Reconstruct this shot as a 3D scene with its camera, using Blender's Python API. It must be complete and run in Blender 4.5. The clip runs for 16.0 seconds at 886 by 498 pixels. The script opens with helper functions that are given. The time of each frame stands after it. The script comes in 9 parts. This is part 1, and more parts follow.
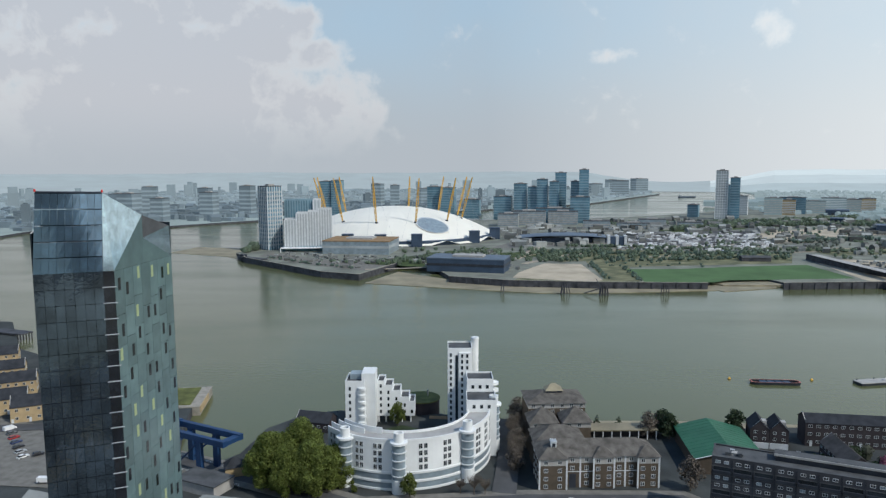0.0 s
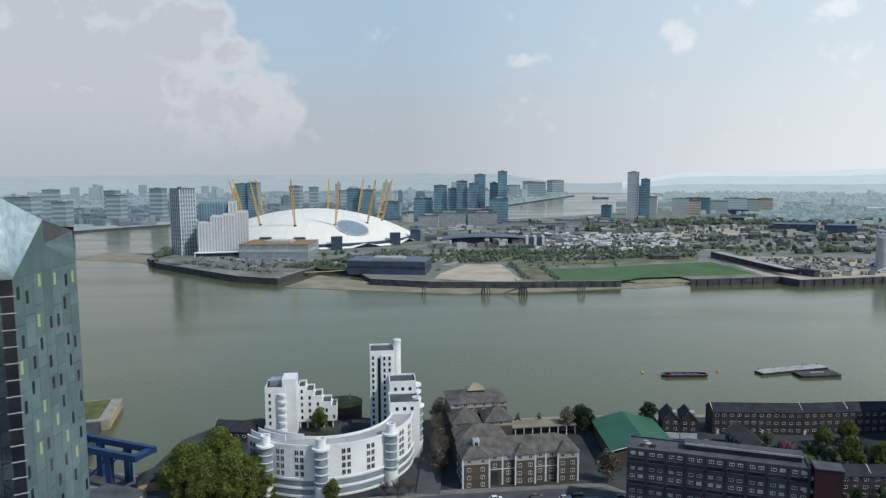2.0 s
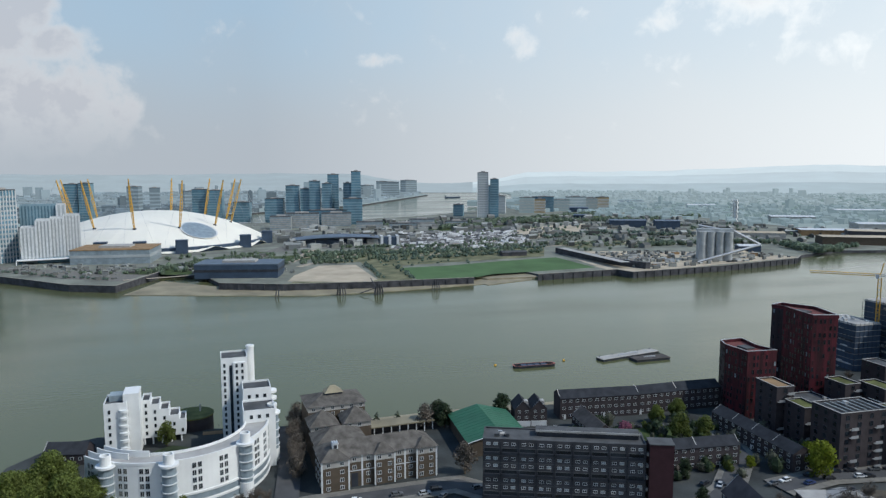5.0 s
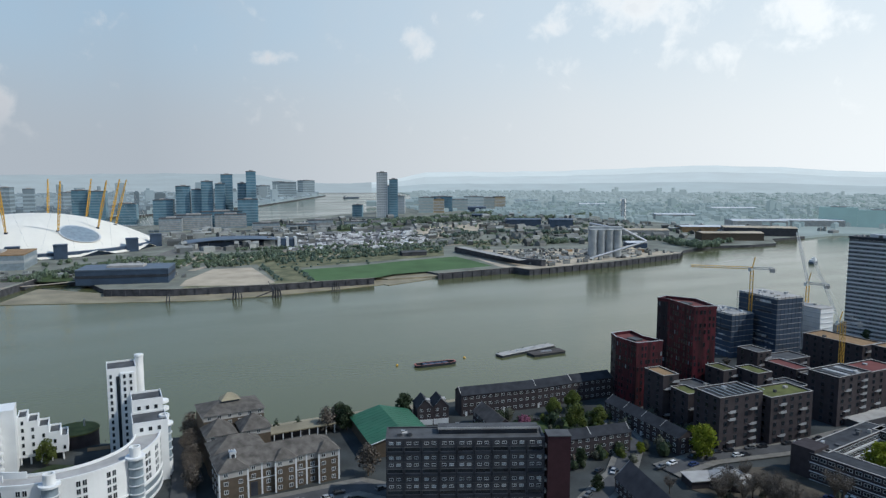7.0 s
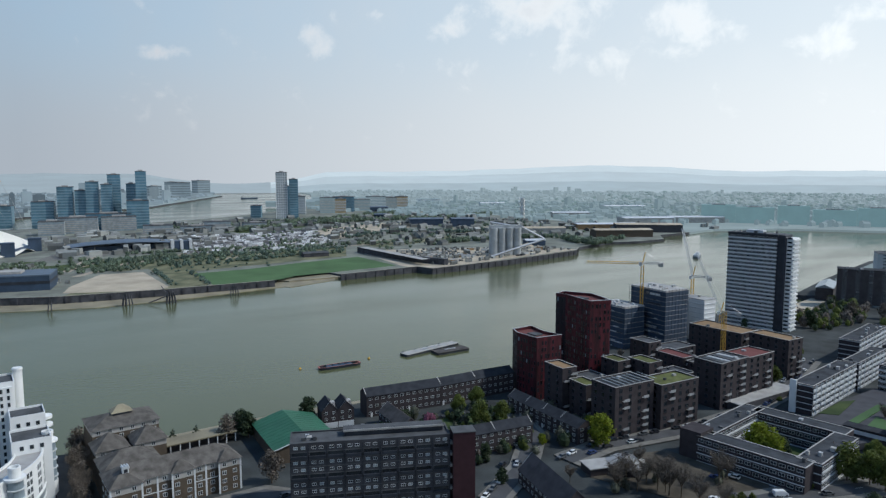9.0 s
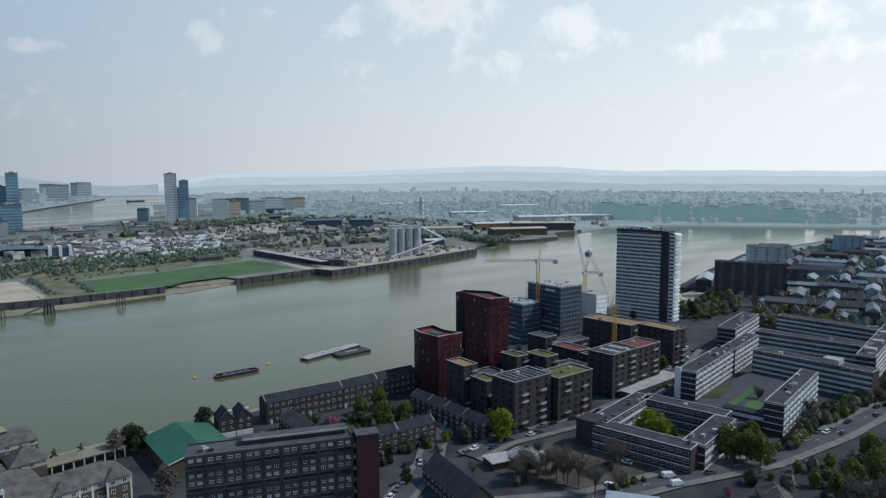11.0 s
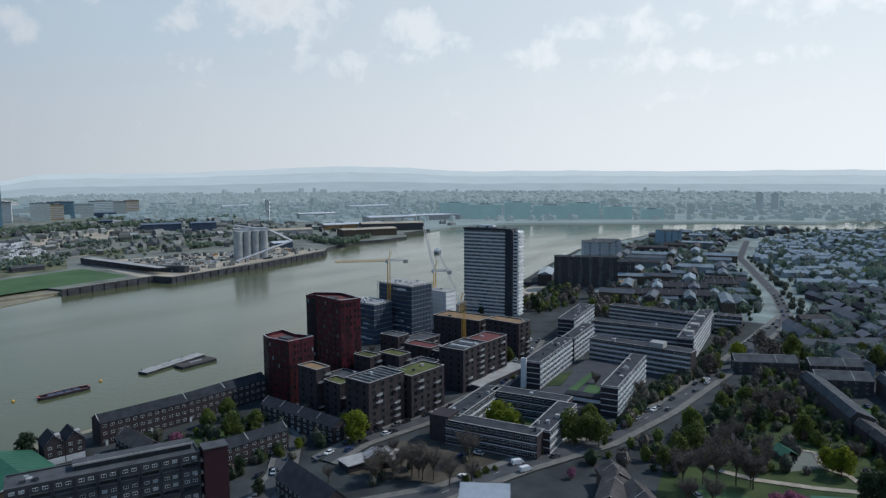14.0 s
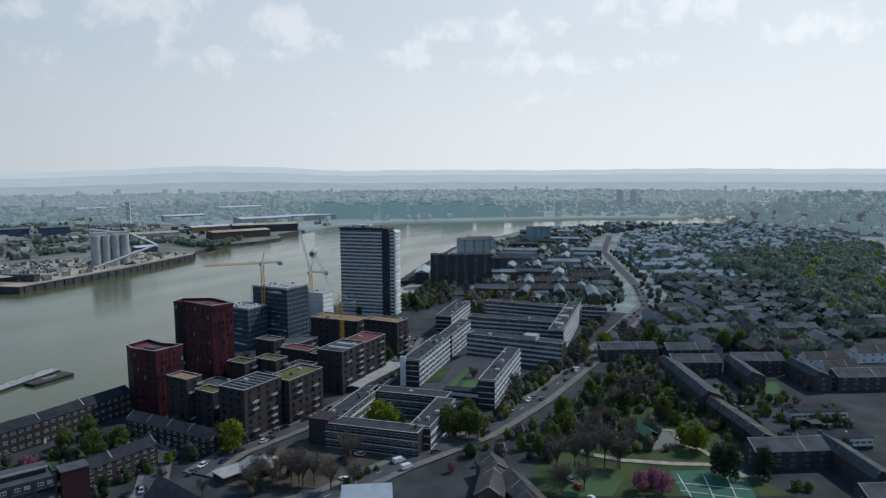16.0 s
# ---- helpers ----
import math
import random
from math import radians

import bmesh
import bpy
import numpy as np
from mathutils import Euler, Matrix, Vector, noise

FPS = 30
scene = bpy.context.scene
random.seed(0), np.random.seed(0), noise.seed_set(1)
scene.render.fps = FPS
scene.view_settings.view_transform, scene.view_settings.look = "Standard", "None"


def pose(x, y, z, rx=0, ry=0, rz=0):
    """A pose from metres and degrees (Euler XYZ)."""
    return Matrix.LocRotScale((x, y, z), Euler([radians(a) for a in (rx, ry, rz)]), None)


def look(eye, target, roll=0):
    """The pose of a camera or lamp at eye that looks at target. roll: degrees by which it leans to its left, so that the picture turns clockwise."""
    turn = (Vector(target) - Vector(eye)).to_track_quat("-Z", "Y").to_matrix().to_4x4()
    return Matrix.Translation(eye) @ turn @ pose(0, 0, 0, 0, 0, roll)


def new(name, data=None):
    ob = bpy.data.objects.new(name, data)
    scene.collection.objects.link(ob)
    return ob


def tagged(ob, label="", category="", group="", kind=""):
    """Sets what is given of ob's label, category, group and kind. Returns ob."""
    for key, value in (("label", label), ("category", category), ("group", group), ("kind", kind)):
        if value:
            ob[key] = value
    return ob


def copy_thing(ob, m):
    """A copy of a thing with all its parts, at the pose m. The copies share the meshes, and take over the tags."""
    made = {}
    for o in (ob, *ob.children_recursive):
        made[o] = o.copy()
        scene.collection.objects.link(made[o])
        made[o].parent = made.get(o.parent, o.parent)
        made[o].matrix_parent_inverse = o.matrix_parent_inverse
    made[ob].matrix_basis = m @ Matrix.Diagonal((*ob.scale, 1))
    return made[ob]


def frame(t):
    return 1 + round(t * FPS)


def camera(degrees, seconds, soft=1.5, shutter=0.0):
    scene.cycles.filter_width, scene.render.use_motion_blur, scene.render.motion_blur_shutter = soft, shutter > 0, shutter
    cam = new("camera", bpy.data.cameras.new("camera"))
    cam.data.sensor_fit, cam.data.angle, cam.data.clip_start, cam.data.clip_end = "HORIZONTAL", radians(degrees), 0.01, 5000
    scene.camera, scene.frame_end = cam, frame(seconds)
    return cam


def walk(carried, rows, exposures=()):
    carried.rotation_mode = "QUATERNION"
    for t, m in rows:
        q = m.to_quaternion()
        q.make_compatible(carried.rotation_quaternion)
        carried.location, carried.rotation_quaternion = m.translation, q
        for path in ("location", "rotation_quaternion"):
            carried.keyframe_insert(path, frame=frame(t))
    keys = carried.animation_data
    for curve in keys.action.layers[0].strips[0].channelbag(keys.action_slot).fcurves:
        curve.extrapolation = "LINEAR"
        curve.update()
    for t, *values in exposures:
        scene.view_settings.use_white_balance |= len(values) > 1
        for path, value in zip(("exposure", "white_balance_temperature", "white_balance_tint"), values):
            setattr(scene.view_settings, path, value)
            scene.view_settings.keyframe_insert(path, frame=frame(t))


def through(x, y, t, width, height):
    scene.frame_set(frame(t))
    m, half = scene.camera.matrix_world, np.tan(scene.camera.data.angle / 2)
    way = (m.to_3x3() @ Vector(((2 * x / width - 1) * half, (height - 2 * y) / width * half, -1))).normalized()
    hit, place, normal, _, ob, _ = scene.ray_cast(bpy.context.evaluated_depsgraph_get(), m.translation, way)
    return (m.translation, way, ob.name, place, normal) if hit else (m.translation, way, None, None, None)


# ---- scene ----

# ---- camera ----
cam = camera(64.8, 16.0, 1.35)
PATH = [
    (0.0, pose(0, 0, 115, 83.41, 0.17, 0.24)),
    (0.5, pose(0, 0, 115, 83.46, 0.20, -1.31)),
    (1.0, pose(0, 0, 115, 83.47, 0.15, -2.92)),
    (1.5, pose(0, 0, 115, 83.52, 0.15, -4.54)),
    (2.0, pose(0, 0, 115, 83.55, 0.18, -6.29)),
    (2.5, pose(0, 0, 115, 83.58, 0.17, -8.16)),
    (3.0, pose(0, 0, 115, 83.57, 0.17, -9.98)),
    (3.5, pose(0, 0, 115, 83.56, 0.14, -11.91)),
    (4.0, pose(0, 0, 115, 83.53, 0.09, -13.91)),
    (6.5, pose(0, 0, 115, 83.54, 0.04, -24.56)),
    (7.0, pose(0, 0, 115, 83.53, -0.01, -26.45)),
    (7.5, pose(0, 0, 115, 83.53, -0.04, -28.42)),
    (8.0, pose(0, 0, 115, 83.51, -0.02, -30.43)),
    (8.5, pose(0, 0, 115, 83.50, -0.01, -32.39)),
    (9.0, pose(0, 0, 115, 83.51, -0.02, -34.45)),
    (11.5, pose(0, 0, 115, 83.55, 0.14, -44.74)),
    (12.0, pose(0, 0, 115, 83.56, 0.10, -46.74)),
    (12.5, pose(0, 0, 115, 83.55, 0.15, -48.81)),
    (13.0, pose(0, 0, 115, 83.55, 0.18, -50.85)),
    (13.5, pose(0, 0, 115, 83.59, 0.17, -52.94)),
    (14.0, pose(0, 0, 115, 83.55, 0.20, -55.06)),
    (14.5, pose(0, 0, 115, 83.54, 0.22, -57.28)),
    (15.0, pose(0, 0, 115, 83.53, 0.25, -59.71)),
    (15.5, pose(0, 0, 115, 83.50, 0.33, -62.40)),
    (16.0, pose(0, 0, 115, 83.46, 0.32, -65.23)),
]
walk(cam, PATH, exposures=[(0.0, 0.03, 6250, 8), (4.0, 0.02, 6180, 8), (8.0, -0.07, 6050, 8), (12.0, -0.23, 5950, 8), (16.0, -0.37, 5930, 9)])

# ---- sky and sun ----
SUN_AZ, SUN_EL = 126.0, 47.0          # degrees clockwise from +y, and above the horizon
GLOW_AZ = 108.0                        # the brightest stretch of hazy sky
scene.view_settings.exposure = 0.0
world = bpy.data.worlds.new("sky")
scene.world = world
world.use_nodes = True
wn, wl = world.node_tree.nodes, world.node_tree.links
wn.clear()


def wnode(kind, **vals):
    n = wn.new(kind)
    for k, v in vals.items():
        n.inputs[k].default_value = v
    return n


def wmath(op, a, b=0.0, clamp=False):
    n = wn.new("ShaderNodeMath")
    n.operation, n.use_clamp = op, clamp
    for i, v in enumerate((a, b)):
        if isinstance(v, (int, float)):
            n.inputs[i].default_value = v
        else:
            wl.new(v, n.inputs[i])
    return n.outputs[0]


def wmix(fac, a, b):
    n = wn.new("ShaderNodeMix")
    n.data_type = "RGBA"
    for i, v in ((0, fac), (6, a), (7, b)):
        if isinstance(v, (int, float, tuple)):
            n.inputs[i].default_value = v
        else:
            wl.new(v, n.inputs[i])
    return n.outputs[2]


sky = wn.new("ShaderNodeTexSky")
sky.sky_type, sky.sun_disc = "NISHITA", False
sky.sun_elevation, sky.sun_rotation = radians(SUN_EL), radians(SUN_AZ)
sky.air_density, sky.dust_density, sky.ozone_density, sky.altitude = 1.0, 3.0, 1.5, 100
way = wn.new("ShaderNodeTexCoord").outputs["Generated"]
sep = wn.new("ShaderNodeSeparateXYZ")
wl.new(way, sep.inputs[0])
up = sep.outputs[2]
# cumulus banks: soft lobes about their bearings, their outlines broken up by noise
nz = wnode("ShaderNodeTexNoise", Scale=26.0, Detail=10.0, Roughness=0.58, Distortion=0.25)
wl.new(way, nz.inputs["Vector"])
nb = wnode("ShaderNodeTexNoise", Scale=7.0, Detail=6.0, Roughness=0.55)
wl.new(way, nb.inputs["Vector"])
az = wmath("ARCTAN2", sep.outputs[0], sep.outputs[1])
el = wmath("ARCSINE", up)
# bearing, height, half width, half height (degrees), weight
CLOUDS = ((-38, 10, 20, 9.0, 1.5), (-27, 12.5, 12, 5.0, 1.6), (-18.5, 12.6, 7.6, 3.8, 1.7), (-12.6, 11.0, 3.2, 2.2, 1.7), (-15.5, 9.6, 5.6, 3.0, 1.6), (-21, 7.6, 11, 5.0, 1.9), (-10.6, 8.6, 3.4, 1.9, 0.9), (-22, 3.5, 17, 6.5, 1.7), (-11, 5.0, 6.5, 4.0, 1.0), (24.6, 9.85, 1.6, 1.25, 0.62), (34.8, 11.0, 2.0, 1.2, 0.55), (41.9, 12.4, 5.6, 2.6, 0.66), (53.4, 11.0, 2.8, 1.7, 0.66),
          (55.8, 9.7, 1.9, 0.9, 0.4), (62.2, 8.9, 2.6, 1.3, 0.5), (69.6, 10.9, 6.0, 1.3, 0.45), (83.4, 11.4, 5.0, 1.6, 0.5), (93.5, 9.8, 5.0, 1.2, 0.4), (47.5, 8.6, 7, 1.1, 0.25), (35.0, 8.2, 3.4, 0.9, 0.2), (12.8, 8.65, 1.9, 0.6, 0.36),
          (74.5, 8.2, 7, 0.8, 0.25), (96.5, 24, 22, 8, 0.8), (-80, 20, 30, 10, 0.8), (38.6, 36, 24, 7, 0.4), (150, 24, 24, 7, 0.5), (-150, 24, 24, 7, 0.5))
total = None
for a0, e0, w0, h0, k0 in CLOUDS:
    dx = wmath("DIVIDE", wmath("SUBTRACT", az, radians(a0)), radians(w0))
    dy = wmath("DIVIDE", wmath("SUBTRACT", el, radians(e0)), radians(h0))
    r2 = wmath("ADD", wmath("MULTIPLY", dx, dx), wmath("MULTIPLY", dy, dy))
    lobe = wmath("MULTIPLY", wmath("SUBTRACT", 1.0, r2), k0)
    lobe = wmath("MAXIMUM", lobe, -0.4)
    total = lobe if total is None else wmath("MAXIMUM", total, lobe)
cover = wmath("ADD", total, wmath("ADD", wmath("MULTIPLY", wmath("SUBTRACT", nz.outputs[0], 0.5), 3.0), wmath("MULTIPLY", wmath("SUBTRACT", nb.outputs[0], 0.5), 1.6)))
ramp = wn.new("ShaderNodeMapRange")
ramp.interpolation_type = "SMOOTHSTEP"
for k, v in (("From Min", -0.05), ("From Max", 1.1)):
    ramp.inputs[k].default_value = v
wl.new(cover, ramp.inputs["Value"])
veil = wn.new("ShaderNodeMapRange")      # thin high cloud
veil.interpolation_type = "SMOOTHSTEP"
for k, v in (("From Min", 0.40), ("From Max", 0.75), ("To Max", 0.25)):
    veil.inputs[k].default_value = v
wl.new(nb.outputs[0], veil.inputs["Value"])
sc = wn.new("ShaderNodeVectorMath")
sc.operation = "SCALE"
wl.new(sky.outputs[0], sc.inputs[0])
sc.inputs["Scale"].default_value = 0.11
side = wn.new("ShaderNodeVectorMath")
side.operation = "DOT_PRODUCT"
wl.new(way, side.inputs[0])
side.inputs[1].default_value = (math.sin(radians(GLOW_AZ)), math.cos(radians(GLOW_AZ)), 0.0)
glow = wn.new("ShaderNodeMapRange")
for k, v in (("From Min", -0.25), ("From Max", 0.95)):
    glow.inputs[k].default_value = v
wl.new(side.outputs["Value"], glow.inputs["Value"])
# spring haze thickens towards the horizon
haze = wn.new("ShaderNodeMapRange")
haze.interpolation_type = "SMOOTHERSTEP"
for k, v in (("From Min", -0.01), ("From Max", 0.24), ("To Min", 0.96), ("To Max", 0.22)):
    haze.inputs[k].default_value = v
wl.new(up, haze.inputs["Value"])
hazecol = wmix(glow.outputs[0], (0.46, 0.485, 0.515, 1), (1.14, 1.13, 1.09, 1))
clear = wmix(glow.outputs[0], (0.44, 0.61, 0.75, 1), (1.07, 1.11, 1.09, 1))
base = wmix(haze.outputs[0], wmix(0.75, sc.outputs[0], clear), hazecol)
base = wmix(veil.outputs[0], base, hazecol)
# deeper blue overhead and away from the sun
deep = wn.new("ShaderNodeMapRange")
deep.interpolation_type = "SMOOTHSTEP"
for k, v in (("From Min", 0.22), ("From Max", 0.75)):
    deep.inputs[k].default_value = v
wl.new(up, deep.inputs["Value"])
back = wn.new("ShaderNodeMapRange")
back.interpolation_type = "SMOOTHSTEP"
for k, v in (("From Min", -0.80), ("From Max", -0.97)):
    back.inputs[k].default_value = v
wl.new(side.outputs["Value"], back.inputs["Value"])
base = wmix(back.outputs[0], base, (0.11, 0.195, 0.32, 1))
base = wmix(wmath("MULTIPLY", deep.outputs[0], 0.95), base, (0.09, 0.225, 0.48, 1))
shade = wn.new("ShaderNodeMapRange")     # bright rims, greyer bellies
for k, v in (("From Min", 0.25), ("From Max", 1.25)):
    shade.inputs[k].default_value = v
wl.new(cover, shade.inputs["Value"])
rimcol = wmix(glow.outputs[0], (0.86, 0.82, 0.785, 1), (1.40, 1.37, 1.29, 1))
bellycol = wmix(glow.outputs[0], (0.56, 0.555, 0.58, 1), (1.20, 1.19, 1.14, 1))
cloudcol = wmix(shade.outputs[0], rimcol, bellycol)
lowfade = wn.new("ShaderNodeMapRange")
lowfade.interpolation_type = "SMOOTHSTEP"
for k, v in (("From Min", -0.01), ("From Max", 0.10)):
    lowfade.inputs[k].default_value = v
wl.new(up, lowfade.inputs["Value"])
full = wmix(wmath("MULTIPLY", wmath("MULTIPLY", ramp.outputs[0], 0.80), lowfade.outputs[0]), base, cloudcol)
bg = wn.new("ShaderNodeBackground")
wl.new(full, bg.inputs[0])
out = wn.new("ShaderNodeOutputWorld")
wl.new(bg.outputs[0], out.inputs[0])

sun_data = bpy.data.lights.new("sun", "SUN")
sun_data.energy, sun_data.angle, sun_data.color = 2.9, radians(0.6), (1.0, 0.95, 0.87)
sun = new("sun", sun_data)
sx, sy, sz = (math.sin(radians(SUN_AZ)) * math.cos(radians(SUN_EL)), math.cos(radians(SUN_AZ)) * math.cos(radians(SUN_EL)), math.sin(radians(SUN_EL)))
sun.matrix_world = look((sx * 900, sy * 900, sz * 900), (0, 0, 0))

# ---- materials ----
def mat(name, col, rough=0.8, var=0.25, scale=0.4, fine=6.0, bump=0.0, metal=0.0, spec=0.3, tint=None, rnd=0.0, stretch=None, island=0.0, through=0.0, haze_glow=None):
    """A procedural surface: base colour varied at two scales in metres, a little relief, and a shade of its own for each object."""
    m = bpy.data.materials.new(name)
    m.use_nodes = True
    nt = m.node_tree
    ns, ls = nt.nodes, nt.links
    b = ns["Principled BSDF"]
    b.inputs["Roughness"].default_value = rough
    b.inputs["Metallic"].default_value = metal
    b.inputs["Specular IOR Level"].default_value = spec
    pos = ns.new("ShaderNodeNewGeometry")
    vec = pos.outputs["Position"]
    if stretch:
        mp = ns.new("ShaderNodeMapping")
        mp.inputs["Scale"].default_value = stretch
        ls.new(vec, mp.inputs[0])
        vec = mp.outputs[0]
    big = ns.new("ShaderNodeTexNoise")
    big.inputs["Scale"].default_value = scale
    big.inputs["Detail"].default_value = 4
    ls.new(vec, big.inputs["Vector"])
    small = ns.new("ShaderNodeTexNoise")
    small.inputs["Scale"].default_value = fine
    small.inputs["Detail"].default_value = 3
    ls.new(vec, small.inputs["Vector"])
    dark = tuple(c * (1 - var) for c in col)
    light = tint or tuple(min(1, c * (1 + var)) for c in col)
    ra = ns.new("ShaderNodeMapRange")
    ra.inputs["From Min"].default_value, ra.inputs["From Max"].default_value = 0.32, 0.68
    ls.new(big.outputs[0], ra.inputs["Value"])
    mx = ns.new("ShaderNodeMix")
    mx.data_type = "RGBA"
    ls.new(ra.outputs[0], mx.inputs[0])
    mx.inputs[6].default_value, mx.inputs[7].default_value = (*dark, 1), (*light, 1)
    hs = ns.new("ShaderNodeHueSaturation")
    ls.new(mx.outputs[2], hs.inputs["Color"])
    ad = ns.new("ShaderNodeMath")
    ad.operation = "MULTIPLY_ADD"
    ls.new(small.outputs[0], ad.inputs[0])
    ad.inputs[1].default_value, ad.inputs[2].default_value = var * 1.2, 1 - var * 0.6
    val = ad.outputs[0]
    if rnd or island:
        src = ns.new("ShaderNodeObjectInfo").outputs["Random"] if rnd else pos.outputs["Random Per Island"]
        k = rnd or island
        ro = ns.new("ShaderNodeMath")
        ro.operation = "MULTIPLY_ADD"
        ls.new(src, ro.inputs[0])
        ro.inputs[1].default_value, ro.inputs[2].default_value = 2 * k, 1 - k
        mu = ns.new("ShaderNodeMath")
        mu.operation = "MULTIPLY"
        ls.new(val, mu.inputs[0])
        ls.new(ro.outputs[0], mu.inputs[1])
        val = mu.outputs[0]
    ls.new(val, hs.inputs["Value"])
    ls.new(hs.outputs[0], b.inputs["Base Color"])
    if bump:
        bu = ns.new("ShaderNodeBump")
        bu.inputs["Strength"].default_value = min(1.0, bump)
        bu.inputs["Distance"].default_value = 0.05
        ls.new(small.outputs[0], bu.inputs["Height"])
        ls.new(bu.outputs[0], b.inputs["Normal"])
    if through:                     # leaves let some light through
        tl = ns.new("ShaderNodeBsdfTranslucent")
        ls.new(hs.outputs[0], tl.inputs["Color"])
        ms = ns.new("ShaderNodeMixShader")
        ms.inputs[0].default_value = through
        ls.new(b.outputs[0], ms.inputs[1])
        ls.new(tl.outputs[0], ms.inputs[2])
        ls.new(ms.outputs[0], ns["Material Output"].inputs["Surface"])
    if haze_glow:                         # emission that stands in for the haze before far things
        b.inputs["Emission Color"].default_value = (*haze_glow, 1)
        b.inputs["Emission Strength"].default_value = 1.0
    return m


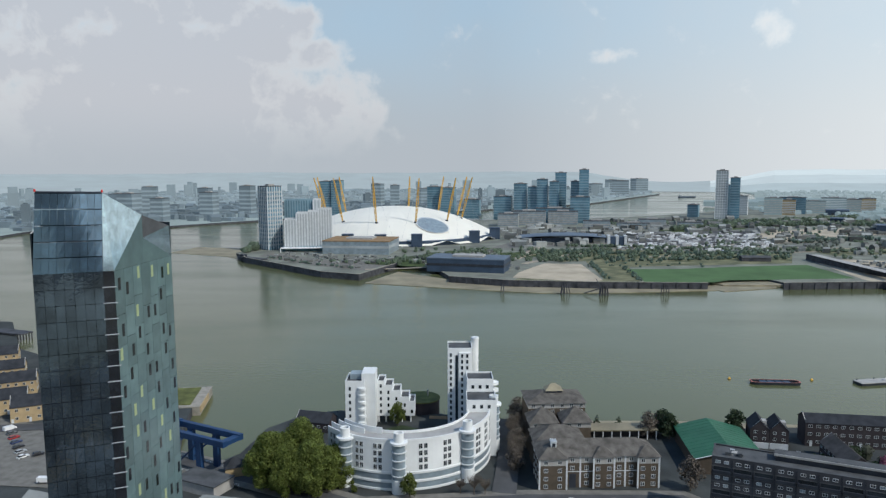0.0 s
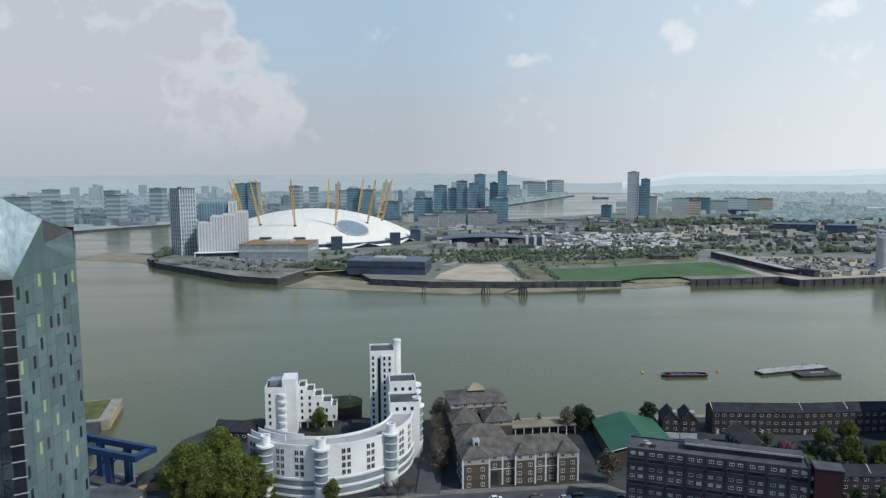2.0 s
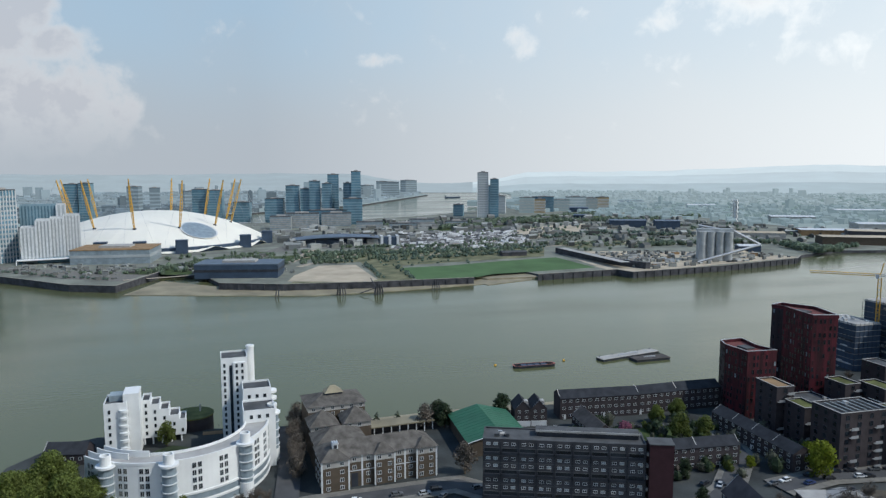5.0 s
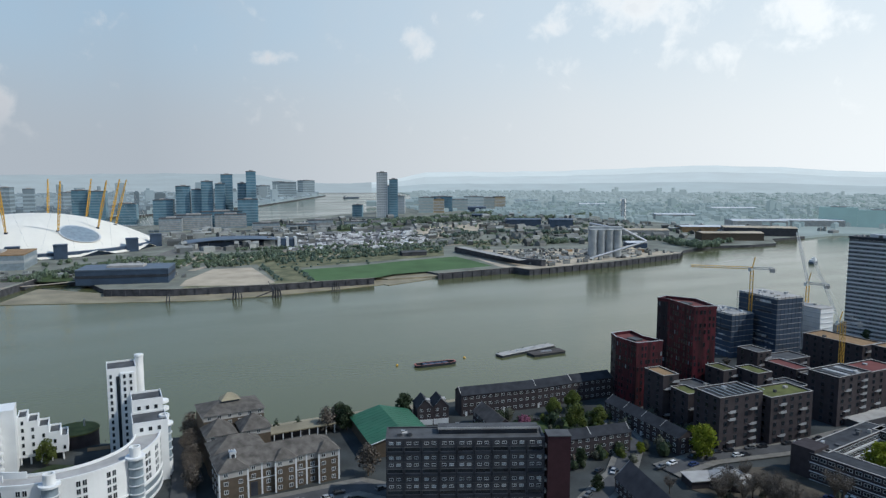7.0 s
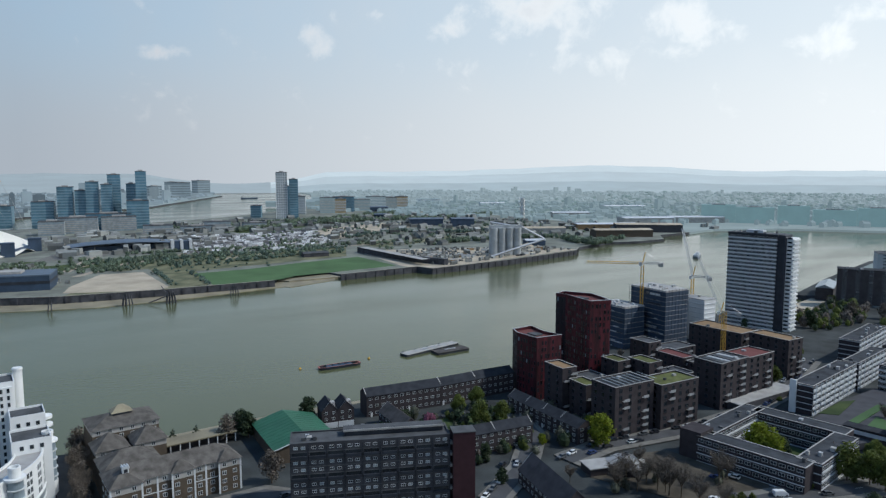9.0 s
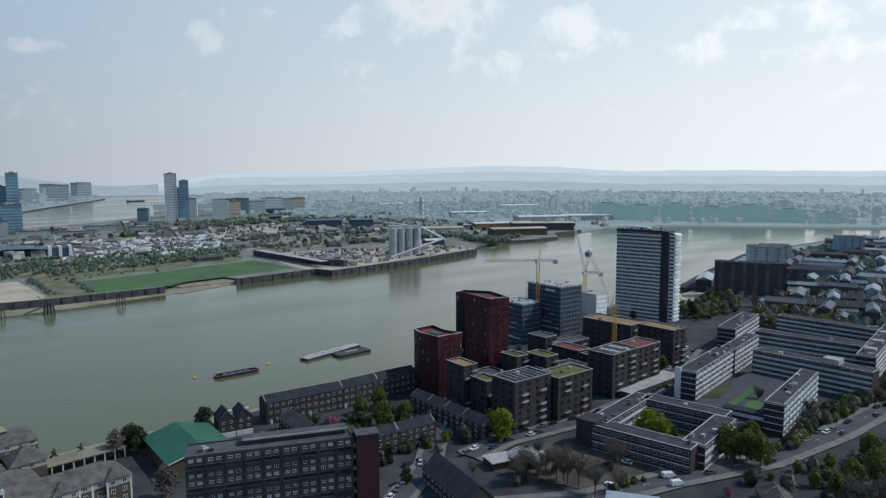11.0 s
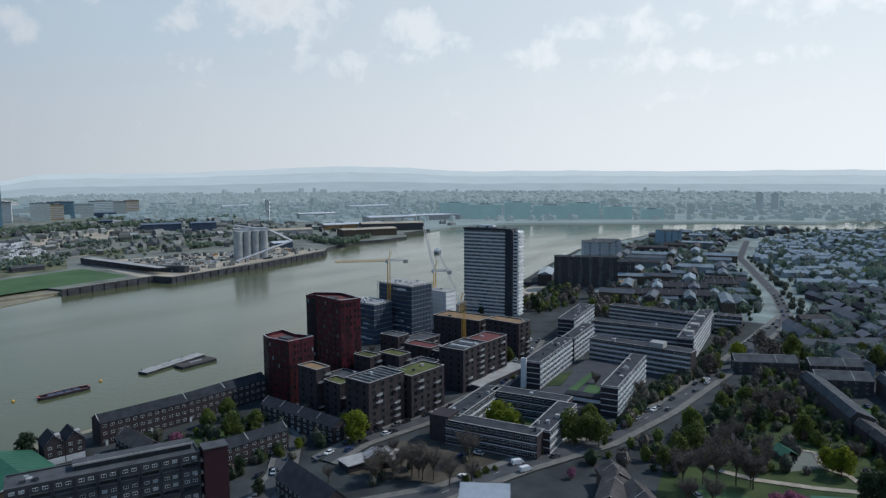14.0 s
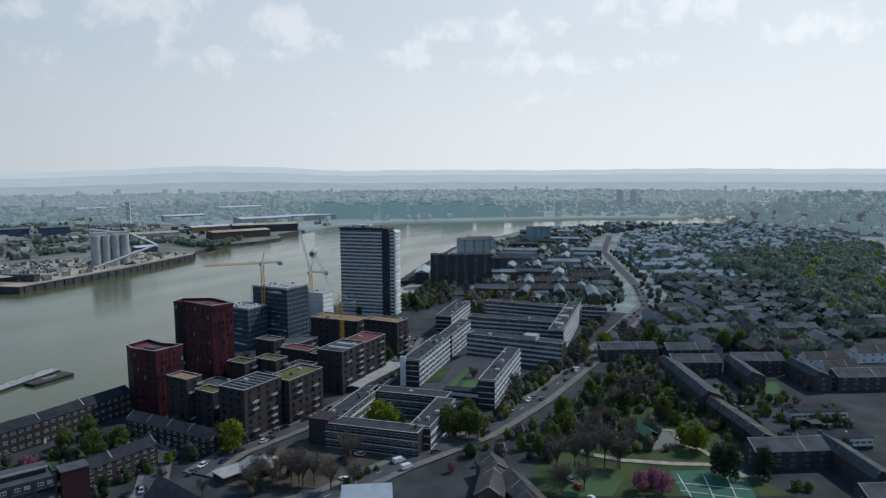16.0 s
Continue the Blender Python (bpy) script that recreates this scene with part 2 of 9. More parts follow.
M = dict(
    land=mat("town_ground", (0.045, 0.050, 0.049), 0.98, 0.4, 0.06, 1.2),
    grass=mat("grass", (0.04, 0.07, 0.02), 0.95, 0.35, 0.08, 3.0, tint=(0.07, 0.095, 0.03)),
    pitch=mat("turf", (0.07, 0.13, 0.05), 0.95, 0.18, 0.03, 1.5),
    sand=mat("sand", (0.42, 0.36, 0.27), 0.95, 0.2, 0.04, 1.0),
    mud=mat("foreshore_mud", (0.25, 0.22, 0.15), 0.75, 0.25, 0.05, 0.8),
    scrub=mat("scrub", (0.12, 0.145, 0.075), 0.95, 0.5, 0.05, 0.5, tint=(0.22, 0.21, 0.12)),
    yard=mat("yard", (0.180, 0.188, 0.155), 0.95, 0.35, 0.03, 0.5),
    asphalt=mat("asphalt", (0.072, 0.073, 0.075), 0.9, 0.2, 0.15, 4.0),
    paving=mat("paving", (0.165, 0.157, 0.138), 0.9, 0.2, 0.3, 4.0),
    path=mat("park_path", (0.36, 0.31, 0.24), 0.9, 0.2, 0.3, 4.0),
    line=mat("road_paint", (0.6, 0.6, 0.58), 0.8, 0.2, 1.0, 8.0),
    # piling lightened and blued as the haze does across the river
    quay=mat("quay_piling", (0.058, 0.06, 0.068), 0.8, 0.4, 0.2, 2.0),
    stone=mat("quay_stone", (0.28, 0.26, 0.22), 0.9, 0.2, 0.3, 3.0),
    white=mat("white_render", (0.72, 0.73, 0.72), 0.7, 0.06, 0.15, 2.0),
    offwhite=mat("white_board", (0.55, 0.57, 0.58), 0.7, 0.1, 0.3, 2.0),
    greyroof=mat("grey_roofing", (0.088, 0.092, 0.096), 0.95, 0.25, 0.2, 2.0, spec=0.1),
    slate=mat("brown_roof_tile", (0.085, 0.078, 0.074), 0.95, 0.25, 0.3, 5.0, spec=0.12),
    claytile=mat("weathered_clay_tile", (0.112, 0.103, 0.092), 0.95, 0.35, 0.35, 3.5, spec=0.12),
    # silo concrete made paler to stand in for haze
    siloconc=mat("haze_paled_concrete", (0.40, 0.415, 0.415), 0.95, 0.2, 0.1, 1.0, spec=0.1),
    slate2=mat("grey_roof_tile", (0.036, 0.039, 0.045), 0.95, 0.25, 0.3, 5.0, spec=0.1),
    brick=mat("brown_brick", (0.090, 0.071, 0.052), 0.9, 0.15, 0.4, 8.0),
    ybrick=mat("yellow_brick", (0.40, 0.30, 0.17), 0.9, 0.12, 0.4, 8.0),
    dbrick=mat("dark_brick", (0.044, 0.037, 0.040), 0.9, 0.18, 0.4, 8.0),
    rbrick=mat("red_brick", (0.042, 0.018, 0.022), 0.9, 0.15, 0.4, 8.0),
    red=mat("red_panel", (0.036, 0.012, 0.018), 0.6, 0.6, 0.45, 1.8, stretch=(1, 1, 0.10), tint=(0.105, 0.016, 0.025)),
    conc=mat("concrete", (0.36, 0.35, 0.33), 0.9, 0.15, 0.2, 3.0),
    dconc=mat("grey_slab_wall", (0.064, 0.064, 0.07), 0.9, 0.15, 0.2, 3.0),
    glass=mat("window_glass", (0.02, 0.025, 0.03), 0.08, 0.3, 0.3, 2.0, spec=0.6, rnd=0.4),
    bluegl=mat("pale_curtain", (0.22, 0.27, 0.30), 0.3, 0.2, 0.2, 1.0, spec=0.5),
    frame=mat("window_frame", (0.50, 0.52, 0.52), 0.6, 0.08, 0.5, 3.0),
    green=mat("green_sheet", (0.028, 0.112, 0.064), 0.6, 0.12, 0.15, 1.0),
    moss=mat("green_roof", (0.10, 0.11, 0.035), 0.95, 0.35, 0.2, 2.0),
    terra=mat("brown_deck", (0.26, 0.17, 0.09), 0.9, 0.2, 0.2, 2.0),
    redroof=mat("red_roof", (0.15, 0.05, 0.045), 0.9, 0.15, 0.2, 2.0),
    yellow=mat("yellow_steel", (0.62, 0.36, 0.05), 0.5, 0.1, 0.3, 2.0),
    steel=mat("galvanised_steel", (0.42, 0.43, 0.44), 0.45, 0.1, 0.3, 3.0, metal=0.4),
    dark=mat("dark_metal", (0.03, 0.035, 0.045), 0.5, 0.25, 0.2, 2.0),
    # cladding lightened in the base to imitate haze over the far sheds
    navy=mat("navy_cladding", (0.042, 0.066, 0.105), 0.55, 0.2, 0.1, 1.0),
    navyroof=mat("grey_metal_roof", (0.10, 0.13, 0.17), 0.5, 0.15, 0.1, 1.0),
    blue=mat("blue_paint", (0.015, 0.045, 0.115), 0.5, 0.15, 0.3, 2.0),
    bark=mat("bark", (0.11, 0.085, 0.06), 0.95, 0.3, 1.0, 8.0),
    leaf=mat("spring_leaf", (0.115, 0.14, 0.034), 0.8, 0.3, 0.35, 3.0, island=0.35, through=0.4),
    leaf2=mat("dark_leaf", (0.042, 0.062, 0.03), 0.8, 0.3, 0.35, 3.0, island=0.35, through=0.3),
    leaf3=mat("brown_twigs", (0.125, 0.105, 0.085), 0.9, 0.3, 0.35, 3.0, island=0.35),
    leaf4=mat("pink_blossom", (0.33, 0.13, 0.20), 0.8, 0.3, 0.35, 3.0, island=0.3, through=0.4),
    leaf5=mat("lime_leaf", (0.18, 0.215, 0.02), 0.8, 0.3, 0.35, 3.0, island=0.35, through=0.4),
    leaf6=mat("grey_bud_haze", (0.10, 0.105, 0.075), 0.9, 0.3, 0.35, 3.0, island=0.4, through=0.3),
    dome=mat("ptfe_fabric", (0.76, 0.73, 0.64), 0.6, 0.04, 0.02, 0.3),
    # far tones: blue-grey bases and emission stand in for haze
    fargreen=mat("distant_trees", (0.09, 0.125, 0.11), 0.95, 0.3, 0.01, 0.1, island=0.3, haze_glow=(0.14, 0.183, 0.19)),
    farland=mat("hazed_land", (0.09, 0.11, 0.10), 0.95, 0.35, 0.008, 0.05, haze_glow=(0.175, 0.215, 0.225)),
    farbld=mat("hazed_buildings", (0.085, 0.108, 0.113), 0.85, 0.15, 0.02, 0.3, island=0.18, haze_glow=(0.145, 0.190, 0.202)),
    farbld2=mat("farthest_hazed_buildings", (0.075, 0.095, 0.1), 0.85, 0.15, 0.02, 0.3, island=0.18, haze_glow=(0.23, 0.28, 0.293)),
    # northern copies, with weaker painted haze than the southern ones
    northbld=mat("hazed_northern_buildings", (0.10, 0.125, 0.14), 0.85, 0.2, 0.02, 0.3, island=0.5, haze_glow=(0.05, 0.066, 0.076)),
    northbld2=mat("farther_hazed_northern_buildings", (0.10, 0.125, 0.14), 0.85, 0.2, 0.02, 0.3, island=0.4, haze_glow=(0.145, 0.178, 0.192)),
    estroof=mat("weathered_felt_roof", (0.052, 0.056, 0.062), 0.95, 0.3, 0.2, 2.0, spec=0.15),
    wharf=mat("sooty_brick", (0.062, 0.056, 0.058), 0.9, 0.2, 0.3, 6.0),
    # outermost hill ring, its thick haze given as emission
    farhill=mat("hazed_far_hills", (0.07, 0.09, 0.09), 0.95, 0.25, 0.006, 0.03, haze_glow=(0.56, 0.615, 0.635)),
    # far floor edges and walls: bases paled and blued to imitate haze
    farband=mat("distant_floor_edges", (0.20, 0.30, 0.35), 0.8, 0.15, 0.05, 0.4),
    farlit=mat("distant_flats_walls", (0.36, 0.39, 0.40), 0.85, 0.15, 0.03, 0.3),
    yardmix=mat("yard_clutter", (0.185, 0.192, 0.182), 0.9, 0.25, 0.03, 0.4, island=0.65),
    # teal flats' haze lies in this base colour and emission
    hazeteal=mat("hazy_teal_flats", (0.07, 0.12, 0.125), 0.6, 0.2, 0.03, 0.3, haze_glow=(0.125, 0.195, 0.205)),
    # mid-distance town and trees: base colours lightened and blued in place of haze
    midroof=mat("hazed_roof_tiles", (0.225, 0.262, 0.280), 0.95, 0.2, 0.1, 1.0, rnd=0.3, spec=0.1),
    midwall=mat("hazed_town_brick", (0.215, 0.242, 0.258), 0.9, 0.2, 0.1, 1.0, rnd=0.4),
    midland=mat("hazed_streets", (0.21, 0.245, 0.225), 0.95, 0.45, 0.03, 0.3),
    midleaf=mat("hazed_leaf", (0.185, 0.235, 0.165), 0.85, 0.25, 0.1, 1.0, island=0.4, through=0.5),
    midleaf2=mat("hazed_dark_leaf", (0.155, 0.21, 0.17), 0.85, 0.25, 0.1, 1.0, island=0.4, through=0.5),
    midleaf3=mat("hazed_budding", (0.20, 0.222, 0.19), 0.85, 0.25, 0.1, 1.0, island=0.4, through=0.5),
    redark=mat("charcoal_panel", (0.026, 0.021, 0.026), 0.55, 0.4, 0.4, 1.8, stretch=(1, 1, 0.1)),
    # inner hill rings: less painted haze, so less emission
    nearhill=mat("hazed_near_rise", (0.07, 0.09, 0.09), 0.95, 0.3, 0.006, 0.03, haze_glow=(0.35, 0.405, 0.43)),
    midhill=mat("hazed_mid_slope", (0.07, 0.09, 0.09), 0.95, 0.3, 0.006, 0.03, haze_glow=(0.465, 0.52, 0.545)),
    hazenorth=mat("northern_haze_land", (0.07, 0.09, 0.09), 0.95, 0.25, 0.006, 0.03, haze_glow=(0.30, 0.34, 0.362)),
    leaf7=mat("olive_spring_leaf", (0.150, 0.185, 0.045), 0.8, 0.3, 0.35, 3.0, island=0.4, through=0.45),
    litter=mat("leaf_litter", (0.075, 0.064, 0.048), 0.98, 0.4, 0.15, 2.0),
    # packed roofs, also lightened in the base for haze
    roofmix=mat("hazed_packed_roofs", (0.132, 0.139, 0.150), 0.95, 0.2, 0.1, 1.0, island=0.35, spec=0.1),
    # far glass, its base also shifted towards haze
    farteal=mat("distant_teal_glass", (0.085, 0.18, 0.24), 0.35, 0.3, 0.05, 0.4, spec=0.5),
)


# the river: brown-grey silty water with a faint chop
def water_mat():
    m = bpy.data.materials.new("river_water")
    m.use_nodes = True
    ns, ls = m.node_tree.nodes, m.node_tree.links
    b = ns["Principled BSDF"]
    b.inputs["Roughness"].default_value = 0.16
    b.inputs["Specular IOR Level"].default_value = 0.30
    geo = ns.new("ShaderNodeNewGeometry")
    big = ns.new("ShaderNodeTexNoise")
    big.inputs["Scale"].default_value, big.inputs["Detail"].default_value = 0.006, 4
    ls.new(geo.outputs["Position"], big.inputs["Vector"])
    mx = ns.new("ShaderNodeMix")
    mx.data_type = "RGBA"
    ls.new(big.outputs[0], mx.inputs[0])
    mx.inputs[6].default_value, mx.inputs[7].default_value = (0.084, 0.093, 0.040, 1), (0.108, 0.115, 0.056, 1)
    ls.new(mx.outputs[2], b.inputs["Base Color"])
    chop = ns.new("ShaderNodeTexNoise")
    chop.inputs["Scale"].default_value, chop.inputs["Detail"].default_value = 0.35, 5
    ls.new(geo.outputs["Position"], chop.inputs["Vector"])
    # wind slicks: long streaks where the chop lies smoother
    mp = ns.new("ShaderNodeMapping")
    mp.inputs["Rotation"].default_value = (0, 0, radians(14))
    mp.inputs["Scale"].default_value = (0.0035, 0.014, 1)
    ls.new(geo.outputs["Position"], mp.inputs[0])
    slick = ns.new("ShaderNodeTexNoise")
    slick.inputs["Scale"].default_value, slick.inputs["Detail"].default_value = 1.0, 3
    ls.new(mp.outputs[0], slick.inputs["Vector"])
    sr_ = ns.new("ShaderNodeMapRange")
    for k, v in (("From Min", 0.35), ("From Max", 0.68), ("To Min", 0.10), ("To Max", 0.24)):
        sr_.inputs[k].default_value = v
    ls.new(slick.outputs[0], sr_.inputs["Value"])
    ls.new(sr_.outputs[0], b.inputs["Roughness"])
    bu = ns.new("ShaderNodeBump")
    bu.inputs["Strength"].default_value, bu.inputs["Distance"].default_value = 0.35, 0.25
    ls.new(chop.outputs[0], bu.inputs["Height"])
    ls.new(bu.outputs[0], b.inputs["Normal"])
    return m


M["water"] = water_mat()

# ---- building blocks ----
class MB:
    """Collects vertices and faces of one mesh."""

    def __init__(self):
        self.v, self.f, self.m = [], [], []

    def face(self, pts, mi=0):
        n = len(self.v)
        self.v += [tuple(p) for p in pts]
        self.f.append(tuple(range(n, n + len(pts))))
        self.m.append(mi)
        return self

    def box(self, x0, x1, y0, y1, z0, z1, mi=0):
        n = len(self.v)
        self.v += [(x0, y0, z0), (x1, y0, z0), (x1, y1, z0), (x0, y1, z0), (x0, y0, z1), (x1, y0, z1), (x1, y1, z1), (x0, y1, z1)]
        for q in ((0, 3, 2, 1), (4, 5, 6, 7), (0, 1, 5, 4), (1, 2, 6, 5), (2, 3, 7, 6), (3, 0, 4, 7)):
            self.f.append(tuple(n + i for i in q))
            self.m.append(mi)
        return self

    def prism(self, poly, z0, z1, mi=0, mtop=None):
        """poly: counter-clockwise plan."""
        n, k = len(self.v), len(poly)
        self.v += [(x, y, z0) for x, y in poly] + [(x, y, z1) for x, y in poly]
        for i in range(k):
            j = (i + 1) % k
            self.f.append((n + i, n + j, n + k + j, n + k + i))
            self.m.append(mi)
        self.f.append(tuple(n + k + i for i in range(k)))
        self.m.append(mi if mtop is None else mtop)
        self.f.append(tuple(n + i for i in reversed(range(k))))
        self.m.append(mi)
        return self

    def cyl(self, x, y, r, z0, z1, seg=20, mi=0, r1=None, mtop=None):
        a = [(math.cos(2 * math.pi * i / seg), math.sin(2 * math.pi * i / seg)) for i in range(seg)]
        if r1 is None or r1 == r:
            return self.prism([(x + r * c, y + r * s) for c, s in a], z0, z1, mi, mtop)
        n = len(self.v)
        self.v += [(x + r * c, y + r * s, z0) for c, s in a] + [(x + r1 * c, y + r1 * s, z1) for c, s in a]
        for i in range(seg):
            j = (i + 1) % seg
            self.f.append((n + i, n + j, n + seg + j, n + seg + i))
            self.m.append(mi)
        self.f.append(tuple(n + seg + i for i in range(seg)))
        self.m.append(mi if mtop is None else mtop)
        return self

    def arc(self, cx, cy, r0, r1, a0, a1, z0, z1, seg=36, mi=0, mtop=None):
        """A curved wall from angle a0 to a1 (degrees), between radii r0 < r1."""
        for i in range(seg):
            t0, t1 = radians(a0 + (a1 - a0) * i / seg), radians(a0 + (a1 - a0) * (i + 1) / seg)
            p = [(cx + r * math.cos(t), cy + r * math.sin(t)) for r, t in ((r1, t0), (r1, t1), (r0, t1), (r0, t0))]
            (x0, y0), (x1, y1), (x2, y2), (x3, y3) = p
            self.face(((x0, y0, z0), (x1, y1, z0), (x1, y1, z1), (x0, y0, z1)), mi)
            self.face(((x2, y2, z0), (x3, y3, z0), (x3, y3, z1), (x2, y2, z1)), mi)
            self.face([(x, y, z1) for x, y in p], mi if mtop is None else mtop)
            self.face([(x, y, z0) for x, y in reversed(p)], mi)
            if i == 0:
                self.face(((x3, y3, z0), (x0, y0, z0), (x0, y0, z1), (x3, y3, z1)), mi)
            if i == seg - 1:
                self.face(((x1, y1, z0), (x2, y2, z0), (x2, y2, z1), (x1, y1, z1)), mi)
        return self

    def bar(self, p, q, r, mi=0, sides=4, r1=None):
        """A straight bar from p to q."""
        p, q = Vector(p), Vector(q)
        d = (q - p).normalized()
        u = d.orthogonal().normalized()
        w = d.cross(u)
        n = len(self.v)
        for c, rr in ((p, r), (q, r if r1 is None else r1)):
            for i in range(sides):
                a = 2 * math.pi * (i + 0.5) / sides
                self.v.append(tuple(c + rr * (math.cos(a) * u + math.sin(a) * w)))
        for i in range(sides):
            j = (i + 1) % sides
            self.f.append((n + i, n + j, n + sides + j, n + sides + i))
            self.m.append(mi)
        self.f += [tuple(n + i for i in reversed(range(sides))), tuple(n + sides + i for i in range(sides))]
        self.m += [mi, mi]
        return self

    def gable(self, x0, x1, y0, y1, z0, z1, mi=0, mend=None, over=0.0):
        """A pitched roof whose ridge runs along x."""
        x0, x1, y0, y1 = x0 - over, x1 + over, y0 - over, y1 + over
        ym = (y0 + y1) / 2
        a, b, c, d, e, f = (x0, y0, z0), (x1, y0, z0), (x1, y1, z0), (x0, y1, z0), (x0, ym, z1), (x1, ym, z1)
        me = mi if mend is None else mend
        self.face((a, b, f, e), mi).face((c, d, e, f), mi).face((b, c, f), me).face((d, a, e), me).face((d, c, b, a), mi)
        return self

    def hip(self, x0, x1, y0, y1, z0, z1, mi=0, over=0.4):
        x0, x1, y0, y1 = x0 - over, x1 + over, y0 - over, y1 + over
        ym, xm, k = (y0 + y1) / 2, (x0 + x1) / 2, min(x1 - x0, y1 - y0) / 2
        if x1 - x0 >= y1 - y0:
            e, f = (x0 + k, ym, z1), (x1 - k, ym, z1)
            a, b, c, d = (x0, y0, z0), (x1, y0, z0), (x1, y1, z0), (x0, y1, z0)
            if f[0] - e[0] < 0.05:
                self.face((a, b, e), mi).face((b, c, e), mi).face((c, d, e), mi).face((d, a, e), mi)
            else:
                self.face((a, b, f, e), mi).face((c, d, e, f), mi).face((b, c, f), mi).face((d, a, e), mi)
            self.face((d, c, b, a), mi)
        else:
            e, f = (xm, y0 + k, z1), (xm, y1 - k, z1)
            a, b, c, d = (x0, y0, z0), (x1, y0, z0), (x1, y1, z0), (x0, y1, z0)
            self.face((b, c, f, e), mi).face((d, a, e, f), mi).face((a, b, e), mi).face((c, d, f), mi).face((d, c, b, a), mi)
        return self

    def mesh(self, name, mats):
        me = bpy.data.meshes.new(name)
        me.from_pydata(self.v, [], self.f)
        for m in mats if isinstance(mats, (list, tuple)) else [mats]:
            me.materials.append(m)
        me.polygons.foreach_set("material_index", self.m)
        me.update()
        return me


def bearing(x, y):
    """How far a place turns about the viewpoint: plan bearings run 3.5 % wide on the sunny side. Degrees, clockwise."""
    a = math.degrees(math.atan2(x, y))
    return 0.0 if a <= 0 else -0.0345 * a if a < 67.36 else -2.33


def sited(x, y):
    a = math.atan2(x, y) + radians(bearing(x, y))
    r = math.hypot(x, y)
    return r * math.sin(a), r * math.cos(a)


def part(name, mb, mats, parent=None, label=""):
    me = mb.mesh(name, mats) if isinstance(mb, MB) else mb
    ob = new(name, me)
    if parent:
        ob.parent = parent
    return tagged(ob, label)


def thing(name, label, category, x=0, y=0, z=0, yaw=0, group="", kind=""):
    ob = new(name)
    ob.empty_display_size = 0.5
    ob.matrix_basis = pose(*sited(x, y), z, 0, 0, yaw - bearing(x, y))
    return tagged(ob, label, category, group, kind)


def fixed(name, mb, mats, label, kind="structure", category=""):
    """A piece of the setting, one mesh."""
    mb.v = [(*sited(v[0], v[1]), v[2]) for v in mb.v]
    return tagged(part(name, mb, mats), label, category, "", kind)


WIN = {}


def win_mesh(w, h, bars=1, fr=None, gl=None, t=0.09, depth=0.12):
    """A window that faces -y, centred on the origin: one moulded frame with its panes set back in it."""
    fr, gl = fr or M["frame"], gl or M["glass"]
    key = (round(w, 2), round(h, 2), bars, fr.name, gl.name, t)
    if key not in WIN:
        mb, ids = MB(), {}

        def vid(x, y, z):
            k = (round(x, 4), round(y, 4), round(z, 4))
            if k not in ids:
                ids[k] = len(mb.v)
                mb.v.append(k)
            return ids[k]

        def quad(pts, mi=0):
            mb.f.append(tuple(vid(*p) for p in pts))
            mb.m.append(mi)

        xs = [-w / 2]
        for i in range(bars):
            a = -w / 2 + w * i / bars + (t if i == 0 else t / 2)
            b = -w / 2 + w * (i + 1) / bars - (t if i == bars - 1 else t / 2)
            xs += [a, b]
        xs.append(w / 2)
        zs = [-h / 2, -h / 2 + t, h / 2 - t, h / 2]
        for i in range(len(xs) - 1):
            for j in range(3):
                x0, x1, z0, z1 = xs[i], xs[i + 1], zs[j], zs[j + 1]
                if j == 1 and i % 2 == 1:
                    o, r = -depth, -0.03
                    quad(((x0, o, z0), (x1, o, z0), (x1, r, z0), (x0, r, z0)))
                    quad(((x1, o, z0), (x1, o, z1), (x1, r, z1), (x1, r, z0)))
                    quad(((x1, o, z1), (x0, o, z1), (x0, r, z1), (x1, r, z1)))
                    quad(((x0, o, z1), (x0, o, z0), (x0, r, z0), (x0, r, z1)))
                    quad(((x0, r, z0), (x1, r, z0), (x1, r, z1), (x0, r, z1)), 1)
                else:
                    quad(((x0, -depth, z0), (x1, -depth, z0), (x1, -depth, z1), (x0, -depth, z1)))
        for i in range(len(xs) - 1):
            for z, d in ((-h / 2, 1), (h / 2, -1)):
                q = ((xs[i], 0.03, z), (xs[i + 1], 0.03, z), (xs[i + 1], -depth, z), (xs[i], -depth, z))
                quad(q if d > 0 else q[::-1])
        for j in range(3):
            for x, d in ((-w / 2, 1), (w / 2, -1)):
                q = ((x, 0.03, zs[j + 1]), (x, 0.03, zs[j]), (x, -depth, zs[j]), (x, -depth, zs[j + 1]))
                quad(q if d > 0 else q[::-1])
        WIN[key] = mb.mesh("window", [fr, gl])
    return WIN[key]


def place(me, parent, x, y, z, yaw=0, name="window"):
    ob = new(name, me)
    ob.parent = parent
    ob.matrix_basis = pose(x, y, z, 0, 0, yaw)
    return ob


def wall_windows(parent, L, W, sides, xs, zs, me, name="window", off=0.02):
    """Rows of one window on the named sides (f: -y, r: +x, b: +y, l: -x) of a block L by W. xs: pitch or list of places along the side."""
    for s in sides:
        span = L if s in "fb" else W
        if isinstance(xs, (int, float)):
            n = max(1, int((span - 0.6) // xs))
            places = [(i - (n - 1) / 2) * span / (n + 0.15) for i in range(n)]
        else:
            places = xs
        for z in zs:
            for u in places:
                if s == "f":
                    place(me, parent, u, -W / 2 - off, z, 0, name)
                elif s == "b":
                    place(me, parent, -u, W / 2 + off, z, 180, name)
                elif s == "r":
                    place(me, parent, L / 2 + off, u, z, 90, name)
                else:
                    place(me, parent, -L / 2 - off, -u, z, -90, name)


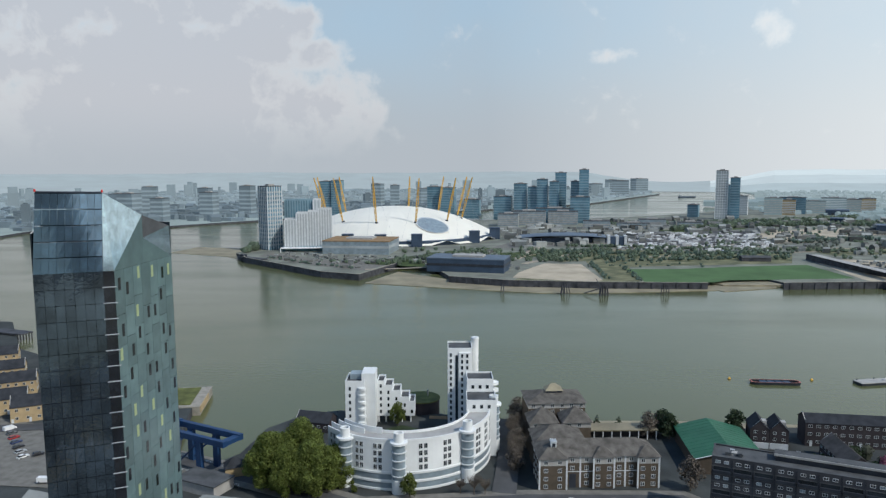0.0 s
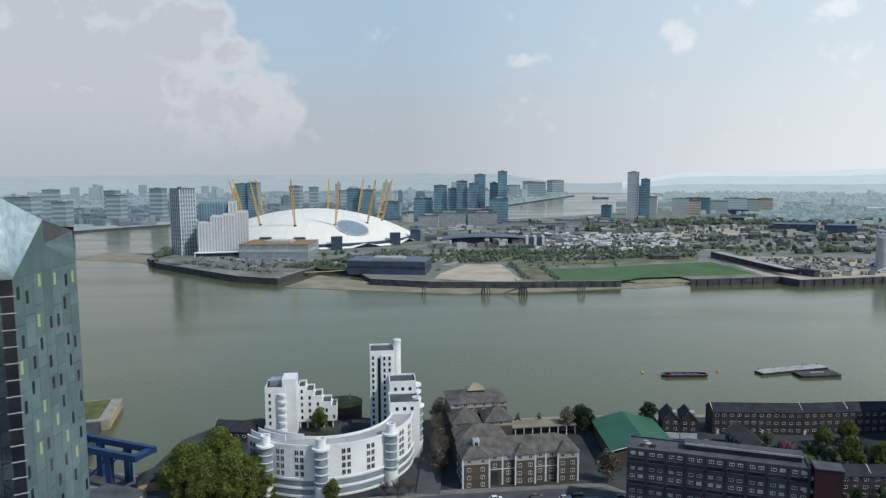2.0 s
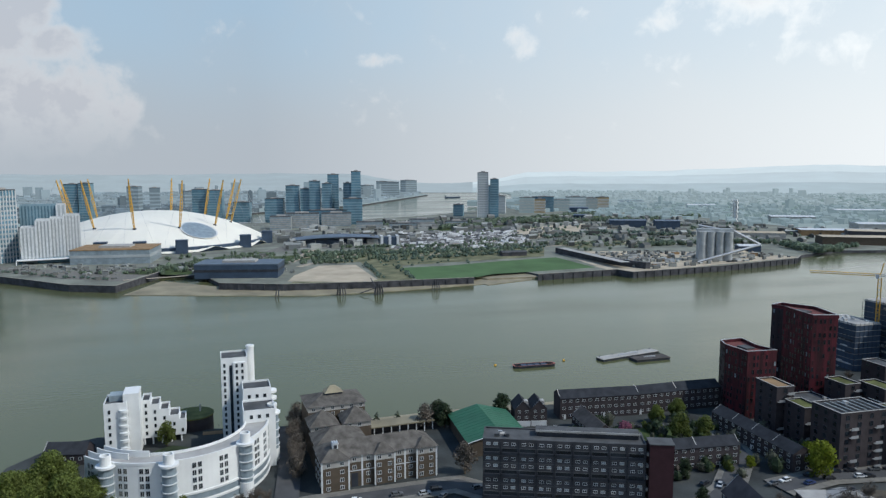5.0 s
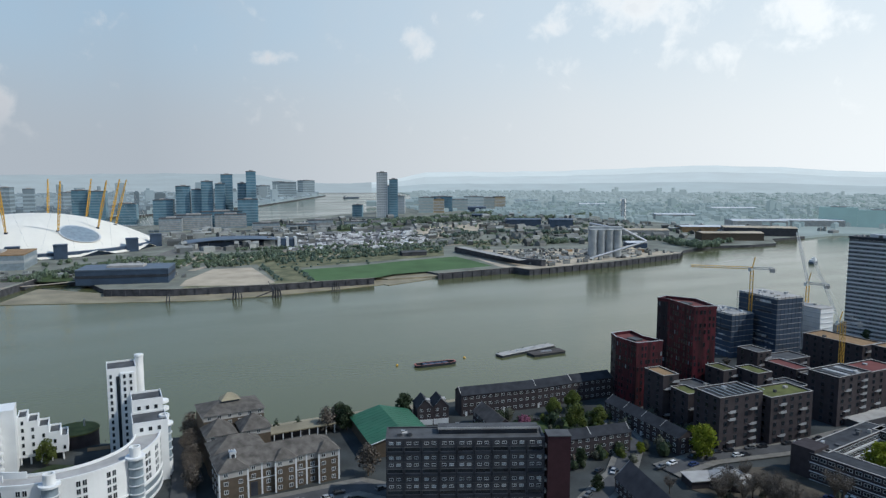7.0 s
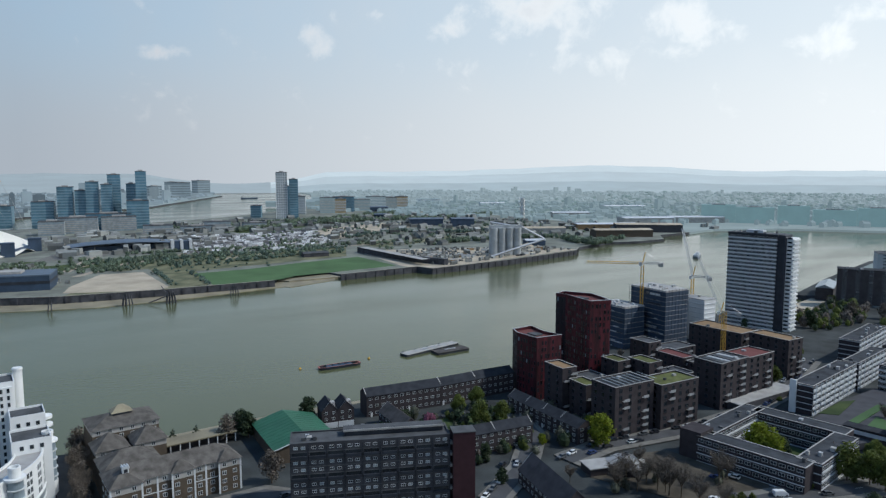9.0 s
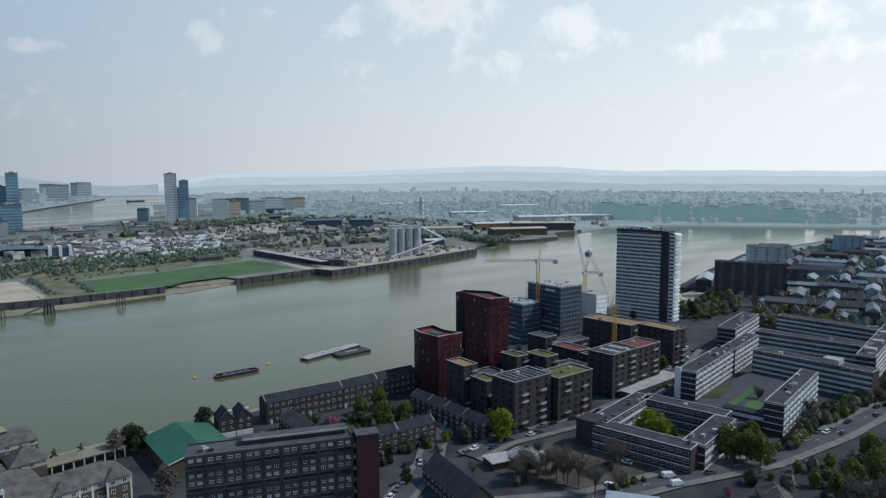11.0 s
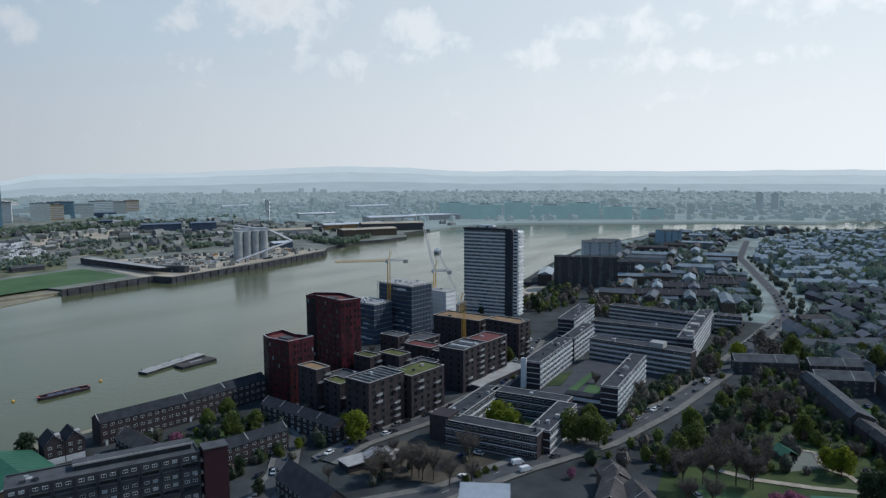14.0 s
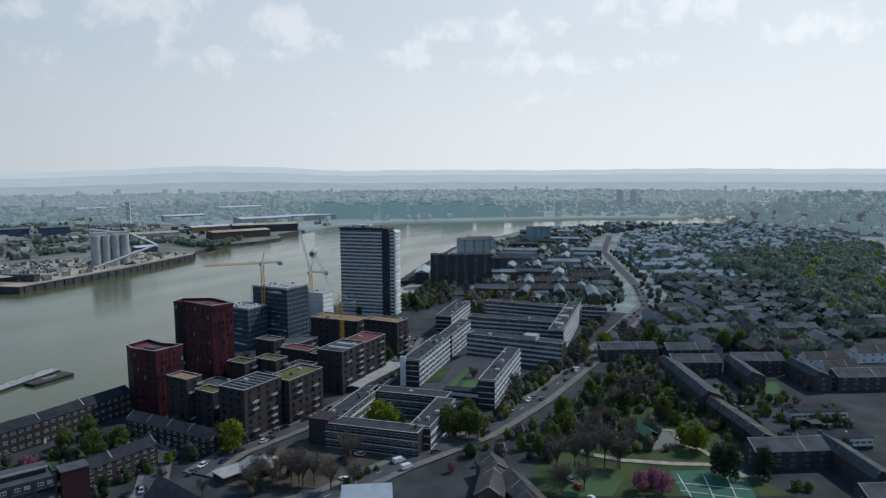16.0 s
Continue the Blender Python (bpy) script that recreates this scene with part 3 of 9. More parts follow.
def ring_box(mb, L, W, z0, z1, proud, mi=0, t=0.15):
    """A band round a block L by W."""
    a, b = L / 2 + proud, W / 2 + proud
    mb.box(-a, a, -b, -b + t + proud, z0, z1, mi).box(-a, a, b - t - proud, b, z0, z1, mi)
    mb.box(-a, -a + t + proud, -b + t + proud, b - t - proud, z0, z1, mi).box(a - t - proud, a, -b + t + proud, b - t - proud, z0, z1, mi)
    return mb


def roof_clutter(parent, L, W, z, rng, n=5, mats=("conc", "steel", "greyroof")):
    for _ in range(n):
        a, b, h = rng.uniform(0.8, 2.2), rng.uniform(0.8, 2.0), rng.uniform(0.5, 1.4)
        x, y = rng.uniform(-L / 2 + 2, L / 2 - 2), rng.uniform(-W / 2 + 1.5, W / 2 - 1.5)
        mb = MB().box(-a / 2, a / 2, -b / 2, b / 2, 0, h).box(-a / 2 - 0.06, a / 2 + 0.06, -b / 2 - 0.06, b / 2 + 0.06, h, h + 0.1)
        ob = part("roof_vent", mb, M[rng.choice(mats)], parent)
        ob.location = (x, y, z)


# ---- trees ----
def leaf_cloud(mb, rng, clumps, n, size):
    """Small bent leaf sprays scattered on the outside of uneven clumps."""
    for (cx, cy, cz, r) in clumps:
        k = max(6, int(n * r * r))
        for _ in range(k):
            a, b = rng.uniform(0, 2 * math.pi), math.acos(rng.uniform(-1, 1))
            d = Vector((math.sin(b) * math.cos(a), math.sin(b) * math.sin(a), math.cos(b)))
            c = Vector((cx, cy, cz)) + d * r * rng.uniform(0.55, 1.08)
            u = (d + Vector((rng.uniform(-1, 1), rng.uniform(-1, 1), rng.uniform(-1, 1)))).normalized()
            w = u.orthogonal().normalized() * size * rng.uniform(0.6, 1.3)
            v = u.cross(w).normalized() * size * rng.uniform(0.6, 1.3)
            mb.face((c - w, c + v * 0.6, c + w, c - v * 0.9), 0)


def tree_proto(label, height, spread, seed, leaf, dens=26, size=0.5, trunk=0.25, low=0.3, clumpn=12, pointy=False, loose=1.0):
    """A tree: tapered trunk with limbs, and a crown of many leaf sprays in clumps with gaps."""
    rng = random.Random(seed)
    tr = thing("tree", label, "tree")
    t = MB()
    hz = height * 0.55
    t.bar((0, 0, -0.1), (0.1, 0.05, hz * 0.6), trunk, 0, 7, trunk * 0.7).bar((0.1, 0.05, hz * 0.6), (0, 0, height * 0.85), trunk * 0.7, 0, 6, trunk * 0.15)
    clumps = []
    for i in range(clumpn):
        a = 2 * math.pi * (i * 0.618 + rng.uniform(-0.08, 0.08))
        f = (i + 0.5) / clumpn
        zz = height * (low + (0.93 - low) * f)
        rad = spread * (1 - 0.9 * f if pointy else math.sqrt(max(0.06, 1 - (2 * f - 0.85) ** 2)) * 0.66) * rng.uniform(0.75, 1.1)
        r = spread * rng.uniform(0.30, 0.46) * (1 - 0.5 * f if pointy else 1) * loose
        c = (rad * math.cos(a), rad * math.sin(a), zz, r)
        clumps.append(c)
        t.bar((0.05, 0.03, zz * 0.55), (c[0] * 0.85, c[1] * 0.85, c[2]), trunk * 0.3, 0, 5, trunk * 0.06)
    clumps.append((0, 0, height * (low + 0.35), spread * 0.45))
    part("trunk", t, M["bark"], tr)
    c = MB()
    leaf_cloud(c, rng, clumps, dens, size)
    part("crown", c, M[leaf], tr)
    return tr


def twig_tree(label, height, spread, seed, twigs=500, leaf="leaf3"):
    """A tree not yet in leaf: trunk, limbs, branches, and a haze of fine twigs with buds."""
    rng = random.Random(seed)
    tr = thing("tree", label, "tree")
    t, c = MB(), MB()
    t.bar((0, 0, -0.1), (0, 0, height * 0.4), 0.28, 0, 7, 0.2)
    for i in range(14):
        a = 2 * math.pi * i * 0.618
        z0 = height * rng.uniform(0.22, 0.45)
        e = Vector((spread * rng.uniform(0.4, 0.8) * math.cos(a), spread * rng.uniform(0.4, 0.8) * math.sin(a), height * rng.uniform(0.6, 0.95)))
        t.bar((0, 0, z0), e, 0.13, 0, 5, 0.03)
        for _ in range(twigs // 14):
            k = rng.uniform(0.35, 1.0)
            p = Vector((0, 0, z0)) * (1 - k) + e * k
            q = p + Vector((rng.gauss(0, 1), rng.gauss(0, 1), abs(rng.gauss(0.3, 0.8)))) * spread * 0.17
            w = Vector((rng.uniform(-1, 1), rng.uniform(-1, 1), rng.uniform(-1, 1))).normalized() * 0.035
            c.face((p - w, p + w, q + w * 0.5, q - w * 0.5))
            b = Vector((rng.uniform(-1, 1), rng.uniform(-1, 1), rng.uniform(-1, 1))).normalized() * 0.13
            c.face((q - b, q + w * 3, q + b, q - w * 3))
    part("trunk", t, M["bark"], tr)
    part("crown", c, M[leaf], tr)
    return tr


def plant(proto, x, y, s=1.0, sz=None, yaw=0, z=0):
    return copy_thing(proto, Matrix.Translation((*sited(x, y), z)) @ Matrix.Rotation(radians(yaw), 4, "Z") @ Matrix.Diagonal((s, s, sz or s, 1)))


def wood(name, label, spots, seed, leaf, low=0.0):
    """Far woodland that nobody could count: sprays of leaves crown by crown, one mesh."""
    rng = random.Random(seed)
    mb = MB()
    for x, y, r, h in spots:
        ring0 = None
        for zz, k in ((0.12, 0.62), (0.5, 0.80), (0.8, 0.52), (0.93, 0.12)):
            ring = [(x + r * k * rng.uniform(0.85, 1.1) * math.cos(q), y + r * k * rng.uniform(0.85, 1.1) * math.sin(q), low + h * zz * rng.uniform(0.94, 1.05)) for q in [2 * math.pi * i / 6 for i in range(6)]]
            if ring0:
                for i in range(6):
                    mb.face((ring0[i], ring0[(i + 1) % 6], ring[(i + 1) % 6], ring[i]))
            ring0 = ring
        for _ in range(62):
            a, b = rng.uniform(0, 2 * math.pi), math.acos(rng.uniform(-0.35, 1))
            k = rng.uniform(0.7, 1.1)
            c = Vector((x + r * k * math.sin(b) * math.cos(a), y + r * k * math.sin(b) * math.sin(a), low + h * 0.5 + h * 0.5 * k * math.cos(b)))
            u = Vector((rng.uniform(-1, 1), rng.uniform(-1, 1), rng.uniform(-1, 1))).normalized()
            w = u.orthogonal().normalized() * r * rng.uniform(0.10, 0.22)
            v = u.cross(w).normalized() * r * rng.uniform(0.10, 0.20)
            mb.face((c - w, c + v * 0.6, c + w, c - v))
    return fixed(name, mb, M[leaf], label, "stuff", "trees")

# ---- water and land ----
fixed("water", MB().face(((-4900, -1500, -4), (4900, -1500, -4), (4900, 4900, -4), (-4900, 4900, -4))), M["water"], "silty grey-brown tidal river water")


def land(name, poly, m, label, z=0.0, bottom=-6.0, side="quay"):
    return fixed(name, MB().prism(poly, bottom, z, 1, 0), [M[m], M[side]], label)


LAYER = [0]


def sheet(name, poly, m, label, z=0.05, th=0.05):
    LAYER[0] += 1
    z += 0.006 * LAYER[0]
    return fixed(name, MB().prism(poly, z - th, z, 0), M[m], label)


NEAR = [(-1500, -1400), (3600, -1400), (3600, -260), (1900, -40), (1560, 20), (1504, 115), (1396, 246), (1298, 350), (1094, 369), (953, 378), (765, 345), (640, 318), (660, 290), (560, 268), (540, 300),
        (450, 335), (402, 345), (327, 318), (270, 298), (134, 297), (97, 306), (65, 304), (30, 311), (-14, 320), (-51, 323), (-66, 318), (-80, 300), (-84, 272), (-92, 262),
        (-110, 275), (-118, 300), (-124, 330), (-145, 350), (-276, 440), (-330, 520), (-1500, 700)]
land("ground_island", NEAR, "land", "paved and built-up riverside town ground")
land("ground_peninsula", [(-289, 953), (-262, 905), (-196, 837), (-141, 779), (-96, 757), (-60, 850), (-10, 793), (3, 742), (67, 714), (158, 700), (272, 691), (290, 720), (345, 711), (350, 688),
                          (456, 690), (462, 665), (596, 672), (741, 693), (770, 715), (860, 740), (919, 719), (984, 716), (1039, 765), (1129, 765), (1150, 1500), (1000, 2180), (800, 1900), (676, 1789), (496, 1670), (332, 1602), (60, 1560), (-140, 1400), (-250, 1150)],
     "yard", "open ground of the far peninsula behind its river wall")
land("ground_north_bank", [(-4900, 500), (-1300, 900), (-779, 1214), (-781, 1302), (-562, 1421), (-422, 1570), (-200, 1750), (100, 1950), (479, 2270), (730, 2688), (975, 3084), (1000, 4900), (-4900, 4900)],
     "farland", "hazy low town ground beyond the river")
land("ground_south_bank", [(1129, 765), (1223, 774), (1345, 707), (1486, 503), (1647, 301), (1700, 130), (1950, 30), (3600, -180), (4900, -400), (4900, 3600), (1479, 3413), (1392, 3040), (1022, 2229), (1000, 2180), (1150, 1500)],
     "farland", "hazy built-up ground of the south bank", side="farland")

# ---- what covers the ground across the river ----
sheet("lawn", [(213, 788), (276, 787), (349, 803), (441, 814), (439, 711), (301, 705), (279, 692), (208, 694)][::-1], "pitch", "mown green playing field behind the river wall", 0.12)
sheet("grass_bank", [(86, 739), (194, 711), (198, 679), (71, 712)][::-1], "scrub", "rough grass along the river wall", 0.08)
sheet("sand_yard", [(73, 730), (84, 768), (123, 839), (168, 833), (167, 710), (153, 698)][::-1], "sand", "bare pale sand lot", 0.1)
sheet("scrubland", [(124, 872), (223, 906), (222, 814), (203, 693), (169, 702), (179, 858), (150, 854)][::-1], "scrub", "rough scrub with young bushes", 0.06)
sheet("scrubland", [(146, 991), (485, 935), (431, 829), (221, 807), (134, 914)][::-1], "scrub", "rough scrub beside the car parks", 0.06)
sheet("car_park", [(267, 978), (430, 1017), (576, 1249), (457, 1321), (334, 1224)][::-1], "asphalt", "wide coach and car park", 0.08)
sheet("green_belt", [(404, 1320), (578, 1482), (942, 1567), (957, 1465), (612, 1313), (407, 1228)][::-1], "grass", "belt of young trees and grass", 0.08)
sheet("bare_lot", [(590, 1266), (786, 1305), (641, 1093), (547, 1054), (533, 1142)][::-1], "sand", "levelled bare lot", 0.09)
sheet("aggregate_yard", [(470, 874), (443, 705), (447, 660), (754, 699), (699, 776), (632, 809), (564, 842)][::-1], "sand", "gravel and aggregate yard on the quay", 0.1)
sheet("arena_plaza", [(62, 993), (150, 1020), (303, 1079), (313, 1150), (104, 1084)][::-1], "paving", "pale paved approach to the arena", 0.07)
sheet("access_road", [(88, 880), (97, 878), (151, 1031), (144, 1041)][::-1], "path", "pale access road", 0.13)
sheet("quayside_road", [(-249, 918), (-150, 821), (-92, 784), (-59, 860), (-101, 861), (-161, 883), (-244, 955)][::-1], "paving", "paved riverside promenade", 0.06)
sheet("garden_strip", [(-58, 840), (-11, 881), (60, 952), (79, 992), (63, 1007), (-19, 953), (-68, 882)][::-1], "grass", "planted garden strip below the arena", 0.1)
fixed("foreshore", MB().prism([(-85, 719), (9, 685), (92, 658), (175, 657), (274, 667), (277, 660), (337, 677), (354, 711), (287, 699), (164, 706), (70, 718), (3, 741), (-55, 799)], -6, -3.55), M["mud"], "sandy mud foreshore under the river wall")
fixed("foreshore_cove", MB().prism([(268, 716), (288, 690), (352, 684), (352, 716)], -6, -2.0), M["mud"], "muddy cove between the river walls")
fixed("foreshore_near", MB().prism([(40, 312), (66, 318), (110, 317), (150, 312), (200, 307), (262, 304), (262, 296), (60, 300)], -6, -3.6), M["mud"], "narrow muddy foreshore under the near quay")
fixed("beach", MB().prism([(549, 279), (587, 298), (626, 303), (666, 307), (660, 292), (669, 288), (641, 264), (573, 254), (546, 264)], -6, -2.6), M["sand"], "pale shingle slipway beach")
fixed("mudbank", MB().prism([(-395, 990), (-300, 945), (-262, 900), (-280, 960), (-300, 1040), (-380, 1060)], -6, -3.7), M["mud"], "low mudbank off the point")

# ---- this side ----
def strip(name, pts, width, m, label, z):
    """A ribbon of constant width along a line of points."""
    mb = MB()
    L, R = [], []
    for i, p in enumerate(pts):
        a, b = Vector(pts[max(0, i - 1)]), Vector(pts[min(len(pts) - 1, i + 1)])
        d = (b - a).normalized()
        n = Vector((-d.y, d.x)) * width / 2
        L.append(Vector(p) + n)
        R.append(Vector(p) - n)
    for i in range(len(pts) - 1):
        q = [R[i], R[i + 1], L[i + 1], L[i]]
        mb.prism([(v.x, v.y) for v in q], z - 0.1, z)
    return fixed(name, mb, M[m], label)


for k, (poly, m, lab) in enumerate((([(-99, 840), (-57, 820), (-16, 810), (52, 819), (83, 859), (41, 892), (-18, 893), (-68, 882)], "grass", "lawns and beds of the riverside gardens"), ([(64, 946), (128, 957), (234, 987), (240, 942), (170, 920), (89, 892)], "grass", "grass verges beside the access roads"),
                                    ([(256, 938), (473, 924), (461, 884), (262, 872)], "scrub", "weedy verge behind the playing field"), ([(510, 978), (710, 996), (730, 934), (523, 895)], "scrub", "overgrown yard edge"),
                                    ([(581, 1261), (851, 1274), (868, 1182), (601, 1154)], "sand", "levelled pale building plot"), ([(796, 1100), (1004, 1090), (939, 991), (746, 985)], "mud", "bare earth plot"))):
    sheet("waste_ground" if m != "grass" else "lawn", poly[::-1], m, lab, 0.1)
for line, w in (([(97, 835), (193, 954), (292, 1003), (436, 1033), (600, 1066)], 9), ([(269, 895), (432, 935), (632, 945), (743, 848)], 8), ([(165, 913), (262, 989), (439, 1012), (591, 977)], 8), ([(-93, 792), (-42, 801), (24, 829), (85, 880), (140, 951)], 6)):
    strip("road_peninsula", line, w, "path", "pale concrete road between the plots", 0.35)

MAIN = [(-150, 285), (-92, 258), (-62, 243), (-30, 226), (30, 231), (84, 230), (120, 186), (199, 130), (235, 117), (278, 97), (330, 86), (413, 76), (495, 70), (597, 63), (695, 83), (806, 115), (964, 160), (1200, 190)]
STREET = [(196, 186), (220, 187), (236, 183), (271, 174), (305, 172), (345, 176), (372, 184), (424, 198)]
LANE = [(150, 178), (178, 192), (204, 214), (215, 238)]
GATE = [(21, 236), (25, 262), (30, 308)]
for nm, line, w, lab in (("pavement", MAIN[:14], 15, "paved footways along the main road"), ("pavement_far", MAIN[13:], 9.6, "narrow footways along the main road"), ("pavement_street", STREET, 14, "paved footways along the side street"), ("pavement_lane", LANE, 12, "paved forecourt of the estate lane")):
    strip(nm, line, w, "paving", lab, 0.55)
strip("road", MAIN, 7.6, "asphalt", "grey asphalt main road", 0.62)
strip("road_street", STREET, 7, "asphalt", "asphalt side street lined with parked cars", 0.63)
strip("road_lane", LANE, 7, "asphalt", "asphalt estate lane", 0.61)
strip("road_gate", GATE, 9, "asphalt", "shaded lane down to the river", 0.60)
for i in range(24):
    f = i / 24 * (len(MAIN) - 10) + 7
    k = int(f)
    a, b = Vector(MAIN[k]), Vector(MAIN[k + 1])
    p, d = a.lerp(b, f - k), (b - a).normalized()
    n = Vector((-d.y, d.x)) * 0.08
    fixed("road_marking", MB().prism([tuple(p - n), tuple(p + d * 3 - n), tuple(p + d * 3 + n), tuple(p + n)], 0.62, 0.64), M["line"], "white dashed centre line")
for i in range(6):
    x, y = 392.6, 81.4
    fixed("crossing_stripe", MB().box(x - 2, x + 2, y - 3.5 + i * 1.3, y - 2.8 + i * 1.3, 0.62, 0.65), M["line"], "white zebra crossing stripe")
sheet("park_lawn", [(269, 69), (357, 65), (392, 59), (410, 43), (306, -10), (280, -3), (263, -25), (228, 62)][::-1], "grass", "park lawn with worn patches", 0.08)
sheet("park_lawn", [(258, 53), (255, 33), (239, 35), (232, 51)][::-1], "pitch", "bright mown grass in the park", 0.12)
sheet("estate_green", [(401, -15), (405, -26), (385, -28), (379, -16)][::-1], "pitch", "small square of grass between terraces", 0.1)
sheet("estate_green", [(383, 11), (391, 4), (377, -0), (370, 7)][::-1], "pitch", "small square of grass between terraces", 0.1)
sheet("ball_court", [(290, 61), (284, 35), (314, 36), (320, 55)][::-1], "asphalt", "fenced tarmac ball court", 0.11)
sheet("tennis_court", [(268, 18), (249, 12), (244, -14), (280, -8)], "green", "faded green tennis courts with white lines", 0.14)
for a, b in (((266, 15), (248, 9)), ((269, 6), (247, 1)), ((271, -2), (246, -7)), ((258, 15), (262, -10)), ((252, 13), (254, -12))):
    strip("court_line", [a, b], 0.35, "line", "white painted court line", 0.5)
strip("park_path", [(277, 64), (272, 47), (271, 36), (275, 17), (281, -1), (272, -9)], 3.2, "path", "pale gravel park path", 0.5)
strip("park_path", [(309, 34), (311, 20), (296, 16), (293, 7), (281, -1)], 2.4, "path", "pale curving park path", 0.52)
sheet("playground", [(303, 31), (313, 21), (295, 17), (285, 27)][::-1], "yard", "small grey playground", 0.13)
sheet("podium_deck", [(300, 119), (309, 143.5), (352, 147.5), (386, 146), (388, 122), (345, 114), (317, 113)][::-1], "dconc", "grey paved podium between the estate blocks", 3.2, 3.2)
sheet("roof_lawn", [(314.8, 123.4), (341.3, 127.4), (337.9, 120.5), (321.9, 115.1)][::-1], "pitch", "raised square lawn on the podium", 3.5, 0.35)
sheet("roof_lawn", [(318.9, 132.3), (359, 134.3), (360.8, 130.7), (323.2, 128.5)][::-1], "pitch", "raised strip lawn on the podium", 3.5, 0.35)
sheet("roof_lawn", [(324.7, 146.0), (350, 147.0), (358, 143.5), (330, 138.8)][::-1], "grass", "rough grass bed on the podium", 3.4, 0.25)
sheet("estate_garden", [(258, 124), (284, 124), (284, 150), (258, 150)], "grass", "grass inside the courtyard block", 0.07)
sheet("garden", [(165, 232), (205, 228), (210, 250), (172, 256)], "grass", "overgrown gardens behind the terraces", 0.09)
sheet("open_yard", [(-230, 250), (-95, 236), (-95, 250), (-140, 290), (-230, 320)], "paving", "pale concrete yard with parked vehicles", 0.05)
sheet("hard_standing", [(192, 172), (205, 182), (238, 168), (244, 126), (236, 122), (205, 136)], "litter", "worn ground under bare trees", 0.05)

# ---- across the river: the domed arena ----
DX, DY, DR, DH = -90, 1200, 182, 51


def dome_z(r):
    big = (DR * DR + DH * DH) / (2 * DH)
    return math.sqrt(max(0, big * big - r * r)) - (big - DH)


def arena():
    a = thing("domed_arena", "huge white fabric dome with leaning yellow masts", "arena", DX, DY)
    mb = MB()
    nr, ns = 18, 96
    rows = []
    for i in range(nr + 1):
        r = DR * i / nr
        row = []
        for j in range(ns):
            t = 2 * math.pi * j / ns
            z = dome_z(r) + 0.3 * math.cos(t * 36) * (i / nr)
            if i == nr:
                z = 1.0 + 6.0 * max(0.0, math.cos(t * 12)) ** 2
            row.append((r * math.cos(t), r * math.sin(t), z))
        rows.append(row)
    for i in range(nr):
        for j in range(ns):
            k = (j + 1) % ns
            if i == 0:
                mb.face((rows[0][0], rows[1][j], rows[1][k]))
            else:
                mb.face((rows[i][j], rows[i + 1][j], rows[i + 1][k], rows[i][k]))
    part("canopy", mb, M["dome"], a, "white fabric canopy")
    part("drum", MB().cyl(0, 0, DR - 5, 0, 7.5, 72), M["navy"], a, "dark glazed base wall")
    # the twelve masts stand in a ring and lean outwards
    for k in range(12):
        t = radians(21 + 30 * k)
        r0, r1 = 117, 136
        foot = Vector((r0 * math.cos(t), r0 * math.sin(t), dome_z(r0) - 3))
        top = Vector((r1 * math.cos(t), r1 * math.sin(t), 100))
        m = MB()
        side = Vector((-math.sin(t), math.cos(t), 0))
        inn = Vector((math.cos(t), math.sin(t), 0))
        pts = [(side * 1.8 + inn * 1.2), (-side * 1.8 + inn * 1.2), (-inn * 1.8)]
        for p in pts:
            mid = (foot + top) / 2 + p
            m.bar(foot + p * 0.4, mid, 0.42).bar(mid, top + p * 0.25, 0.42)
        for q in range(14):
            f0, f1 = q / 14, (q + 1) / 14
            w0, w1 = 0.4 + 1.2 * min(f0, 1 - f0), 0.4 + 1.2 * min(f1, 1 - f1)
            for i in range(3):
                m.bar(foot.lerp(top, f0) + pts[i] * w0, foot.lerp(top, f1) + pts[(i + 1) % 3] * w1, 0.22)
        mast = part("mast", m, M["yellow"], a, "yellow lattice mast")
        part("mast_foot", MB().cyl(foot.x, foot.y, 3.2, foot.z + 0.5, foot.z + 4.5, 16, 0, 2.2), M["dark"], mast)
        c = MB()
        for da in (-13, 0, 13):
            u = t + radians(da)
            c.bar(top, (DR * 0.96 * math.cos(u), DR * 0.96 * math.sin(u), 11), 0.09, 0, 3)
        part("stay_cable", c, M["steel"], mast)
    # elliptical vent through the fabric towards the river
    t = radians(-58)
    v = MB()
    rv = 128
    n = 28
    rim, inner = [], []
    for i in range(n):
        b = 2 * math.pi * i / n
        for lst, s in ((rim, 1.0), (inner, 0.92)):
            rr, tt = rv + 27 * s * math.sin(b), t + 26 * s * math.cos(b) / rv
            lst.append((rr * math.cos(tt), rr * math.sin(tt), dome_z(rr) + (1.6 if s == 1 else 1.2)))
    for i in range(n):
        j = (i + 1) % n
        v.face((rim[i], rim[j], inner[j], inner[i]), 0)
    v.face(inner, 1)
    part("vent", v, [M["offwhite"], M["bluegl"]], a, "oval glazed vent in the fabric")
    for tt in (-75, -92, -42, -20, -108):
        u = radians(tt)
        x, y = DR * 0.99 * math.cos(u), DR * 0.99 * math.sin(u)
        part("plant_tower", MB().box(x - 8, x + 8, y - 6, y + 6, 0, 19).box(x - 8.5, x + 8.5, y - 6.5, y + 6.5, 17.5, 18.3), M["navy"], a, "dark service tower")
    return a


arena()


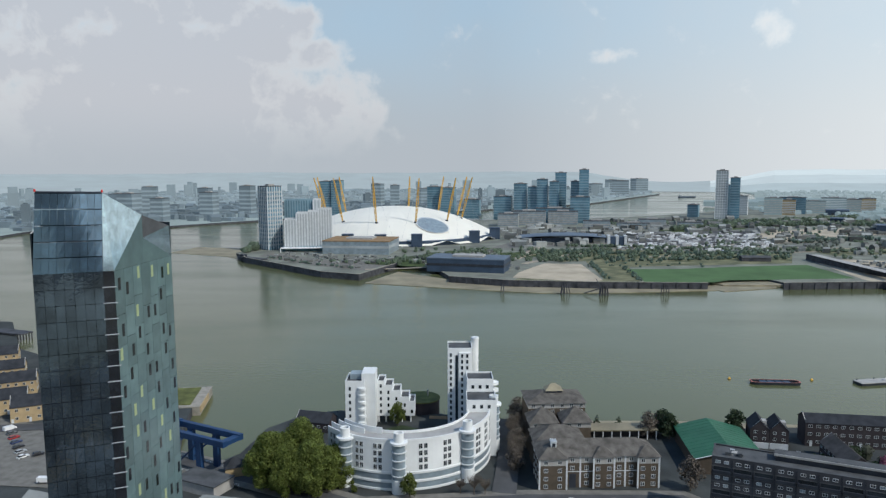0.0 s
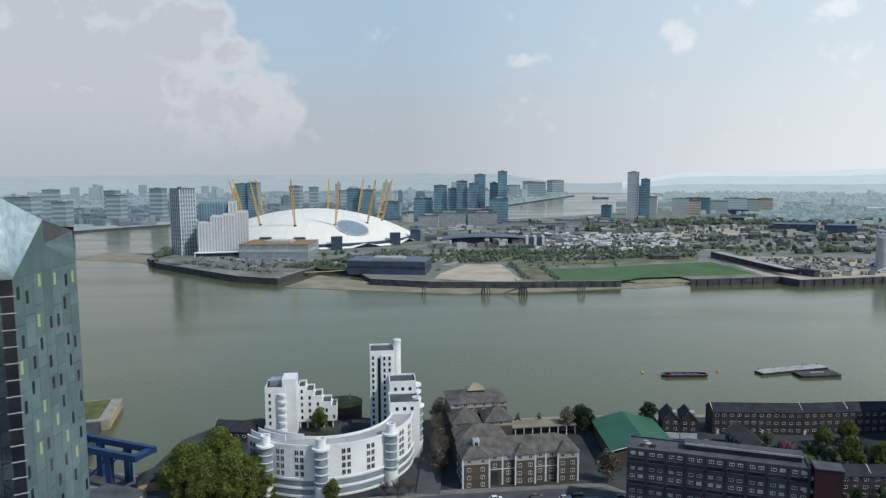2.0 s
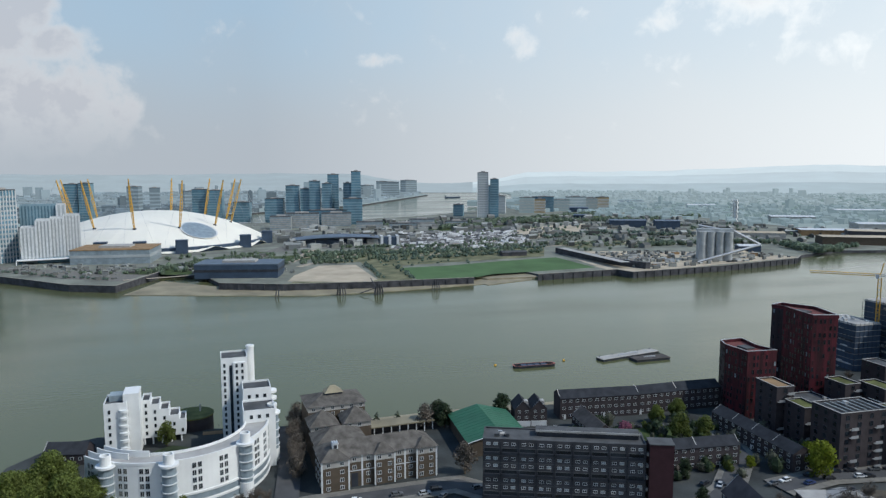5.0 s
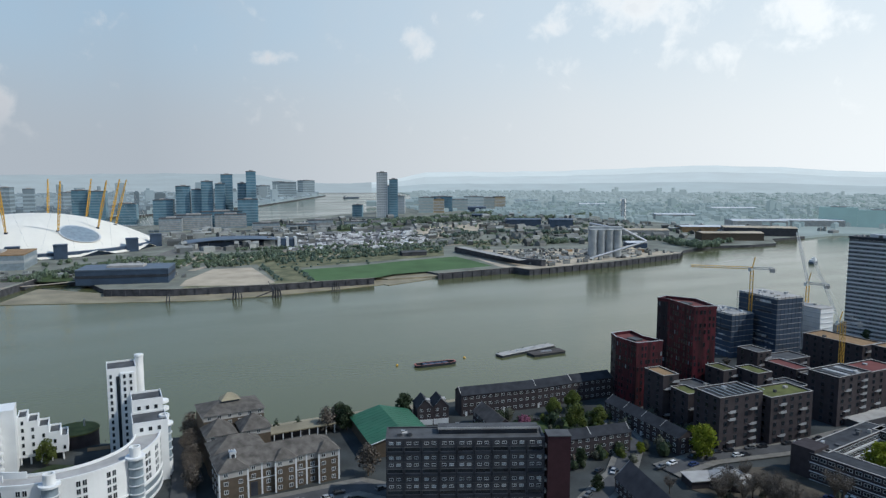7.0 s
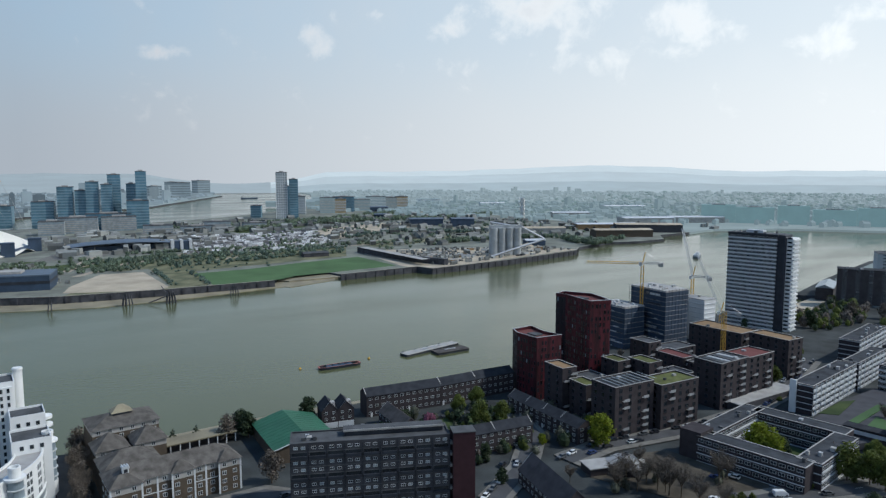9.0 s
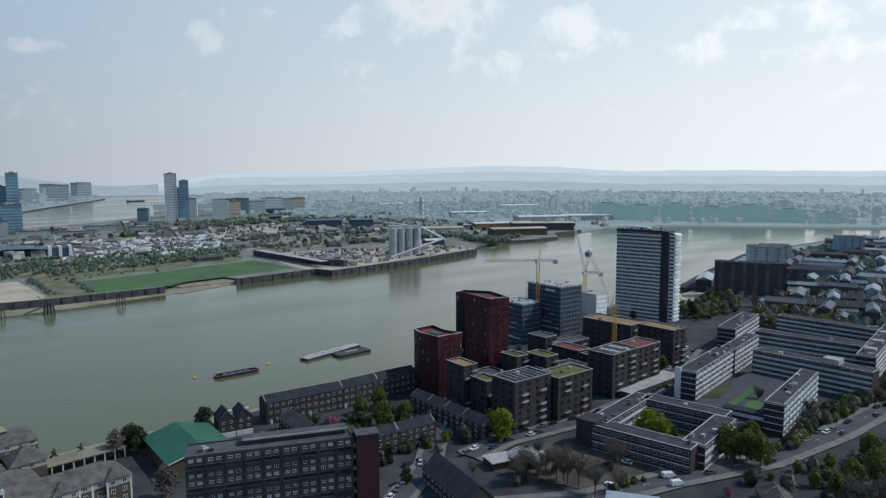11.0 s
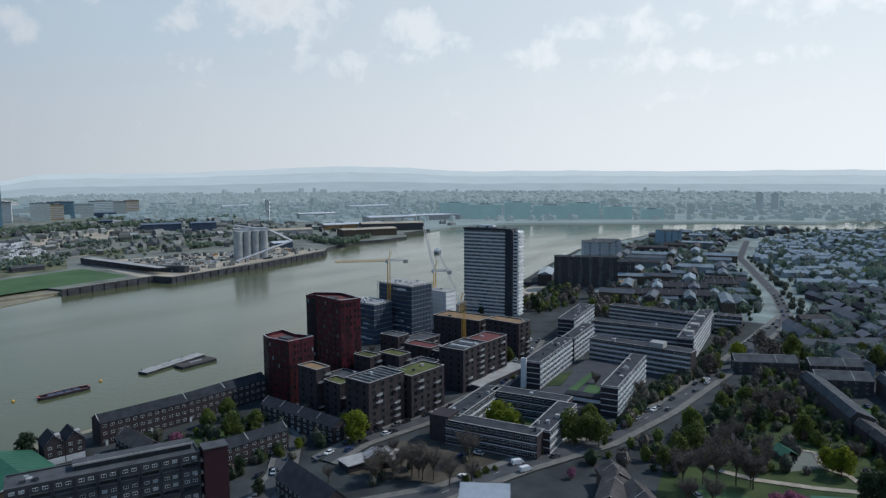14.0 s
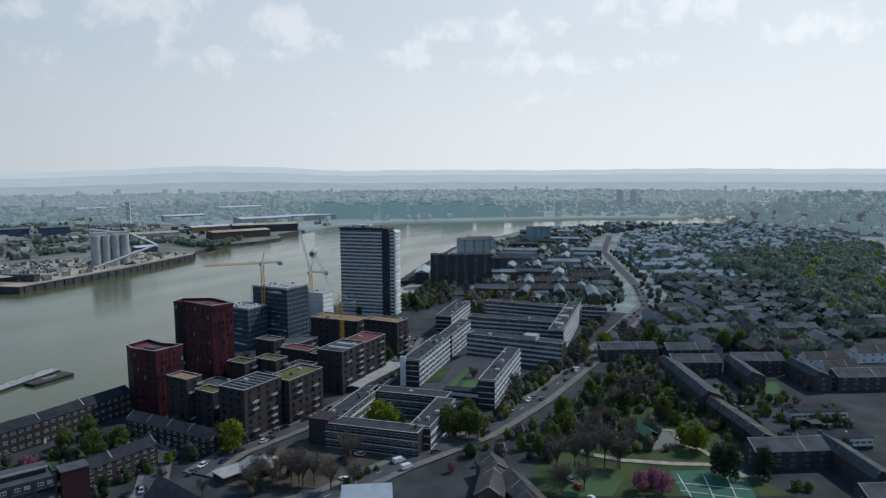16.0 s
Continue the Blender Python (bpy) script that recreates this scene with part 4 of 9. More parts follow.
def far_tower(name, label, x, y, L, W, H, yaw, wall, band, pitch=3.4, fins=0, cat="tower", roof="greyroof", finm="offwhite"):
    """A tall block with its storeys as bands and, where fins is set, upright fins."""
    b = thing(name, label, cat, x, y, 0, yaw)
    pitch = pitch * 1.7 if pitch < 4 and H > 40 else pitch
    part("wall", MB().box(-L / 2, L / 2, -W / 2, W / 2, -0.5, H), M[wall], b)
    me = MB().box(-L / 2 - 0.25, L / 2 + 0.25, -W / 2 - 0.25, W / 2 + 0.25, 0, pitch * 0.42).mesh("floor_band", M[band])
    for i in range(1, int(H / pitch)):
        place(me, b, 0, 0, i * pitch, 0, "floor_band")
    if fins:
        fm = MB().box(-0.5, 0.5, -0.6, 0.1, 0, H).mesh("fin", M[finm])
        n = max(1, int(L // fins))
        for i in range(n + 1):
            place(fm, b, -L / 2 + L * i / n, -W / 2 - 0.2, 0, 0, "fin")
        n = max(1, int(W // fins))
        for i in range(n + 1):
            u = -W / 2 + W * i / n
            place(fm, b, L / 2 + 0.2, u, 0, 90, "fin")
            place(fm, b, -L / 2 - 0.2, u, 0, -90, "fin")
    part("roof", MB().box(-L / 2 - 0.3, L / 2 + 0.3, -W / 2 - 0.3, W / 2 + 0.3, H, H + 1.2), M[roof], b)
    part("plant_room", MB().box(-L / 5, L / 5, -W / 5, W / 5, H + 1.2, H + 3.5), M["conc"], b)
    return b


# hotel and flats by the tip
far_tower("apartment_tower", "slim white and grey riverside apartment tower", -252, 1000, 24, 22, 90, 48, "farteal", "farlit", 3.4, 4.0)
def hotel():
    """A white hotel that steps up towards the arena, behind it a darker glazed slab."""
    b = thing("hotel", "stepped white riverside hotel with upright fins and a glazed slab behind", "hotel", -203, 985, 0, 8)
    fin = {}
    for nm, x0, x1, y0, y1, H, wall, fm in (("glazed_slab", -27, 17, 34, 58, 69, "farteal", "farband"), ("wing", -24, -8, -12, 14, 44, "farlit", "offwhite"), ("wing", -8, 7, -8, 24, 52, "farlit", "offwhite"), ("wing", 7, 22, -2, 30, 54, "farlit", "offwhite"), ("wing", 22, 40, 4, 34, 57, "farlit", "offwhite"),
                                            ("corner_turret", 14, 24, 30, 46, 70, "farlit", "offwhite")):
        w = part(nm, MB().box(x0, x1, y0, y1, -0.5, H), M[wall], b)
        part("parapet", ring_box(MB(), x1 - x0, y1 - y0, H, H + 1.6, 0.1), M[fm], w).location = ((x0 + x1) / 2, (y0 + y1) / 2, 0)
        me = fin.setdefault((H, fm), MB().box(-1.0, 1.0, -0.7, 0.1, 6, H).mesh("fin", M[fm]))
        n = int((x1 - x0) // 3.4)
        for i in range(n + 1):
            place(me, w, x0 + (x1 - x0) * i / n, y0, 0, 0, "fin")
        n = int((y1 - y0) // 3.4)
        for i in range(n + 1):
            place(me, w, x0, y0 + (y1 - y0) * i / n, 0, -90, "fin")
    part("canopy", MB().box(-30, 34, -24, -12, 5, 5.8).box(-30, -29, -24, -23, -0.3, 5).box(33, 34, -24, -23, -0.3, 5), M["white"], b)
    part("podium", MB().box(-28, 42, -12, 58, -0.4, 6), M["farteal"], b)
    return b


hotel()
far_tower("conference_hall", "low glass-fronted conference hall with brown roof", -118, 968, 92, 66, 17, -8, "bluegl", "farlit", 8.0, 0, "hall", "terra")
far_tower("warehouse", "long dark blue metal warehouse by the river wall", 27, 790, 88, 42, 14, -15, "navy", "dark", 6.5, 0, "warehouse", "navyroof")
# glass towers behind the arena
for x, y, L, W, H in ((135, 1593, 40, 30, 51), (174, 1573, 28, 26, 80), (201, 1559, 21, 22, 73), (221, 1548, 23, 22, 90), (246, 1535, 20, 20, 85), (265, 1560, 24, 24, 104), (289, 1513, 18, 22, 86), (306, 1500, 20, 20, 111), (239, 1480, 80, 30, 30), (292, 1470, 40, 26, 54),
                      (-27, 1676, 31, 26, 71), (6, 1659, 33, 26, 69), (64, 1629, 36, 30, 43), (-290, 1700, 28, 24, 84), (-262, 1690, 24, 24, 86)):
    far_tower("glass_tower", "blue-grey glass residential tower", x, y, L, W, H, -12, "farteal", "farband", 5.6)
far_tower("apartment_tower", "tall white-finned riverside apartment tower", 639, 1563, 25, 22, 108, -22, "farlit", "offwhite", 3.4, 5.0, finm="white")
far_tower("glass_tower", "grey glass residential tower beside the white one", 664, 1549, 20, 22, 92, -22, "farteal", "farband", 3.4)

# ---- the peninsula's sheds, yards and flats ----
rf_ = random.Random(21)


def shed(label, x, y, L, W, H, yaw, wall="conc", roof="offwhite", rise=2.0, name="industrial_shed"):
    b = thing(name, label, "shed", x, y, 0, yaw, "industrial sheds")
    part("wall", MB().box(-L / 2, L / 2, -W / 2, W / 2, -0.4, H), M[wall], b)
    part("roof", MB().gable(-L / 2, L / 2, -W / 2, W / 2, H, H + rise, 0, None, 0.6), M[roof], b)
    part("loading_door", MB().box(-L / 4, -L / 4 + 5, -W / 2 - 0.15, -W / 2, 0, min(5, H * 0.8)), M["dark"], b)
    return b


def flats_far(x, y, L, W, H, yaw, wall="farbld", band="offwhite", label="mid-rise waterside flats"):
    return far_tower("apartment_block", label, x, y, L, W, H, yaw, wall, band, 4.2, 0, "flats")


# long low shell roof of the transport interchange
it = thing("bus_station", "low sweeping grey roof of the bus station", "station", 195.1, 1081.8, 0, -6)
seg = 16
sr = MB()
for i in range(seg):
    a0, a1 = -1 + 2 * i / seg, -1 + 2 * (i + 1) / seg
    z0, z1 = 7 + 5 * (1 - a0 * a0), 7 + 5 * (1 - a1 * a1)
    sr.face(((75 * a0, -18 + 8 * a0 * a0, z0), (75 * a1, -18 + 8 * a1 * a1, z1), (75 * a1, 30, z1 + 1), (75 * a0, 30, z0 + 1)))
    sr.face(((75 * a0, 30, z0 + 0.2), (75 * a1, 30, z1 + 0.2), (75 * a1, -18 + 8 * a1 * a1, z1 - 0.8), (75 * a0, -18 + 8 * a0 * a0, z0 - 0.8)))
part("roof", sr, M["navyroof"], it)
part("glass_wall", MB().box(-60, 60, -4, 24, -0.3, 7), M["navy"], it)
vs = thing("vent_shaft", "pair of white-edged ventilation towers", "vent tower", 258.9, 1017.5, 0, -8)
part("wall", MB().box(-14, 14, -8, 8, -0.3, 15), M["navy"], vs)
for u in (-14, -2, 10):
    part("pier", MB().box(u, u + 4, -9, 9, -0.3, 17), M["offwhite"], vs)

for x, y, L, W, H, lab in ((250, 1440, 60, 30, 26, "glass-fronted office block"), (175, 1420, 66, 34, 28, "perforated grey college building"), (130, 1400, 40, 34, 24, "grey office block"), (420, 1370, 50, 22, 14, "low grey office block"), (370, 1330, 60, 20, 10, "low site offices"),
                           (480, 1320, 44, 20, 12, "low site offices"), (300, 1340, 50, 24, 14, "low grey office block")):
    far_tower("office_block", lab + " near the arena", x, y, L, W, H, -10, "bluegl", "conc", 3.6, 0, "offices")
# flats beyond the car parks
for px, L, H, wall, band in ((603, 24, 28, "farteal", "farband"), (706, 26, 72, "farteal", "farband"), (738, 40, 46, "farlit", "offwhite"), (830, 40, 40, "farbld", "conc"), (865, 30, 36, "ybrick", "offwhite"), (895, 60, 40, "farteal", "farband"),
                             (960, 50, 30, "farbld", "conc"), (1005, 56, 38, "farbld", "offwhite"), (1060, 40, 34, "conc", "farbld"), (1095, 36, 36, "ybrick", "offwhite")):
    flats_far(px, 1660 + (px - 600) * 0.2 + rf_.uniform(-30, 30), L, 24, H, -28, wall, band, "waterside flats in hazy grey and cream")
for px, py, L in ((880, 2080, 150), (980, 2150, 180), (1150, 2250, 200)):
    shed("long hazy distribution shed", px, py, L, 60, 14, -25, "farbld", "farbld", 3)
# sheds and yards
for x, y, L, W, H, yaw, wl_, rf2 in ((1063.3, 916.8, 120, 40, 10, -31, "terra", "offwhite"), (964.3, 793.3, 100, 36, 12, -31, "brick", "sand"), (1252.0, 962.9, 110, 50, 12, -31, "conc", "offwhite"), (903.2, 932.6, 80, 36, 9, -31, "conc", "sand"),
                                  (815.6, 1200.1, 70, 30, 14, -28, "navy", "navyroof"), (865.1, 1135.8, 46, 30, 16, -28, "navy", "navyroof"), (854.5, 1458.2, 30, 18, 8, -28, "navy", "navyroof"), (394.6, 851.6, 34, 12, 5, -8, "dconc", "greyroof"),
                                  (1248.4, 1192.3, 90, 40, 12, -31, "conc", "offwhite"), (1359.7, 912.4, 120, 50, 12, -35, "conc", "offwhite"), (1611.5, 1319.3, 120, 50, 12, -31, "farbld", "offwhite"),
                                  (737.9, 779.9, 30, 20, 8, -25, "navy", "offwhite"), (1080.5, 825.4, 120, 40, 14, -42, "dconc", "sand"), (1435.4, 1719.9, 80, 40, 10, -31, "offwhite", "offwhite"), (1390.4, 2029.5, 80, 40, 12, -31, "offwhite", "farbld"),
                                  (981.3, 1682.2, 50, 30, 12, -28, "navy", "navyroof")):
    shed("low industrial shed with pale roof", x, y, L, W, H, yaw, wl_, rf2)
# riverside wharf works: aggregate silos with conveyor
sl = thing("silo_plant", "cluster of grey concrete silos paled for haze, with sloping conveyors", "silos", 622, 716, 0, -30)
for i in range(4):
    for j in range(2):
        s = part("silo", MB().cyl(-16 + i * 10.6, -5 + j * 10.4, 5.2, -0.4, 36, 18), M["siloconc"], sl)
        part("silo_cap", MB().cyl(-16 + i * 10.6, -5 + j * 10.4, 5.5, 36, 36.8, 18), M["siloconc"], s)
part("gallery", MB().box(-22, 22, -4, 4, 36.8, 40.5), M["siloconc"], sl)
for p, q in (((20, 0, 39), (52, -12, 22)), ((52, -12, 22), (-26, -38, 2)), ((10, 0, 39), (-20, 6, 44))):
    part("conveyor", MB().bar(p, q, 1.5), M["steel"], sl)
for i in range(9):
    p = thing("aggregate_heap", "pale conical heap of gravel", "heap", rf_.uniform(500, 720), rf_.uniform(705, 800), 0, 0, "aggregate heaps")
    mb = MB()
    r, h = rf_.uniform(6, 13), rf_.uniform(3, 6)
    ring = [(r * (1 + 0.2 * math.sin(3 * a)) * math.cos(a), r * (1 + 0.15 * math.cos(2 * a)) * math.sin(a)) for a in [2 * math.pi * k / 18 for k in range(18)]]
    for k in range(18):
        a, b = ring[k], ring[(k + 1) % 18]
        mb.face(((*a, 0), (*b, 0), (b[0] * 0.12, b[1] * 0.12, h), (a[0] * 0.12, a[1] * 0.12, h)))
    mb.face([(a[0] * 0.12, a[1] * 0.12, h) for a in ring])
    part("gravel_mound", mb, M["sand" if i % 3 else "terra"], p)
for i in range(26):
    p = thing("site_hut", "small dark site cabin or machine on the gravel quay", "cabin", rf_.uniform(495, 730), rf_.uniform(690, 790), 0, rf_.uniform(-40, 10), "site cabins")
    a, b, h = rf_.uniform(5, 12), rf_.uniform(3, 5), rf_.uniform(2.5, 4.5)
    part("body", MB().box(-a / 2, a / 2, -b / 2, b / 2, -0.1, h), M[rf_.choice(("navy", "offwhite", "dark", "terra", "conc"))], p)
    part("roof", MB().box(-a / 2 - 0.15, a / 2 + 0.15, -b / 2 - 0.15, b / 2 + 0.15, h, h + 0.2), M["conc"], p)
bund = thing("bund_wall", "dark retaining wall between field and gravel quay", "wall", 0, 0)
mb = MB()
for a, b in zip([(452, 866), (455, 800), (462, 735), (478, 690)][:-1], [(452, 866), (455, 800), (462, 735), (478, 690)][1:]):
    mb.prism([(a[0] - 3, a[1]), (b[0] - 3, b[1]), (b[0] + 3, b[1]), (a[0] + 3, a[1])], -0.3, 7.5)
part("wall", mb, M["quay"], bund)
part("coping", MB().box(449, 461, 700, 860, 7.5, 7.6), M["conc"], bund)
# twisted sculpture
hx = thing("sculpture", "tall twisted white steel lattice sculpture", "sculpture", 1165, 1280)
for k in range(24):
    a, b = radians(k * 30), radians((k + 1) * 30)
    m = MB()
    for o in (0, math.pi):
        m.bar((6 * math.cos(a + o), 6 * math.sin(a + o), k * 2), (6 * math.cos(b + o), 6 * math.sin(b + o), k * 2 + 2), 0.9)
    m.bar((6 * math.cos(a), 6 * math.sin(a), k * 2), (-6 * math.cos(a), -6 * math.sin(a), k * 2), 0.6)
    part("twist", m, M["white"], hx)
# coping line and fenders on the far river walls
WALL = [(3, 742), (67, 714), (158, 700), (272, 691)]
WALL2 = [(350, 688), (456, 690), (462, 665), (596, 672), (741, 693), (770, 715)]
WALL3 = [(-285, 949), (-262, 905), (-196, 837), (-141, 779), (-96, 757), (-60, 850)]
K_ = 0.974


def river_wall(nm, ln, label):
    """The flood wall stands in front of the made ground and rises above it."""
    w, f, c = MB(), MB(), MB()
    front = [(x * K_, y * K_) for x, y in ln]
    for (a, b), (c0, d) in zip(zip(front[:-1], front[1:]), zip(ln[:-1], ln[1:])):
        dv = (Vector(b) - Vector(a)).normalized()
        n = Vector((-dv.y, dv.x)) * 0.6
        for m, r, z0, z1 in ((w, 1.0, -6, 3.0), (c, 1.5, 3.0, 3.25)):
            m.prism([tuple(Vector(a) - n * r), tuple(Vector(b) - n * r), tuple(Vector(b) + n * r), tuple(Vector(a) + n * r)], z0, z1)
        f.prism([a, b, d, c0], -5.5, -0.03)
    fixed(nm, w, M["quay"], label)
    fixed(nm + "_coping", c, M["stone"], "pale coping of the river wall")
    fixed(nm + "_fill", f, M["scrub"], "made ground behind the river wall")


for nm, ln in (("river_wall", WALL), ("river_wall_east", WALL2), ("river_wall_west", WALL3)):
    river_wall(nm, ln, "dark sheet-piled river wall")
fm = MB().box(-0.4, 0.4, -0.5, 0.3, -4.5, 2.6).mesh("fender", M["quay"])
for ln in (WALL, WALL2):
    for a, b in zip(ln[:-1], ln[1:]):
        a, b = Vector(a), Vector(b)
        n = int((b - a).length // 12)
        for i in range(n):
            p = a.lerp(b, (i + 0.5) / n)
            ob = new("fender_post", fm)
            ob.matrix_basis = pose(*sited(p.x * K_, p.y * K_ - 0.9), 0, 0, 0, math.degrees(math.atan2((b - a).y, (b - a).x)) - bearing(p.x, p.y))
            tagged(ob, "dark timber fender post on the river wall", "post", "river wall fenders")
# timber dolphins in the river
for x, y, k in ((58, 660, 1), (117, 653, 3), (153, 645, 4), (214, 651, 2)):
    d = thing("mooring_dolphin", "dark timber mooring dolphin standing in the river", "dolphin", x, y, -4, 0, "mooring dolphins")
    for i in range(k * 2):
        u, v = (i % 4 - 1.5) * 2.2, (i // 4 - 0.5) * 3
        part("pile", MB().bar((u * 1.3, v * 1.3, -2), (u * 0.8, v * 0.8, 9 + (i % 3)), 0.5, 0, 8), M["quay"], d)
    part("cap_beam", MB().box(-3.2, 3.2, -0.5, 0.5, 7.0, 7.8), M["quay"], d)
    if k == 4:
        part("brace", MB().bar((-18, 4, 1.5), (-3, 0, 7), 0.5).bar((-3, 0, 8), (-6, 8, 15), 0.35), M["quay"], d)

# cars in the far parks: specks past counting
mb = MB()
for i in range(700):
    u, v = rf_.random(), rf_.random()
    x = 250 + 230 * u + 80 * v
    y = 950 + 260 * v - 20 * u + (int(rf_.random() * 8) * 4)
    a, l, w = rf_.uniform(0, 0.3), rf_.choice((4.4, 4.6, 9)), 2.0
    c, s = math.cos(a), math.sin(a)
    mb.prism([(x + c * p - s * q, y + s * p + c * q) for p, q in ((-l / 2, -w / 2), (l / 2, -w / 2), (l / 2, w / 2), (-l / 2, w / 2))], 0.1, 1.6 if l < 5 else 3.2)
m_far_car = mat("far_car_paint", (0.45, 0.46, 0.47), 0.4, 0.1, 0.3, 1.0, island=0.8)
fixed("parked_vehicles", mb, m_far_car, "hundreds of parked cars and coaches", "stuff", "cars")
# scrub bushes and small trees of the peninsula
spots = []
for i in range(520):
    r = rf_.random()
    if r < 0.35:
        x, y = rf_.uniform(120, 440), rf_.uniform(860, 960)
    elif r < 0.5:
        x, y = rf_.uniform(-60, 160), rf_.uniform(850, 990)
    elif r < 0.75:
        x = rf_.uniform(330, 1000)
        y = 1380 + 0.1 * x + rf_.uniform(-60, 60)
    else:
        x, y = rf_.uniform(420, 1000), rf_.uniform(860, 1250)
    spots.append((x, y, rf_.uniform(2, 4.5), rf_.uniform(3, 7)))
wood("scrub_bushes", "scattered green bushes and small trees", spots, 3, "midleaf")
spots = [(rf_.uniform(60, 330), rf_.uniform(745, 860), rf_.uniform(1, 2.6), rf_.uniform(1.5, 3.5)) for _ in range(60) if True]
wood("river_wall_bushes", "low bushes behind the river wall", [q for q in spots if not (170 < q[0] < 420 and q[1] < 800) and not (60 < q[0] < 170)], 4, "midleaf2")
spots = []
for i in range(2600):
    x = rf_.uniform(600, 3800)
    y = rf_.uniform(300, 3400)
    if 1480 + 0.25 * x > y > 0.0 and x > 1750 - 0.9 * max(0, y - 700) and x > 1100 + max(0, 1900 - y) * 0.05:
        spots.append((x, y, rf_.uniform(6, 14), rf_.uniform(6, 12)))
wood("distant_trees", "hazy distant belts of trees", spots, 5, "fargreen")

# hedges and tree lines
def hedge(name, label, line, step, r, h, seed, leaf):
    rng = random.Random(seed)
    out = []
    for a, b in zip(line[:-1], line[1:]):
        a, b = Vector(a), Vector(b)
        n = max(1, int((b - a).length / step))
        for i in range(n):
            p = a.lerp(b, (i + rng.random()) / n)
            out.append((p.x + rng.uniform(-3, 3), p.y + rng.uniform(-4, 4), r * rng.uniform(0.7, 1.3), h * rng.uniform(0.7, 1.3)))
    return wood(name, label, out, seed, leaf)


for i, (ln, step, r, h, lf) in enumerate((([(140, 951), (245, 924), (479, 922)], 4, 3.0, 4.5, "midleaf2"), ([(220, 856), (339, 864), (458, 881)], 5, 2.8, 4, "midleaf2"), ([(184, 1019), (375, 978), (551, 938), (612, 923)], 5, 3.5, 5, "midleaf"),
                                          ([(522, 1368), (715, 1431), (947, 1532)], 5, 7, 11, "midleaf"), ([(421, 1272), (579, 1339), (726, 1360)], 6, 6, 9, "midleaf"), ([(500, 1090), (608, 1036)], 6, 4, 6, "midleaf3"), ([(-66, 860), (-4, 916), (77, 965)], 4, 3, 5, "midleaf"),
                                          ([(-277, 949), (-271, 982), (-282, 1010)], 3, 5, 9, "midleaf"), ([(-230, 900), (-167, 840), (-108, 802)], 6, 2.2, 3, "midleaf2"), ([(-157, 861), (-99, 840), (-61, 882)], 7, 2.4, 3.5, "midleaf"), ([(621, 881), (737, 881), (837, 851), (863, 749), (930, 759)], 6, 5, 8, "midleaf"),
                                          ([(547, 1052), (690, 1092), (768, 1017), (915, 1025)], 6, 5, 7, "midleaf2"), ([(826, 800), (809, 721), (851, 721)], 5, 6, 10, "midleaf"), ([(181, 841), (173, 717)], 4, 2.0, 3, "midleaf2"), ([(213, 806), (205, 700)], 4, 2.0, 3, "midleaf2"),
                                          ([(627, 1367), (798, 1361), (931, 1322), (1150, 1376)], 6, 6, 9, "midleaf"))):
    hedge("tree_line", "hedge and scrub line on the peninsula", ln, step, r, h, 100 + i, lf)

# ---- distant town: thousands of low buildings ----
def inside(poly, x, y):
    c, j = False, len(poly) - 1
    for i in range(len(poly)):
        (xi, yi), (xj, yj) = poly[i], poly[j]
        if (yi > y) != (yj > y) and x < (xj - xi) * (y - yi) / (yj - yi) + xi:
            c = not c
        j = i
    return c


def town(name, label, poly, n, m, seed, hmin=5, hmax=14, tall=0.03, smin=8, smax=36, tallh=(25, 60), far=None, farm="farbld2"):
    """Low buildings strewn over a plan; those past the distance far become a second mesh, in a material with more
    painted haze.
    """
    rng = random.Random(seed)
    mb, mf = MB(), MB()
    xs, ys = [p[0] for p in poly], [p[1] for p in poly]
    k = 0
    while k < n:
        x, y = rng.uniform(min(xs), max(xs)), rng.uniform(min(ys), max(ys))
        if not inside(poly, x, y) or math.hypot(x, y) > 3620:
            continue
        k += 1
        h = rng.uniform(*tallh) if rng.random() < tall else rng.uniform(hmin, hmax)
        l, w, a = rng.uniform(smin, smax), rng.uniform(smin, smax * 0.5), rng.uniform(-0.6, 0.6)
        c, s = math.cos(a), math.sin(a)
        q = [(x + c * p - s * r, y + s * p + c * r) for p, r in ((-l / 2, -w / 2), (l / 2, -w / 2), (l / 2, w / 2), (-l / 2, w / 2))]
        t = mf if far and math.hypot(x, y) > far else mb
        if h < 11 and l < 30 and rng.random() < 0.6:
            e0, e1 = ((q[0][0] + q[3][0]) / 2, (q[0][1] + q[3][1]) / 2), ((q[1][0] + q[2][0]) / 2, (q[1][1] + q[2][1]) / 2)
            b0, b1, b2, b3 = [(*v, -0.5) for v in q]
            t0, t1, t2, t3 = [(*v, h) for v in q]
            r0, r1 = (*e0, h + w * 0.3), (*e1, h + w * 0.3)
            t.face((b0, b1, t1, t0)).face((b1, b2, t2, r1, t1)).face((b2, b3, t3, t2)).face((b3, b0, t0, r0, t3)).face((t0, t1, r1, r0)).face((t2, t3, r0, r1))
        else:
            t.prism(q, -0.5, h)
        if h > 18 and t is mb:
            t.prism([(x + (px - x) * 0.5, y + (py - y) * 0.5) for px, py in q], h, h + 3)
    if mf.f:
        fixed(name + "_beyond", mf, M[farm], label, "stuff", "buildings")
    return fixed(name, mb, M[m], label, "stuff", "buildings")


